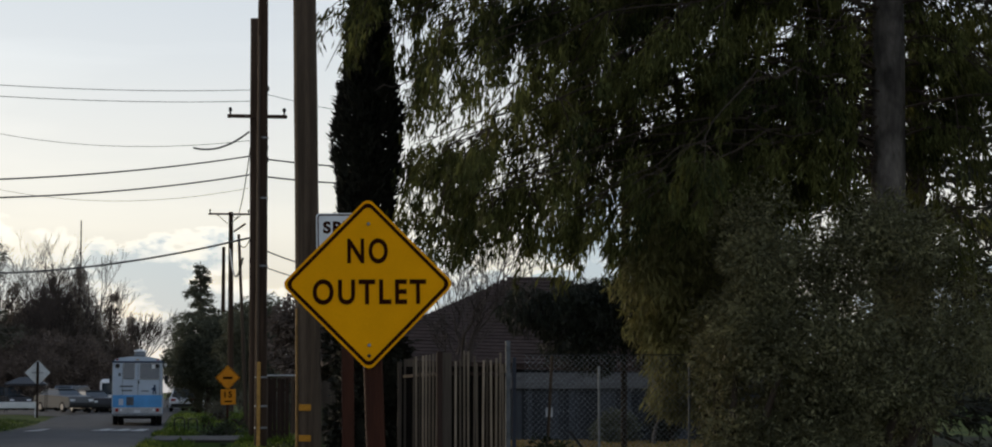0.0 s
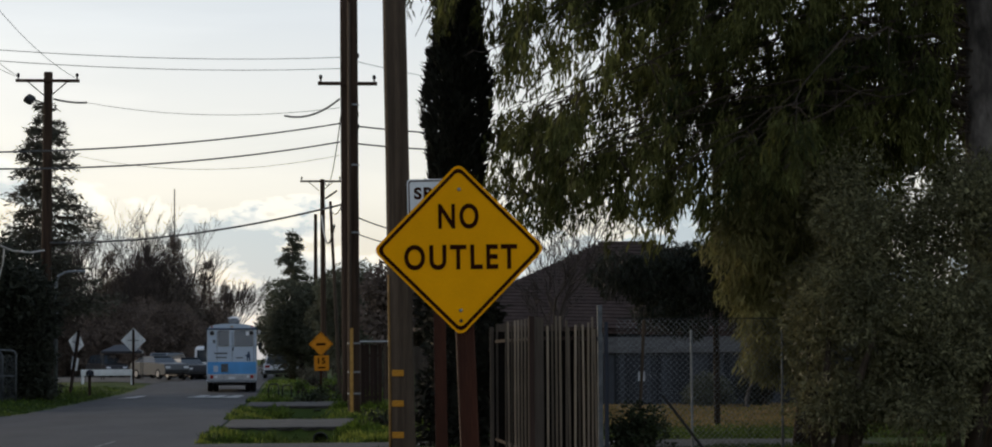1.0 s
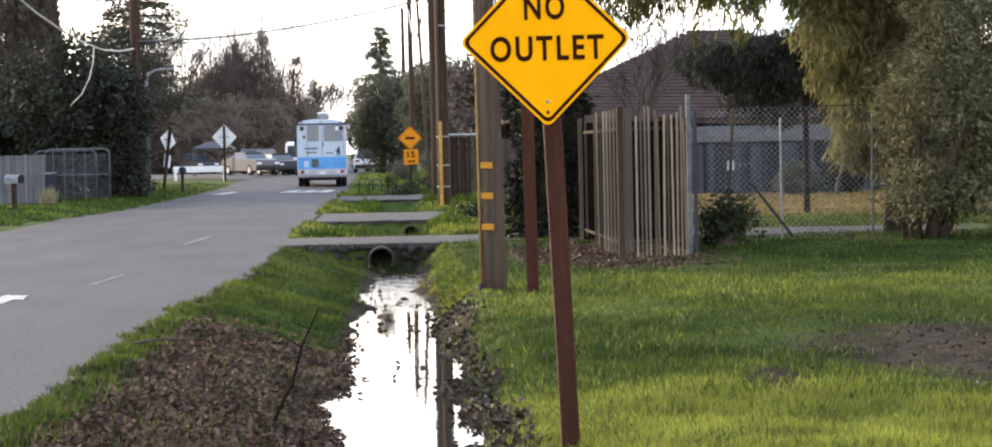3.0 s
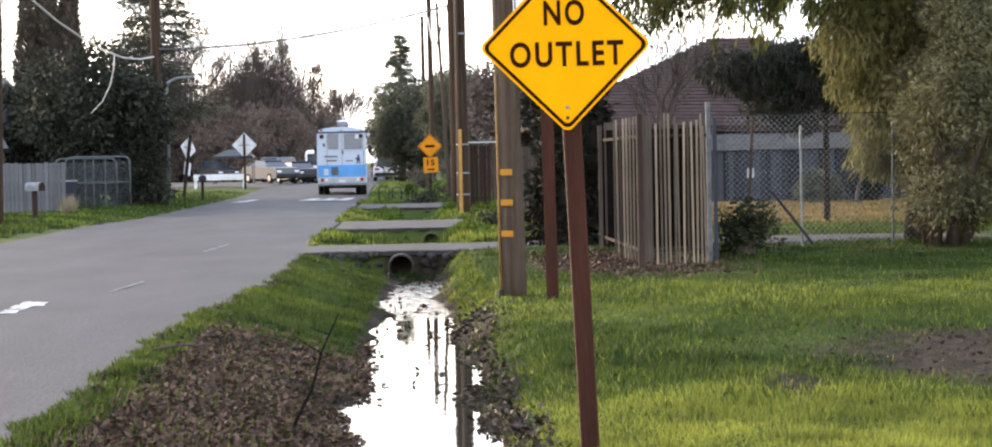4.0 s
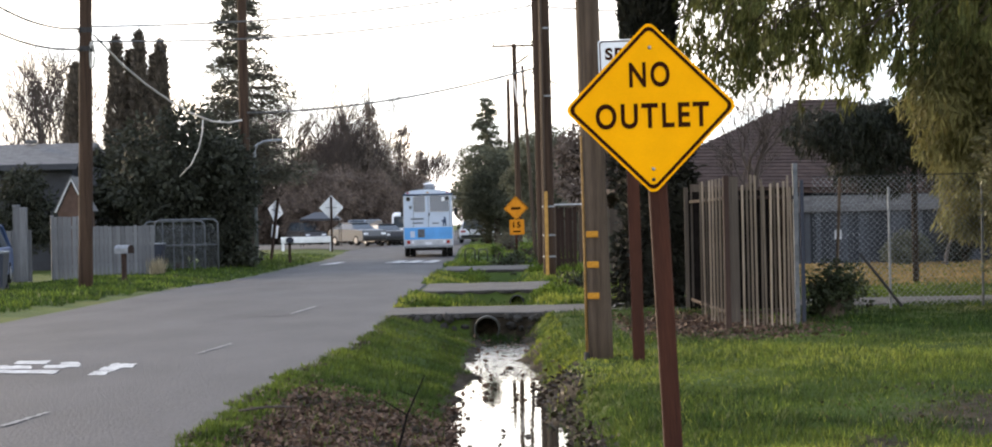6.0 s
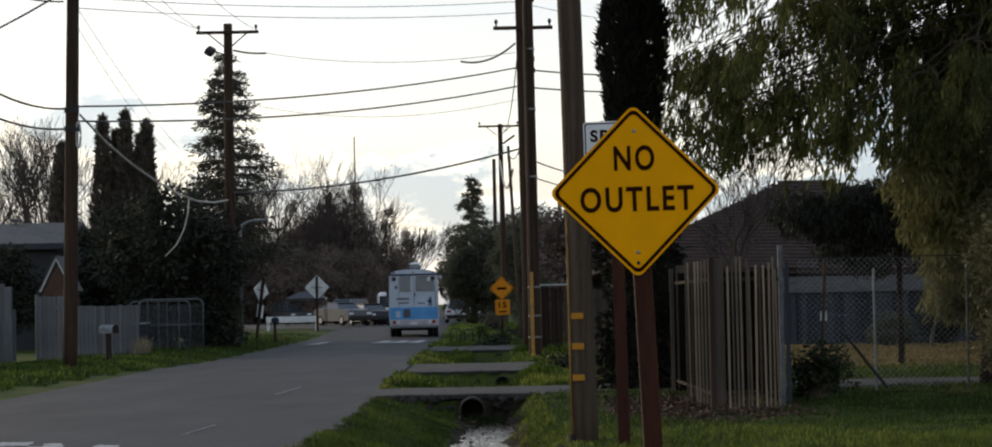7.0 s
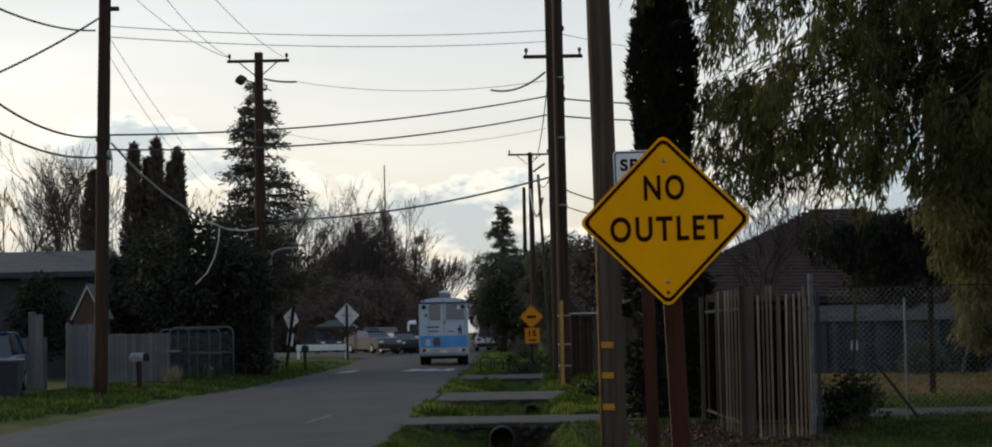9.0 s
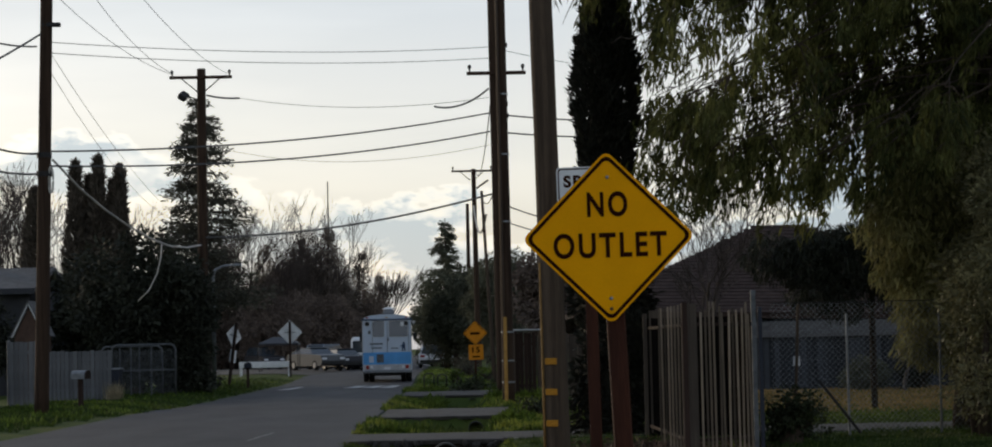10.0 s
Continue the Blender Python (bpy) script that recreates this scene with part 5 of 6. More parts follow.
# dark boughs and a bare stem behind the cedar
back = tree_thing("conifer_tree", 9.5, 48.0, "dark conifer with one low drooping bough and bare stem", group="conifers")
part("trunk", Shape().tube([(0, 0, 0), (0, 0, 4), (0.05, 0, 9), (0, 0, 13)], [0.075, 0.07, 0.06, 0.03], 10), BARK, back, smooth=True)
hanging_crown(back, [(-2.4, -1, 3.55, 0.65, 0.6, 0.55), (-1.6, -1, 3.5, 0.85, 0.7, 0.62), (-0.7, -1, 3.45, 0.85, 0.7, 0.7), (0.2, -1, 3.7, 0.85, 0.7, 0.65), (0.95, -1, 3.55, 0.8, 0.7, 0.7), (-1.2, -1, 3.85, 0.7, 0.7, 0.4), (-0.3, -1, 3.95, 0.7, 0.7, 0.4), (0.3, -1, 2.9, 0.6, 0.6, 0.6), (-1.5, -1, 2.8, 0.6, 0.6, 0.5), (-0.8, -1, 2.7, 0.55, 0.6, 0.6)] + clumps(16, 0.6, 1, 10.4, 3.0, 2.0, 3.0, 0.5), DARKFIR, 1500, 0.2, 0.03, 0.8)
fir(18.5, 54.0, 17, 5.0, DARKFIR, "tall dark conifer behind the cedar", 0.40, 0.5, 0.05, open_=0.9)
fir(24.0, 60.0, 18, 5.0, DARKFIR, "tall dark conifer behind the cedar", 0.40, 0.5, 0.05, open_=0.9)


def bare_tree(x, y, height, label, spread=0.55, depth=5, r=None, mat=TWIG, seed=1, thin=0.012):
    rr = random.Random(seed)
    t = tree_thing("bare_tree", x, y, label, group="bare trees")
    r = r or height * 0.011
    s = Shape()

    def grow(p, way, ln, rad, d):
        q = p + way * ln * 0.5 + Vector((rr.gauss(0, 0.05), rr.gauss(0, 0.05), 0)) * ln
        e = p + way * ln + Vector((rr.gauss(0, 0.08), rr.gauss(0, 0.08), 0.03)) * ln
        s.tube([p, q, e], [rad, rad * 0.85, rad * 0.68], 6 if d > 3 else 3, False)
        if d == 0:
            return
        for k in range(3):
            nw = (way + Vector((rr.gauss(0, spread), rr.gauss(0, spread), rr.uniform(-0.1, 0.5)))).normalized()
            grow(e if k < 2 else q, nw, ln * rr.uniform(0.62, 0.85), max(rad * 0.6, thin), d - 1)

    grow(Vector((0, 0, 0)), Vector((0.02, 0, 1)), height * (0.29 if depth < 6 else 0.26), r, depth)
    part("branchwork", s, mat, t)
    return t


bare_tree(7.05, 58, 6.9, "small leafless tree before the brown roof", 0.42, 6, 0.10, seed=4, thin=0.009)
bare_tree(13.5, 63.5, 2.6, "small pale-stemmed leafless shrub on the lawn", 0.5, 4, 0.07, PALEBARK, seed=9)

for x, y, h, sd in ((-24.0, 112, 13.5, 2), (-21.7, 108, 12.0, 3), (-26.5, 115, 12.5, 5), (-19.5, 110, 10.5, 6), (-23.0, 116, 12.0, 31), (-17.0, 176, 16.0, 12), (-14.0, 180, 15.5, 13), (-19.5, 175, 14.5, 17), (-12.0, 178, 14.5, 19)):
    bare_tree(x, y, h, "tall leafless winter tree against the sky", 0.36, 6, seed=sd, thin=0.012)
for x, y, h, sd in ((-9.4, 185, 14.5, 23), (-6.2, 200, 11.5, 27)):
    bare_tree(x, y, h, "tall leafless winter tree beside the road", 0.34, 6, seed=sd, thin=0.014)

for x, y, h, w in ((-16.5, 95, 10.1, 0.60), (-16.0, 95.6, 9.5, 0.5), (-15.5, 95, 10.3, 0.56), (-14.98, 95.8, 9.3, 0.48), (-14.55, 95, 9.9, 0.60), (-17.75, 92, 8.7, 0.70)):
    c = tree_thing("cypress_tree", x, y, "slim dark pointed cypress in a row", group="cypress row")
    part("trunk", Shape().tube([(0, 0, 0), (0, 0, h * 0.9)], [0.16, 0.03], 8), BARK, c, smooth=True)
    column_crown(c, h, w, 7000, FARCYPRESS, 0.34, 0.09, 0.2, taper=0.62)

fir(-11.55, 100, 13.7, 4.4, FARLEAF, "tall open-branched conifer behind the pole", 0.28, 1.15, 0.3, open_=0.8, droop=0.15, per_tier=8)


def leafy(x, y, blobs, mat, label, per=150, leaf=0.3, width=0.12, trunk=3.0, name="evergreen_tree", down=0.2):
    t = tree_thing(name, x, y, label, group="broadleaf trees")
    s = Shape().tube([(0, 0, 0), (0.05, 0, trunk * 0.6), (0, 0.05, trunk)], [0.24, 0.18, 0.08], 8)
    for bx, by, bz, rx, ry, rz in blobs[:8]:
        s.tube([(0, 0, trunk * 0.5), (bx * 0.6, by * 0.6, trunk * 0.4 + bz * 0.5), (bx, by, bz)], [0.11, 0.07, 0.02], 5, False)
    part("trunk", s, BARK, t)
    hanging_crown(t, blobs, mat, per, leaf, width, down)
    return t


leafy(-12.1, 83, clumps(60, 0.0, 0, 3.4, 2.35, 1.8, 2.8, 0.75) + clumps(18, 0.0, 0, 1.0, 2.4, 1.5, 0.7, 0.6), DARKFIR, "broad dense dark evergreen behind the gates", 150, 0.26, 0.12, 3.0)
leafy(-9.95, 82.5, clumps(34, 0, 0, 3.1, 0.55, 0.7, 2.9, 0.6) + clumps(14, 0.1, -0.4, 0.7, 0.7, 0.5, 0.6, 0.45), DARKFIR, "narrow dark evergreen round the pole", 240, 0.24, 0.1, 3.0)
leafy(-14.6, 88, clumps(44, 0, 0, 2.9, 2.0, 1.5, 2.8, 0.75), DARKFIR, "dense dark evergreen behind the fence", 150, 0.28, 0.12, 2.6)
leafy(-12.3, 97, clumps(46, 0, 0, 3.0, 1.3, 1.4, 2.7, 0.65), DARKFIR, "dense dark evergreen beside the street lamp", 150, 0.28, 0.12, 2.6)
leafy(-17.9, 82, clumps(44, 0, 0, 2.3, 1.1, 1.0, 1.75, 0.5), DARKFIR, "tall dark rounded bush before the house", 260, 0.2, 0.08, 1.6, "bush")

for x, y, h, w, m in ((-17.0, 178, 10.0, 2.8, FARBROWN), (-14.0, 182, 10.6, 2.6, BROWNLEAF), (-11.2, 184, 11.2, 2.5, FARBROWN), (-8.6, 188, 8.6, 2.0, BROWNLEAF), (-20.5, 176, 9.5, 3.0, BROWNLEAF), (-15.5, 186, 8.5, 2.6, BROWNLEAF), (-12.5, 190, 8.5, 2.4, BROWNLEAF), (-23.5, 180, 9.5, 3.0, DARKFIR), (-6.9, 200, 6.0, 1.7, FARBROWN), (-10.2, 172, 6.6, 2.4, BROWNLEAF), (-13.6, 170, 7.2, 2.6, BROWNLEAF)):
    leafy(x, y, clumps(84, 0, 0, h * 0.42, w * 1.25, w, h * 0.46, 0.95), m, "tall brownish tree lining the road", 210, 0.26, 0.08, h * 0.6)


def ragged(x, y, h, w, mat, label, n=13000):
    """An uneven winter evergreen: loose leaves in a leaning, lumpy cone with gaps."""
    t = tree_thing("evergreen_tree", x, y, label, group="broadleaf trees")
    part("trunk", Shape().tube([(0, 0, 0), (0.1, 0, h * 0.5), (0.3, 0, h * 0.97)], [0.2, 0.13, 0.03], 6), BARK, t)
    u = rng.random(n) ** 1.7
    a = rng.uniform(0, 2 * math.pi, n)
    lump = 0.72 + 0.22 * np.sin(a * 2 + u * 9 + x) + 0.16 * np.sin(a * 5 - u * 23 + y)
    r = w * np.clip(1 - u ** 2.2, 0.22, 1) * lump * rng.random(n) ** 0.45
    P = np.stack([r * np.cos(a) + 0.35 * u, r * np.sin(a), h * (0.08 + 0.92 * u) + rng.normal(size=n) * 0.15], 1)
    ok = np.sin(P[:, 0] * 4.1 + P[:, 2] * 1.7) + np.sin(P[:, 2] * 5.3 - P[:, 1] * 3.0) + rng.normal(size=n) * 0.5 > -0.35
    P = P[ok]
    n = len(P)
    D = P * np.array([[0.25, 0.25, 0]]) + rng.normal(size=(n, 3)) * 0.6
    part("crown", leaf_mesh("crown", P, D, rng.uniform(0.12, 0.32, n), rng.uniform(0.05, 0.10, n), mat), mat, t)


for x, y, h, w, m in ((-10.3, 178, 11.6, 3.6, FARBROWN), (-8.2, 190, 10.2, 3.2, FARBROWN), (-12.9, 181, 10.8, 3.8, BROWNLEAF), (-15.8, 179, 10.4, 3.6, FARBROWN), (-19.0, 177, 10.4, 3.6, BROWNLEAF), (-7.0, 205, 8.6, 2.6, FARBROWN)):
    ragged(x, y, h, w, m, "ragged brownish evergreen lining the road")
for x, y, h, sd in ((-11.4, 176, 12.6, 41), (-8.9, 183, 12.6, 43), (-16.2, 174, 13.0, 47), (-13.4, 175, 12.8, 53), (-7.2, 196, 11.0, 59)):
    bare_tree(x, y, h, "tall leafless winter tree beside the road", 0.36, 6, seed=sd, thin=0.013)
mast = thing("mast", -11.8, 210, 0.1, "thin bare mast rising above the trees", "mast")
part("pole", Shape().tube([(0, 0, 0), (0, 0, 18.1)], [0.12, 0.06], 6), DARKSTEEL, mast)

leafy(0.4, 150, clumps(90, 0.2, 0, 3.7, 3.1, 2.0, 3.4, 0.85), ROADLEAF, "dense green tree beside the road", 260, 0.26, 0.09, 4.0)
leafy(3.0, 140, clumps(46, 0.3, 0, 4.0, 2.1, 2.0, 3.4, 0.85), ROADLEAF, "dense green tree beside the road", 260, 0.26, 0.09, 4.0)
leafy(-1.4, 180, clumps(34, 0, 0, 3.4, 1.6, 1.5, 2.8, 0.8), ROADLEAF, "distant rounded tree by the road", 160, 0.28, 0.10, 3.0)
fir(-0.25, 152, 10.8, 2.9, ROADLEAF, "pointed conifer above the roadside trees", 0.26, 1.7, 0.3, open_=0.5, per_tier=7)
leafy(3.6, 84, clumps(36, 0.8, 0, 3.4, 1.9, 1.4, 2.0, 0.7), BROWNLEAF, "brown-leaved tree behind the board fence", 280, 0.24, 0.1, 3.0)
leafy(7.0, 90, clumps(30, 0, 0, 2.4, 2.6, 1.4, 1.6, 0.7), BROWNLEAF, "brown-leaved hedge tree behind the fence", 260, 0.24, 0.1, 2.0)
leafy(12.6, 66, clumps(28, 0.15, 0, 0.62, 0.72, 0.6, 0.5, 0.34), ROADLEAF, "rounded green bush on the far lawn", 700, 0.13, 0.05, 0.5, "bush")
leafy(14.6, 66.5, clumps(14, 0, 0, 0.7, 0.7, 0.5, 0.6, 0.35), DARKFIR, "dark rounded bush on the far lawn", 600, 0.13, 0.05, 0.5, "bush")
leafy(5.25, 33.4, clumps(20, 0, 0, 0.5, 0.48, 0.4, 0.42, 0.24), SHRUBLEAF, "low leafy bush beside the slat screen", 1100, 0.085, 0.04, 0.5, "bush")
leafy(1.9, 47, clumps(7, 0, 0, 0.3, 0.5, 0.4, 0.2, 0.22), SHRUBLEAF, "low dark weed clump by the driveway", 800, 0.12, 0.05, 0.3, "bush")
leafy(0.9, 84, clumps(12, 0, 0, 0.5, 0.9, 2.4, 0.4, 0.4), SHRUBLEAF, "low tangled bush beside the ditch", 300, 0.2, 0.07, 0.4, "bush")
for x, y, r in ((0.9, 92, 0.55), (1.8, 99, 0.7), (2.8, 104, 0.9), (0.2, 104, 0.5), (1.0, 112, 0.8), (2.6, 118, 1.1), (0.6, 124, 0.8), (4.2, 96, 0.9), (4.6, 110, 1.2)):
    leafy(x, y, clumps(9, 0, 0, r * 0.7, r, r, r * 0.6, r * 0.5), WEEDS if r < 0.75 else FARLEAF, "scrubby roadside bush beyond the ditch", 260, 0.16, 0.06, r * 0.6, "bush")
# the far woods that close the view
for x0, x1, y0, h, m in ((-60, -16, 190, 7.5, FARLEAF), (-14, -5.5, 260, 8, FARLEAF), (1.5, 14, 230, 8, FARLEAF), (24, 80, 130, 6, DARKFIR), (-110, -40, 150, 7, FARLEAF)):
    n = int((x1 - x0) * 260)
    X = rng.uniform(x0, x1, n)
    top = h * (0.6 + 0.25 * np.sin(X * 0.45) + 0.2 * np.sin(X * 1.3 + 1))
    P = np.stack([X, y0 + rng.normal(size=n) * 3, top * rng.random(n) ** 0.6], 1)
    whole("far_woods", leaf_mesh("far_woods", P, unit(n) + np.array([[0, 0, 0.4]]), rng.uniform(0.5, 1.1, n), rng.uniform(0.25, 0.5, n), m), m, "distant dark line of woods behind the houses", "woods", kind="stuff")


# ---- vehicles ----
def wheel(parent, x, y, r, w, name="wheel"):
    t = part(name, Shape().tube([(-w / 2, 0, 0), (-w / 2 + 0.03, 0, 0), (w / 2 - 0.03, 0, 0), (w / 2, 0, 0)], [r * 0.9, r, r, r * 0.9], 20), TYRE, parent, smooth=False, at=pose(x, y, r))
    part("rim", Shape().tube([(-w / 2 - 0.012, 0, 0), (w / 2 + 0.012, 0, 0)], r * 0.58, 14), RIM, t)


def step_van():
    x, y = -3.06, 103.0
    t = thing("step_van", x, y, float(far_rise(y)) + 0.03, "white and sky-blue step van with a roof vent, seen from behind", "van", rot=(0, 0, 1.2))
    # body with a gently domed roof and rounded upper corners
    half = [(-1.18, 0.48), (-1.19, 1.2), (-1.18, 2.7), (-1.15, 2.98), (-1.06, 3.12), (-0.8, 3.20), (-0.4, 3.245)]
    outline = half + [(0, 3.255)] + [(-px, pz) for px, pz in reversed(half)]
    part("body", Shape().prism(outline, 0.0, 6.4), VANWHITE, t, "white painted van body")
    part("blue_band", Shape().box((0, -0.006, 1.14), (2.34, 0.03, 0.58), 0.01), VANBLUE, t, "sky-blue painted band")
    for sx in (-1, 1):
        part("blue_band", Shape().box((sx * 1.186, 3.2, 1.14), (0.03, 6.3, 0.58), 0.01), VANBLUE, t, "sky-blue painted side band")
    part("roof_edge", Shape().box((0, -0.02, 3.0), (2.42, 0.10, 0.075), 0.02), VANDARK, t, "dark blue trim along the roof edge")
    for sx in (-1, 1):
        part("roof_edge", Shape().box((sx * 1.19, 3.2, 3.0), (0.06, 6.4, 0.075), 0.02), VANDARK, t, "dark blue trim along the roof edge")
        part("corner_strip", Shape().box((sx * 1.165, -0.012, 1.9), (0.03, 0.03, 2.1), 0.005), WHITEPAINT, t)
    part("awning", Shape().tube([(1.30, 0.1, 2.86), (1.30, 5.5, 2.86)], 0.08, 10), WHITEPAINT, t, "rolled side awning")
    part("awning_arm", Shape().box((1.45, 0.3, 2.80), (0.5, 0.05, 0.05), 0.01), DARKSTEEL, t)
    part("roof_vent", Shape().box((0.1, 1.0, 3.36), (0.58, 0.7, 0.28), 0.09), STEEL, t, "grey roof vent")
    part("vent_cap", Shape().tube([(0.1, 1.0, 3.50), (0.1, 1.0, 3.54), (0.1, 1.0, 3.60)], [0.30, 0.32, 0.14], 14), SIGNWHITE, t, "pale domed vent cap")
    for cx in (-0.95, 0.0, 0.95):
        part("clearance_lamp", Shape().box((cx, -0.03, 3.10), (0.12, 0.05, 0.06), 0.015), REDLAMP if cx else CONDUIT, t, "small roof lamp")
    for cx, w in ((-0.40, 0.50), (0.56, 0.86)):
        part("rear_window", Shape().box((cx, -0.012, 2.56), (w, 0.03, 0.72), 0.02), VANGLASS, t, "grey tinted rear window")
        part("window_frame", ring(rounded_rect(w + 0.07, 0.79, 0.05), rounded_rect(w, 0.72, 0.04), -0.03, 0.0), WHITEPAINT, t, at=pose(cx, 0, 2.56))
    part("window_label", Shape().box((0.74, -0.032, 2.78), (0.16, 0.008, 0.2), 0), SIGNWHITE, t, "white paper behind the glass")
    for cx in (-0.94, 0.92):
        lamp = part("marker_lamp", Shape().tube([(cx, 0.0, 2.80), (cx, -0.05, 2.80)], 0.105, 16), DARKSTEEL, t, "round dark lamp")
        part("lamp_rim", Shape().tube([(cx, 0.0, 2.80), (cx, -0.03, 2.80)], 0.125, 16), WHITEPAINT, lamp)
    for cx in (0.02, -0.70, 1.04):
        part("door_seam", Shape().box((cx, -0.008, 1.86), (0.018, 0.02, 2.0), 0), DULLSTEEL, t)
    part("door_handle", Shape().box((0.06, -0.04, 2.04), (0.05, 0.06, 0.16), 0.01), DARKSTEEL, t)
    for px, pz, pw, ph in ((0.80, 1.86, 0.10, 0.10), (0.79, 1.70, 0.16, 0.20), (0.74, 1.54, 0.06, 0.14), (0.85, 1.54, 0.06, 0.14), (0.68, 1.72, 0.08, 0.06)):
        part("painted_decal", Shape().box((px, -0.008, pz), (pw, 0.02, ph), 0.0), VANDARK, t, "dark painted decal")
    for px, pz, w, h in ((-0.52, 1.84, 0.62, 0.07), (-0.5, 1.64, 0.5, 0.06), (0.36, 1.62, 0.34, 0.05), (-0.84, 2.4, 0.12, 0.16)):
        part("legend_bar", Shape().box((px, -0.008, pz), (w, 0.02, h), 0), DULLSTEEL, t, "grey unreadable writing")
    part("emblem", Shape().box((-0.34, -0.024, 1.14), (0.34, 0.012, 0.40), 0), DULLSTEEL, t, "grey-blue emblem")
    part("emblem", Shape().box((-0.76, -0.024, 1.10), (0.22, 0.012, 0.3), 0), VANWHITE, t, "pale emblem")
    part("lower_panel", Shape().box((0, 0.0, 0.70), (2.30, 0.08, 0.28), 0.02), WHITEPAINT, t)
    part("bumper", Shape().box((0, -0.14, 0.50), (2.40, 0.22, 0.13), 0.03), STEEL, t, "grey steel bumper")
    part("undercarriage", Shape().box((0, 2.6, 0.42), (1.5, 5.0, 0.22), 0.04), DARKSTEEL, t)
    for sx in (-1, 1):
        part("tail_lamp", Shape().box((sx * 0.95, -0.05, 0.72), (0.14, 0.05, 0.16), 0.02), REDLAMP, t, "red tail lamp")
        part("reverse_lamp", Shape().box((sx * 0.76, -0.05, 0.72), (0.12, 0.05, 0.12), 0.02), SIGNWHITE, t)
        part("door_mirror", Shape().box((sx * 1.36, 5.9, 2.2), (0.16, 0.12, 0.4), 0.03), DARKSTEEL, t)
        wheel(t, sx * 1.04, 1.3, 0.40, 0.24)
        wheel(t, sx * 0.76, 1.3, 0.40, 0.24)
        wheel(t, sx * 1.0, 5.2, 0.40, 0.26)
    part("plate", Shape().box((0.0, -0.255, 0.66), (0.3, 0.01, 0.13), 0), SIGNWHITE, t)


step_van()


def car(x, y, turn, paint, label, suv=False, scale=1.0):
    t = thing("car", x, y, float(far_rise(y)) + (0.13 if x < -7.9 else 0.04), label, "car", "parked cars", rot=(0, 0, turn))
    hgt = 1.72 if suv else 1.45
    prof = [(-2.2, 0.35), (-2.25, 0.62), (-2.15, 0.92), (-1.2, 1.0), (-0.6, 1.03), (1.3 if not suv else 1.9, 1.05), (2.1, 1.0), (2.22, 0.75), (2.2, 0.4), (1.9, 0.28), (-1.9, 0.28)]
    s = Shape()
    k = len(prof)
    for w in (-0.9, -0.82, 0.82, 0.9):
        zoff = 0.04 if abs(w) < 0.85 else 0
        s.v += [(w, py, pz + (zoff if pz > 0.8 else 0)) for py, pz in prof]
    for j in range(3):
        for i in range(k):
            a, b = j * k + i, j * k + (i + 1) % k
            s.f.append([a, b, b + k, a + k])
    s.f += [list(range(k)), [3 * k + i for i in range(k)][::-1]]
    part("body", s, paint, t)
    # y: nose at -2.2, tail at +2.2
    cab = [(-0.95, 1.03), (-0.35, hgt - 0.04), (0.5, hgt), (1.75 if suv else 1.05, hgt - 0.05), (2.12 if suv else 1.85, 1.04)]
    g = Shape()
    m = len(cab)
    for w, inn in ((-0.82, 0.2), (0.82, -0.2)):
        g.v += [(w + (inn if pz > 1.2 else 0), py, pz) for py, pz in cab]
    g.f += [list(range(m)), [m + i for i in range(m)][::-1]] + [[i, i + 1, i + 1 + m, i + m] for i in range(m - 1)] + [[m - 1, 0, m, 2 * m - 1]]
    part("window_band", g, DARKGLASS, t, "dark window glass")
    part("roof", Shape().box((0, (cab[1][0] + cab[3][0]) / 2, hgt + 0.0), (1.26, cab[3][0] - cab[1][0] + 0.1, 0.06), 0.025), paint, t)
    for sx in (-1, 1):
        part("pillar", Shape().tube([(sx * 0.82, cab[4][0], 1.04), (sx * 0.64, cab[3][0], hgt - 0.03)], 0.05, 6), paint, t)
        part("tail_lamp", Shape().box((sx * 0.68, 2.2, 0.86), (0.34, 0.06, 0.16), 0.02), REDLAMP, t)
        part("headlamp", Shape().box((sx * 0.66, -2.2, 0.74), (0.34, 0.08, 0.14), 0.02), SIGNWHITE, t)
        for yy in (-1.35, 1.35):
            wheel(t, sx * 0.80, yy, 0.33, 0.22)
    part("bumper", Shape().box((0, 2.22, 0.48), (1.7, 0.1, 0.22), 0.04), DARKSTEEL, t)
    part("bumper", Shape().box((0, -2.24, 0.48), (1.7, 0.1, 0.22), 0.04), DARKSTEEL, t)
    return t


car(-8.75, 139, 34, CARGREY, "dark grey saloon car parked beside the road")
car(-7.2, 144, 24, CARDARK, "black saloon car parked at an angle")
car(-8.6, 152, 150, CARSILVER, "silver estate car parked beside the road", True)
car(-7.0, 157, 160, CARWHITE, "white hatchback parked beside the road")
car(-14.6, 168, 25, CARDARK, "dark tall car behind the white rail", True)
car(-1.50, 160, 182, CARWHITE, "white sports utility car on the lane ahead", True)
car(-14.95, 61.5, 6, CARBLUE, "dark blue car parked before the board fence", True)
car(-0.5, 190, 178, CARBLUE, "dark blue car parked ahead", True)
car(-0.35, 169, 165, CARWHITE, "white car parked on the verge ahead")


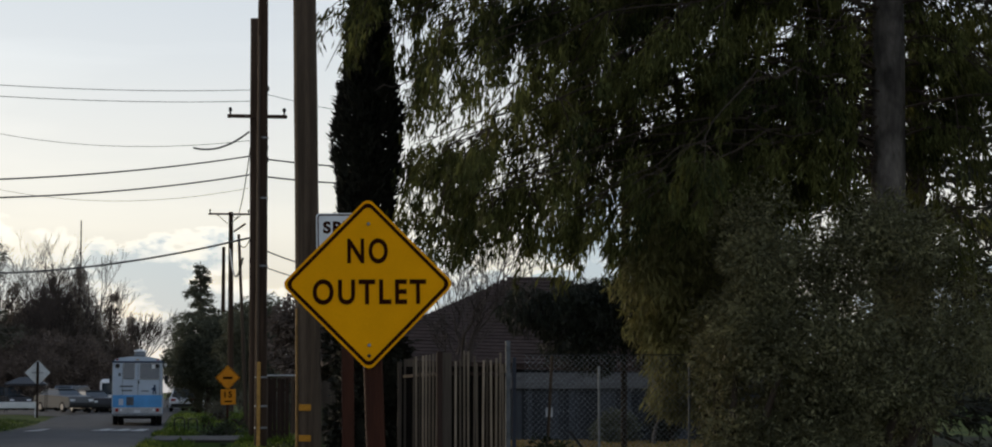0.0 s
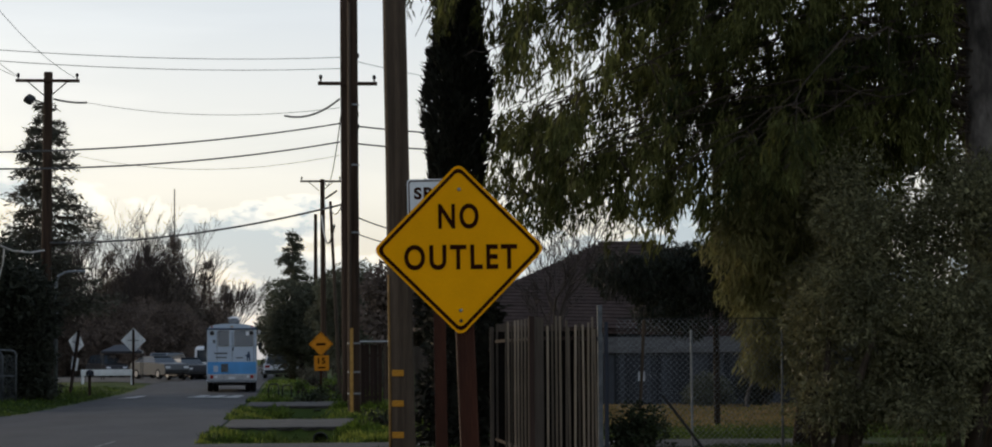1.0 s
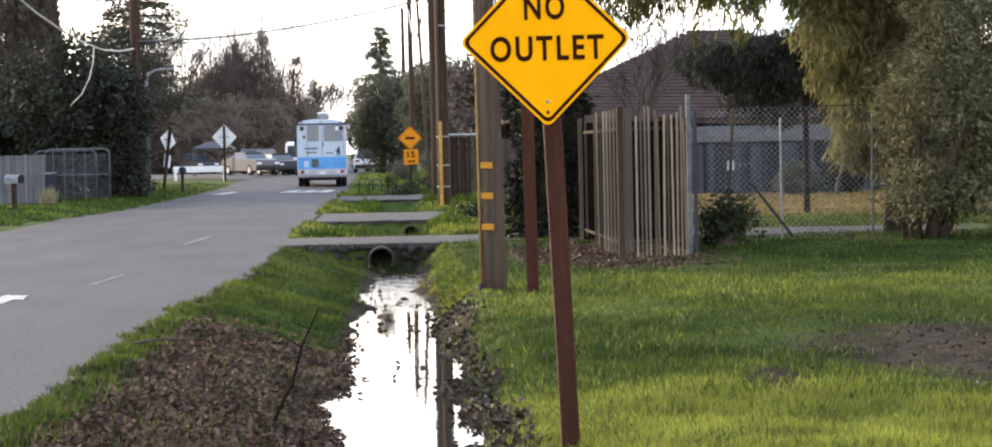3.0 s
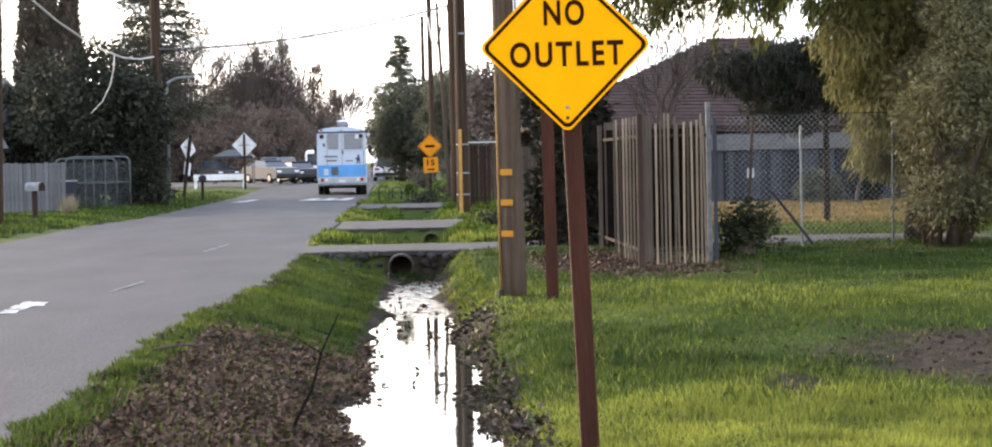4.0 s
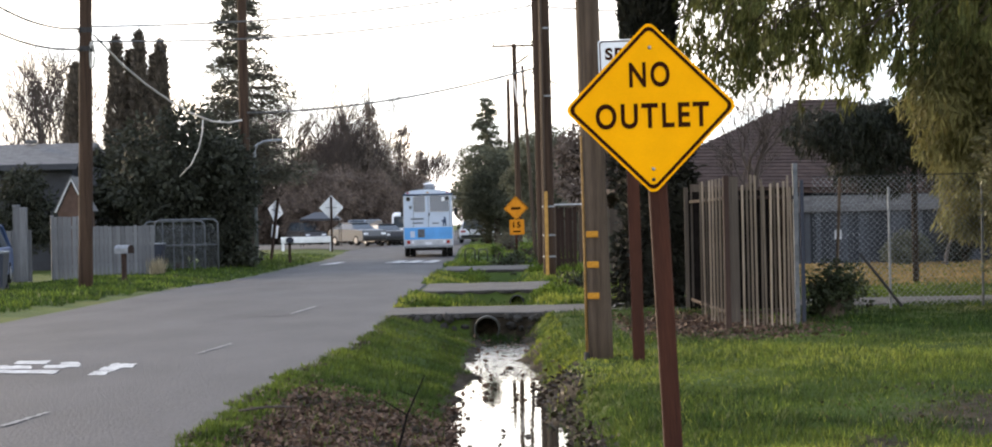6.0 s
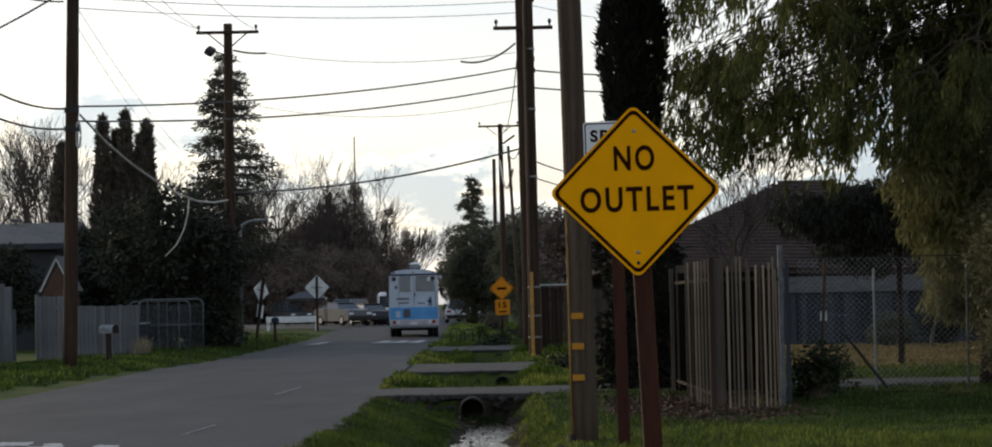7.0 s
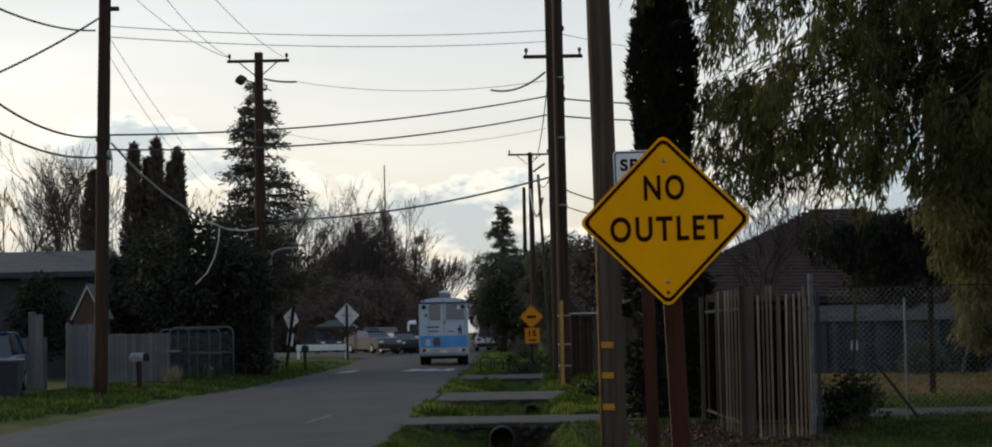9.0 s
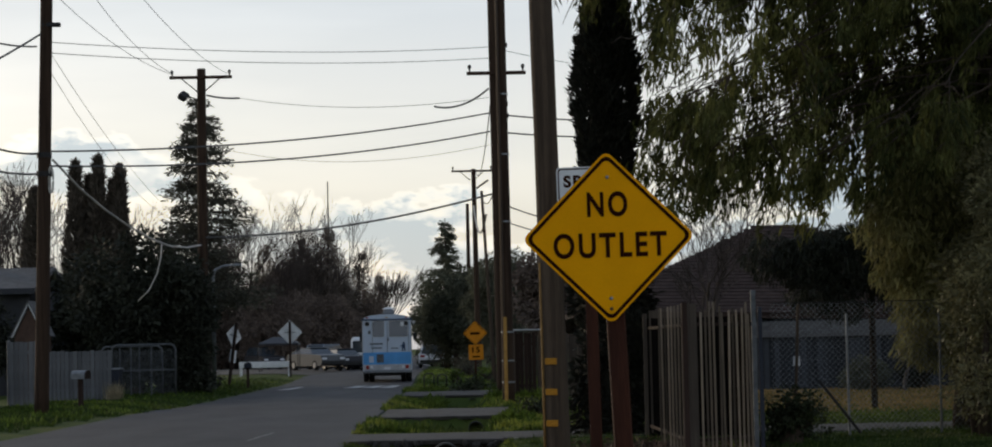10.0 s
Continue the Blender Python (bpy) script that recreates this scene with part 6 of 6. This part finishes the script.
def delivery_van():
    t = thing("delivery_van", -6.05, 150, float(far_rise(150)) + 0.03, "white high-roofed delivery van facing along the road", "van")
    part("body", Shape().box((0, 2.4, 1.3), (1.9, 4.8, 2.0), 0.18), CARWHITE, t)
    part("windscreen", Shape().box((0, -0.01, 1.62), (1.62, 0.06, 0.8), 0.03), DARKGLASS, t)
    part("bumper", Shape().box((0, -0.08, 0.5), (1.85, 0.2, 0.28), 0.05), DARKSTEEL, t)
    for sx in (-1, 1):
        part("headlamp", Shape().box((sx * 0.7, -0.03, 0.95), (0.3, 0.06, 0.2), 0.03), SIGNWHITE, t)
        wheel(t, sx * 0.85, 0.9, 0.36, 0.24)
        wheel(t, sx * 0.85, 3.9, 0.36, 0.24)


delivery_van()


# ---- roadside things ----
RAILWHITE = material("fresh_white_paint", (0.78, 0.79, 0.8), 0.6, 0.85, 3.0, 0.1, grain=0.2)


def white_rail():
    t = thing("guard_rail", -10.25, 118, float(ground_z(-10, 118)), "low white-painted board rail on short posts", "guard rail")
    part("board", Shape().box((0, 0, 0.60), (2.8, 0.06, 0.34), 0.015), RAILWHITE, t)
    for x in (-1.3, 1.36):
        part("post", Shape().box((x, 0.08, 0.34), (0.14, 0.12, 0.86), 0.01), RAILWHITE, t)


white_rail()


def canopy(x, y):
    z0 = float(far_rise(y)) + 0.13
    t = thing("canopy", x, y, z0, "low dark canopy on thin posts beside the parked cars", "canopy")
    roof = Shape().add([(-1.25, -0.9, 1.75), (1.25, -0.9, 1.75), (1.25, 0.9, 1.75), (-1.25, 0.9, 1.75), (-0.4, 0, 2.15), (0.4, 0, 2.15), (-1.25, -0.9, 1.62), (1.25, -0.9, 1.62), (1.25, 0.9, 1.62), (-1.25, 0.9, 1.62)],
                       [[0, 1, 5, 4], [1, 2, 5], [2, 3, 4, 5], [3, 0, 4], [6, 7, 1, 0], [7, 8, 2, 1], [8, 9, 3, 2], [9, 6, 0, 3]])
    part("cover", roof, CARDARK, t, "dark sagging cover")
    for px in (-1.2, 1.2):
        for py in (-0.85, 0.85):
            part("post", Shape().tube([(px, py, 0), (px, py, 1.7)], 0.03, 6), DARKSTEEL, t)


canopy(-10.7, 134)


def mailbox(x, y, h, turn, label, mat=STEEL):
    t = thing("mailbox", x, y, float(ground_z(x, y)), label, "mailbox", "mailboxes", rot=(0, 0, turn))
    part("post", Shape().box((0, 0, h / 2), (0.12, 0.12, h), 0.01), DARKWOOD, t)
    pts = [(-0.15, 0), (0.15, 0), (0.15, 0.14)] + [(0.15 * math.cos(a), 0.14 + 0.11 * math.sin(a)) for a in np.linspace(0.3, 2.84, 7)] + [(-0.15, 0.14)]
    box = part("box", Shape().prism(pts, -0.24, 0.24), mat, t, at=pose(0, 0, h))
    part("door", Shape().prism([(px * 1.04, pz) for px, pz in pts], -0.256, -0.242), DARKWOOD if mat is STEEL else mat, box)


mailbox(-10.85, 63, 0.85, 65, "pale metal mailbox on a dark wooden post")
mailbox(-8.9, 94, 0.9, 10, "dark mailbox on a thin post by the verge", BINPLASTIC)


def wheelie_bin(x, y):
    t = thing("wheeled_bin", x, y, float(ground_z(x, y)), "dark blue wheeled bin with a pale lid on the verge", "bin")
    s = Shape()
    s.add([(-0.24, -0.26, 0.06), (0.24, -0.26, 0.06), (0.24, 0.26, 0.06), (-0.24, 0.26, 0.06), (-0.31, -0.36, 1.0), (0.31, -0.36, 1.0), (0.31, 0.36, 1.0), (-0.31, 0.36, 1.0)], [[0, 1, 2, 3], [4, 5, 6, 7], [0, 1, 5, 4], [1, 2, 6, 5], [2, 3, 7, 6], [3, 0, 4, 7]])
    part("body", s, BINPLASTIC, t)
    part("lid", Shape().box((0, 0, 1.03), (0.66, 0.76, 0.07), 0.025), STEEL, t)
    for sx in (-1, 1):
        part("wheel", Shape().tube([(sx * 0.22, 0.28, 0.1), (sx * 0.28, 0.28, 0.1)], 0.1, 12), TYRE, t)
    part("label_plate", Shape().box((-0.12, -0.335, 0.82), (0.2, 0.01, 0.1), 0, (6, 0, 0)), SIGNWHITE, t)


wheelie_bin(-12.92, 55.5)
wheelie_bin(-12.15, 77.2)

frame_t = thing("bike_rack", -1.1, 86, 0.05, "bent tubular frame standing on the grass edge", "rack")
part("tube", bent_frame(0.4, 0.55, 0.12, 0.025), DARKSTEEL, frame_t, smooth=True)
part("tube", bent_frame(0.35, 0.5, 0.12, 0.025), DARKSTEEL, frame_t, smooth=True, at=pose(0.55, 0.3, 0))

# a dead stalk standing in the leaves
stalk = Shape().tube([(-0.90, 15.0, -0.42), (-0.80, 15.15, -0.20), (-0.71, 15.3, -0.04), (-0.65, 15.6, 0.2), (-0.53, 16.0, 0.46)], [0.015, 0.013, 0.012, 0.009, 0.004], 5)
stalk.tube([(-0.65, 15.6, 0.2), (-0.86, 15.65, 0.33)], [0.006, 0.003], 4)
stalk.tube([(-0.60, 15.8, 0.32), (-0.74, 15.85, 0.37)], [0.005, 0.002], 4)
whole("dead_stalk", stalk, NEARBLACK, "thin dead branching stalk standing in the leaves", "twig")
for i in range(6):
    y = random.uniform(27, 36)
    x = random.uniform(-0.55, 0.6)
    a = random.uniform(0, 6.28)
    tw = Shape().tube([(x, y, WATER_Z - 0.02), (x + 0.2 * math.cos(a), y + 0.3 * math.sin(a), WATER_Z + 0.03), (x + 0.4 * math.cos(a + 0.1), y + 0.6 * math.sin(a + 0.1), WATER_Z + 0.02)], [0.012, 0.01, 0.004], 5)
    whole("fallen_twig", tw, TWIG, "fallen wet twig lying in the ditch water", "twig", "fallen twigs")
st = Shape().tube([(-2.2, 18.3, 0.03), (-1.98, 18.4, 0.05), (-1.75, 18.6, 0.03)], [0.012, 0.012, 0.006], 5)
whole("fallen_twig", st, TWIG, "dark fallen stick on the asphalt edge", "twig", "fallen twigs")


# ---- grass and leaves ----
def scatter(n, x0, x1, y0, y1, power=1.0):
    u = rng.random(n)
    y = 1 / (1 / y0 + (1 / y1 - 1 / y0) * u) if power else y0 + (y1 - y0) * u
    return rng.uniform(x0, x1, n), y


def blades(name, X, Y, h, w, mat, label, lean=0.35):
    n = len(X)
    P = np.stack([X, Y, ground_z(X, Y) - 0.01], 1)
    D = np.stack([rng.normal(size=n) * lean, rng.normal(size=n) * lean, np.ones(n)], 1)
    return whole(name, leaf_mesh(name, P, D, h, w, mat), mat, label, "grass", kind="stuff")


def keep(X, Y, test):
    return X[test], Y[test]


def patchy(X, Y, s=0.5):
    return 0.5 + 0.5 * wobble(X * s, Y * s, 1.0)


# right-hand lawn: sun and tree shade are coloured into bands of blades
X, Y = scatter(380000, 0.55, 11.5, 11.6, 37.4)
ok = (X < 0.31 * Y + 0.6) & (rng.random(len(X)) > bare_amount(X, Y) * 0.93)
X, Y = keep(X, Y, ok)
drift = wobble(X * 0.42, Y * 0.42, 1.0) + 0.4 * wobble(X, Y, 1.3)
sunlit = (1 - smooth(15.4, 18.0, Y + 1.1 * drift)) * 0.92 + 0.30 * smooth(21.5, 24.0, Y + 0.8 * drift) * (1 - smooth(26.0, 28.5, Y + 0.8 * drift)) + 0.04
sunlit = rng.random(len(X)) < sunlit
deep = ~sunlit & (rng.random(len(X)) < 0.96 * smooth(26.5, 29.5, Y + 0.8 * drift) + 0.5 * smooth(17.5, 19.0, Y + drift) * (1 - smooth(20.5, 22.5, Y + drift)))
for sel, m, lab in ((sunlit, YELLOWGRASS, "roadside grass coloured yellow-green as if sunlit"), (deep, DEEP, "roadside grass coloured deep green as if in tree shade"), (~sunlit & ~deep, GRASS, "short green roadside grass")):
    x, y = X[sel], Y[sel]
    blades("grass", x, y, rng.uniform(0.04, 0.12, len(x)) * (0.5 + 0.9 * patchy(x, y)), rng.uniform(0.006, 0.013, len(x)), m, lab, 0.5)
# left bank
X, Y = scatter(66000, -2.45, -0.5, 11.6, 37.4)
ok = (X > road_edge(Y) - 0.05) & (rng.random(len(X)) > bare_amount(X, Y) * 1.02)
X, Y = keep(X, Y, ok)
blades("grass", X, Y, rng.uniform(0.04, 0.11, len(X)), rng.uniform(0.008, 0.016, len(X)), GRASS, "green grass on the bank between road and ditch")
X, Y = scatter(9000, -0.04, 0.30, 13.0, 37.4)
X = X + road_edge(Y)
X, Y = keep(X, Y, rng.random(len(X)) < 0.25 + 0.75 * smooth(0.35, 0.75, patchy(X, Y, 1.1)))
blades("grass", X, Y, rng.uniform(0.05, 0.12, len(X)), rng.uniform(0.01, 0.02, len(X)), GRASS, "ragged grass tufts along the asphalt edge", 0.6)
# weeds farther along the ditch
X, Y = scatter(60000, -1.95, 3.2, 40.7, 88)
m = ditch_mask(Y)
X, Y = keep(X, Y, (m > 0.5) & (X > road_edge(Y) - 0.08))
p = patchy(X, Y, 0.8) + 0.25 * wobble(X, Y, 2.3)
tint = np.where(rng.random(len(X)) < 0.15, rng.integers(0, 3, len(X)), np.where(p > 0.66, 0, np.where(p > 0.38, 1, 2)))
for k, (m, lab) in enumerate(((YELLOWGRASS, "pale yellow-green weeds along the ditch"), (WEEDS, "lush tall weeds along the ditch"), (DEEP, "deep green low weeds along the ditch"))):
    x, y = X[tint == k], Y[tint == k]
    blades("weeds", x, y, rng.uniform(0.05, 0.2, len(x)) * (0.3 + 1.1 * patchy(x, y, 1.2)), rng.uniform(0.02, 0.045, len(x)), m, lab)
X, Y = scatter(16000, -1.6, 5.5, 88, 135)
X, Y = keep(X, Y, (X > road_edge(Y) + 0.1) & (rng.random(len(X)) < patchy(X, Y, 0.7)))
blades("weeds", X, Y, rng.uniform(0.05, 0.22, len(X)), rng.uniform(0.03, 0.06, len(X)), WEEDS, "rough tall weeds on the far verge", 0.5)
for i in range(30):
    x = rng.uniform(-1.7, -0.5) if i % 2 else rng.uniform(0.9, 2.8)
    y = rng.uniform(41.5, 86)
    if ditch_mask(y) < 0.9 or ditch_mask(y - 0.8) < 0.9:
        continue
    t = thing("weed_clump", x, y, float(ground_z(x, y)), "bright green clump of leafy weeds along the ditch", "weeds", "weed clumps")
    n, r = 420, rng.uniform(0.25, 0.5)
    u = unit(n) * (rng.random((n, 1)) ** 0.5)
    P = np.abs(u) * np.sign(u * np.array([[1, 1, 0]]) + np.array([[0, 0, 1]])) * np.array([[r, r * 1.6, r * 0.75]])
    part("foliage", leaf_mesh("foliage", P, u + np.array([[0, 0, 0.7]]), rng.uniform(0.08, 0.2, n), rng.uniform(0.03, 0.06, n), WEEDS), WEEDS, t)
# left verge: dark turf put in for shade, brighter tufts for sunlit patches
for k, x0, x1, y0, y1 in ((34000, -13.5, -8.0, 46, 112), (18000, -14.5, -8.5, 30, 48)):
    X, Y = scatter(k, x0, x1, y0, y1)
    side = -8.2 - 0.9 * (1 - smooth(50, 66, Y)) - 1.2 * (1 - smooth(20, 52, Y)) + 0.22 * wobble(X, Y, 1.3)
    X, Y = keep(X, Y, X < side)
    lit = rng.random(len(X)) < 0.07 + 0.6 * smooth(0.58, 0.8, patchy(X, Y, 0.9))
    for sel, m, lab, top in ((lit, WEEDS, "far verge tufts coloured bright as if sunlit", 0.2), (~lit, DEEP, "far verge turf coloured dark as if in shade", 0.13)):
        x, y = X[sel], Y[sel]
        blades("grass", x, y, rng.uniform(0.05, top, len(x)), rng.uniform(0.02, 0.045, len(x)), m, lab)
# lawn behind the fence
X, Y = scatter(50000, 4.5, 17, 40.8, 66)
X, Y = keep(X, Y, rng.random(len(X)) > 0.6 * bare_amount(X, Y))
blades("grass", X, Y, rng.uniform(0.04, 0.1, len(X)), rng.uniform(0.02, 0.04, len(X)), GRASS, "thin dry lawn behind the chain-link fence")


STRAW = material("dry_straw_grass", (0.36, 0.245, 0.105), 0.8, 0.6, 0.6, 0, fine=3.0, island=0.3, through_light=0.2)
X, Y = scatter(60000, 5.0, 18, 46.5, 69)
X, Y = keep(X, Y, rng.random(len(X)) < smooth(45.5, 51, Y + 1.5 * wobble(X, Y, 0.4)))
blades("dry_grass", X, Y, rng.uniform(0.05, 0.12, len(X)), rng.uniform(0.025, 0.05, len(X)), STRAW, "dry straw-coloured lawn before the grey fence", 0.7)


WETLEAF = material("wet_dark_leaves", (0.055, 0.040, 0.029), 0.6, 0.5, 2.0, 0, fine=20, island=0.6)


def litter(n, x0, x1, y0, y1, test, label, size=0.06, lift=0.01, mat=DRYLEAF):
    X, Y = scatter(n, x0, x1, y0, y1)
    X, Y = keep(X, Y, test(X, Y))
    k = len(X)
    P = np.stack([X, Y, np.maximum(ground_z(X, Y), WATER_Z - 0.005) + lift + rng.uniform(0, 0.03, k)], 1)
    D = np.stack([rng.normal(size=k), rng.normal(size=k), rng.normal(size=k) * 0.35], 1)
    whole("fallen_leaves", leaf_mesh("fallen_leaves", P, D, rng.uniform(0.5, 1.4, k) * size, rng.uniform(0.5, 1.3, k) * size * 0.6, mat), mat, label, "leaves", kind="stuff")


litter(29000, -2.4, -0.35, 11.6, 23.5, lambda x, y: (rng.random(len(x)) < bare_amount(x, y) * 1.1) & (ground_z(x, y) > WATER_Z - 0.015), "brown fallen leaves heaped on the ditch bank")
litter(10000, 0.35, 1.35, 11.6, 27, lambda x, y: (rng.random(len(x)) < bare_amount(x, y)) & (ground_z(x, y) > WATER_Z - 0.01), "dark wet leaves along the water's edge", 0.07, mat=WETLEAF)
litter(9000, 1.9, 5.2, 28.5, 36.5, lambda x, y: rng.random(len(x)) < bare_amount(x, y), "brown leaf mulch round the slat screen", 0.08)
def crumbs():
    """Broken bits of asphalt and dirt along the road's edge."""
    Y = 1 / (1 / 11.8 + (1 / 44 - 1 / 11.8) * rng.random(1500))
    X = road_edge(Y) + 0.03 + rng.normal(size=len(Y)) * 0.025
    k = len(X)
    P = np.stack([X, Y, np.maximum(ground_z(X, Y), 0.0) + rng.uniform(-0.02, 0.01, k)], 1)
    D = np.stack([rng.normal(size=k), rng.normal(size=k), rng.normal(size=k) * 0.3], 1)
    whole("asphalt_crumbs", leaf_mesh("asphalt_crumbs", P, D, rng.uniform(0.02, 0.06, k), rng.uniform(0.02, 0.045, k), MUD), MUD, "dark crumbled bits along the asphalt edge", "rubble", kind="stuff")


crumbs()
litter(1500, 2.6, 6.8, 15, 23, lambda x, y: rng.random(len(x)) < bare_amount(x, y) * 0.9, "brown dead leaves in a bare patch of the grass", 0.06, mat=WETLEAF)
litter(2600, -0.75, 0.85, 24, 37.3, lambda x, y: rng.random(len(x)) < 0.05 + 0.12 * smooth(33.5, 37, y), "wet leaves and debris floating in the ditch", 0.09)
litter(3000, -0.75, 0.95, 11.8, 25, lambda x, y: rng.random(len(x)) < 0.8 * smooth(0.86, 0.96, patchy(x, y * 1.7, 2.1)), "wet brown debris drifted together on the water", 0.08, mat=WETLEAF)

# straw tufts by the board fence and weeds at the culvert's mouth
DRYTUFT = material("pale_dry_stalks", (0.36, 0.30, 0.19), 0.8, 0.6, 2.0, 0, fine=3.0, island=0.4, through_light=0.2)
X, Y = rng.normal(-11.28, 0.13, 360), rng.normal(71.9, 0.35, 360)
blades("dry_grass", X, Y, rng.uniform(0.15, 0.75, 360), rng.uniform(0.012, 0.022, 360), DRYTUFT, "tall dry straw tuft at the end of the fence", 0.16)
X, Y = rng.normal(0.10, 0.20, 200), rng.normal(36.9, 0.14, 200)
blades("weeds", X, Y, rng.uniform(0.06, 0.24, 200), rng.uniform(0.010, 0.022, 200), DEEP, "weeds growing at the culvert mouth", 0.5)
# dead stalks in the bare patch of the lawn
X, Y = scatter(5000, 2.6, 7.2, 15.5, 23)
X, Y = keep(X, Y, rng.random(len(X)) < 0.8 * np.minimum(bare_amount(X, Y), 1))
DEADGRASS = material("dead_brown_grass", (0.12, 0.088, 0.05), 0.85, 0.5, 2.0, 0, fine=3.0, island=0.5, through_light=0.15)
blades("dead_grass", X, Y, rng.uniform(0.03, 0.11, len(X)), rng.uniform(0.008, 0.016, len(X)), DEADGRASS, "dead brown stalks in a bare patch", 0.9)
# grass that reaches down both banks to the water
for x0, x1, y0, y1, k, m, lab in ((0.36, 1.05, 26, 37.4, 14000, YELLOWGRASS, "yellow-green grass down the far bank"), (0.36, 1.05, 26, 37.4, 9000, GRASS, "green grass down the far bank"), (-0.85, -0.32, 23.5, 37.4, 12000, GRASS, "green grass down the bank to the water")):
    X, Y = scatter(k, x0, x1, y0, y1)
    X, Y = keep(X, Y, (ground_z(X, Y) > WATER_Z + 0.05) & (rng.random(len(X)) < 0.35 + 0.65 * patchy(X, Y, 1.3)))
    blades("grass", X, Y, rng.uniform(0.03, 0.09, len(X)), rng.uniform(0.007, 0.014, len(X)), m, lab, 0.6)
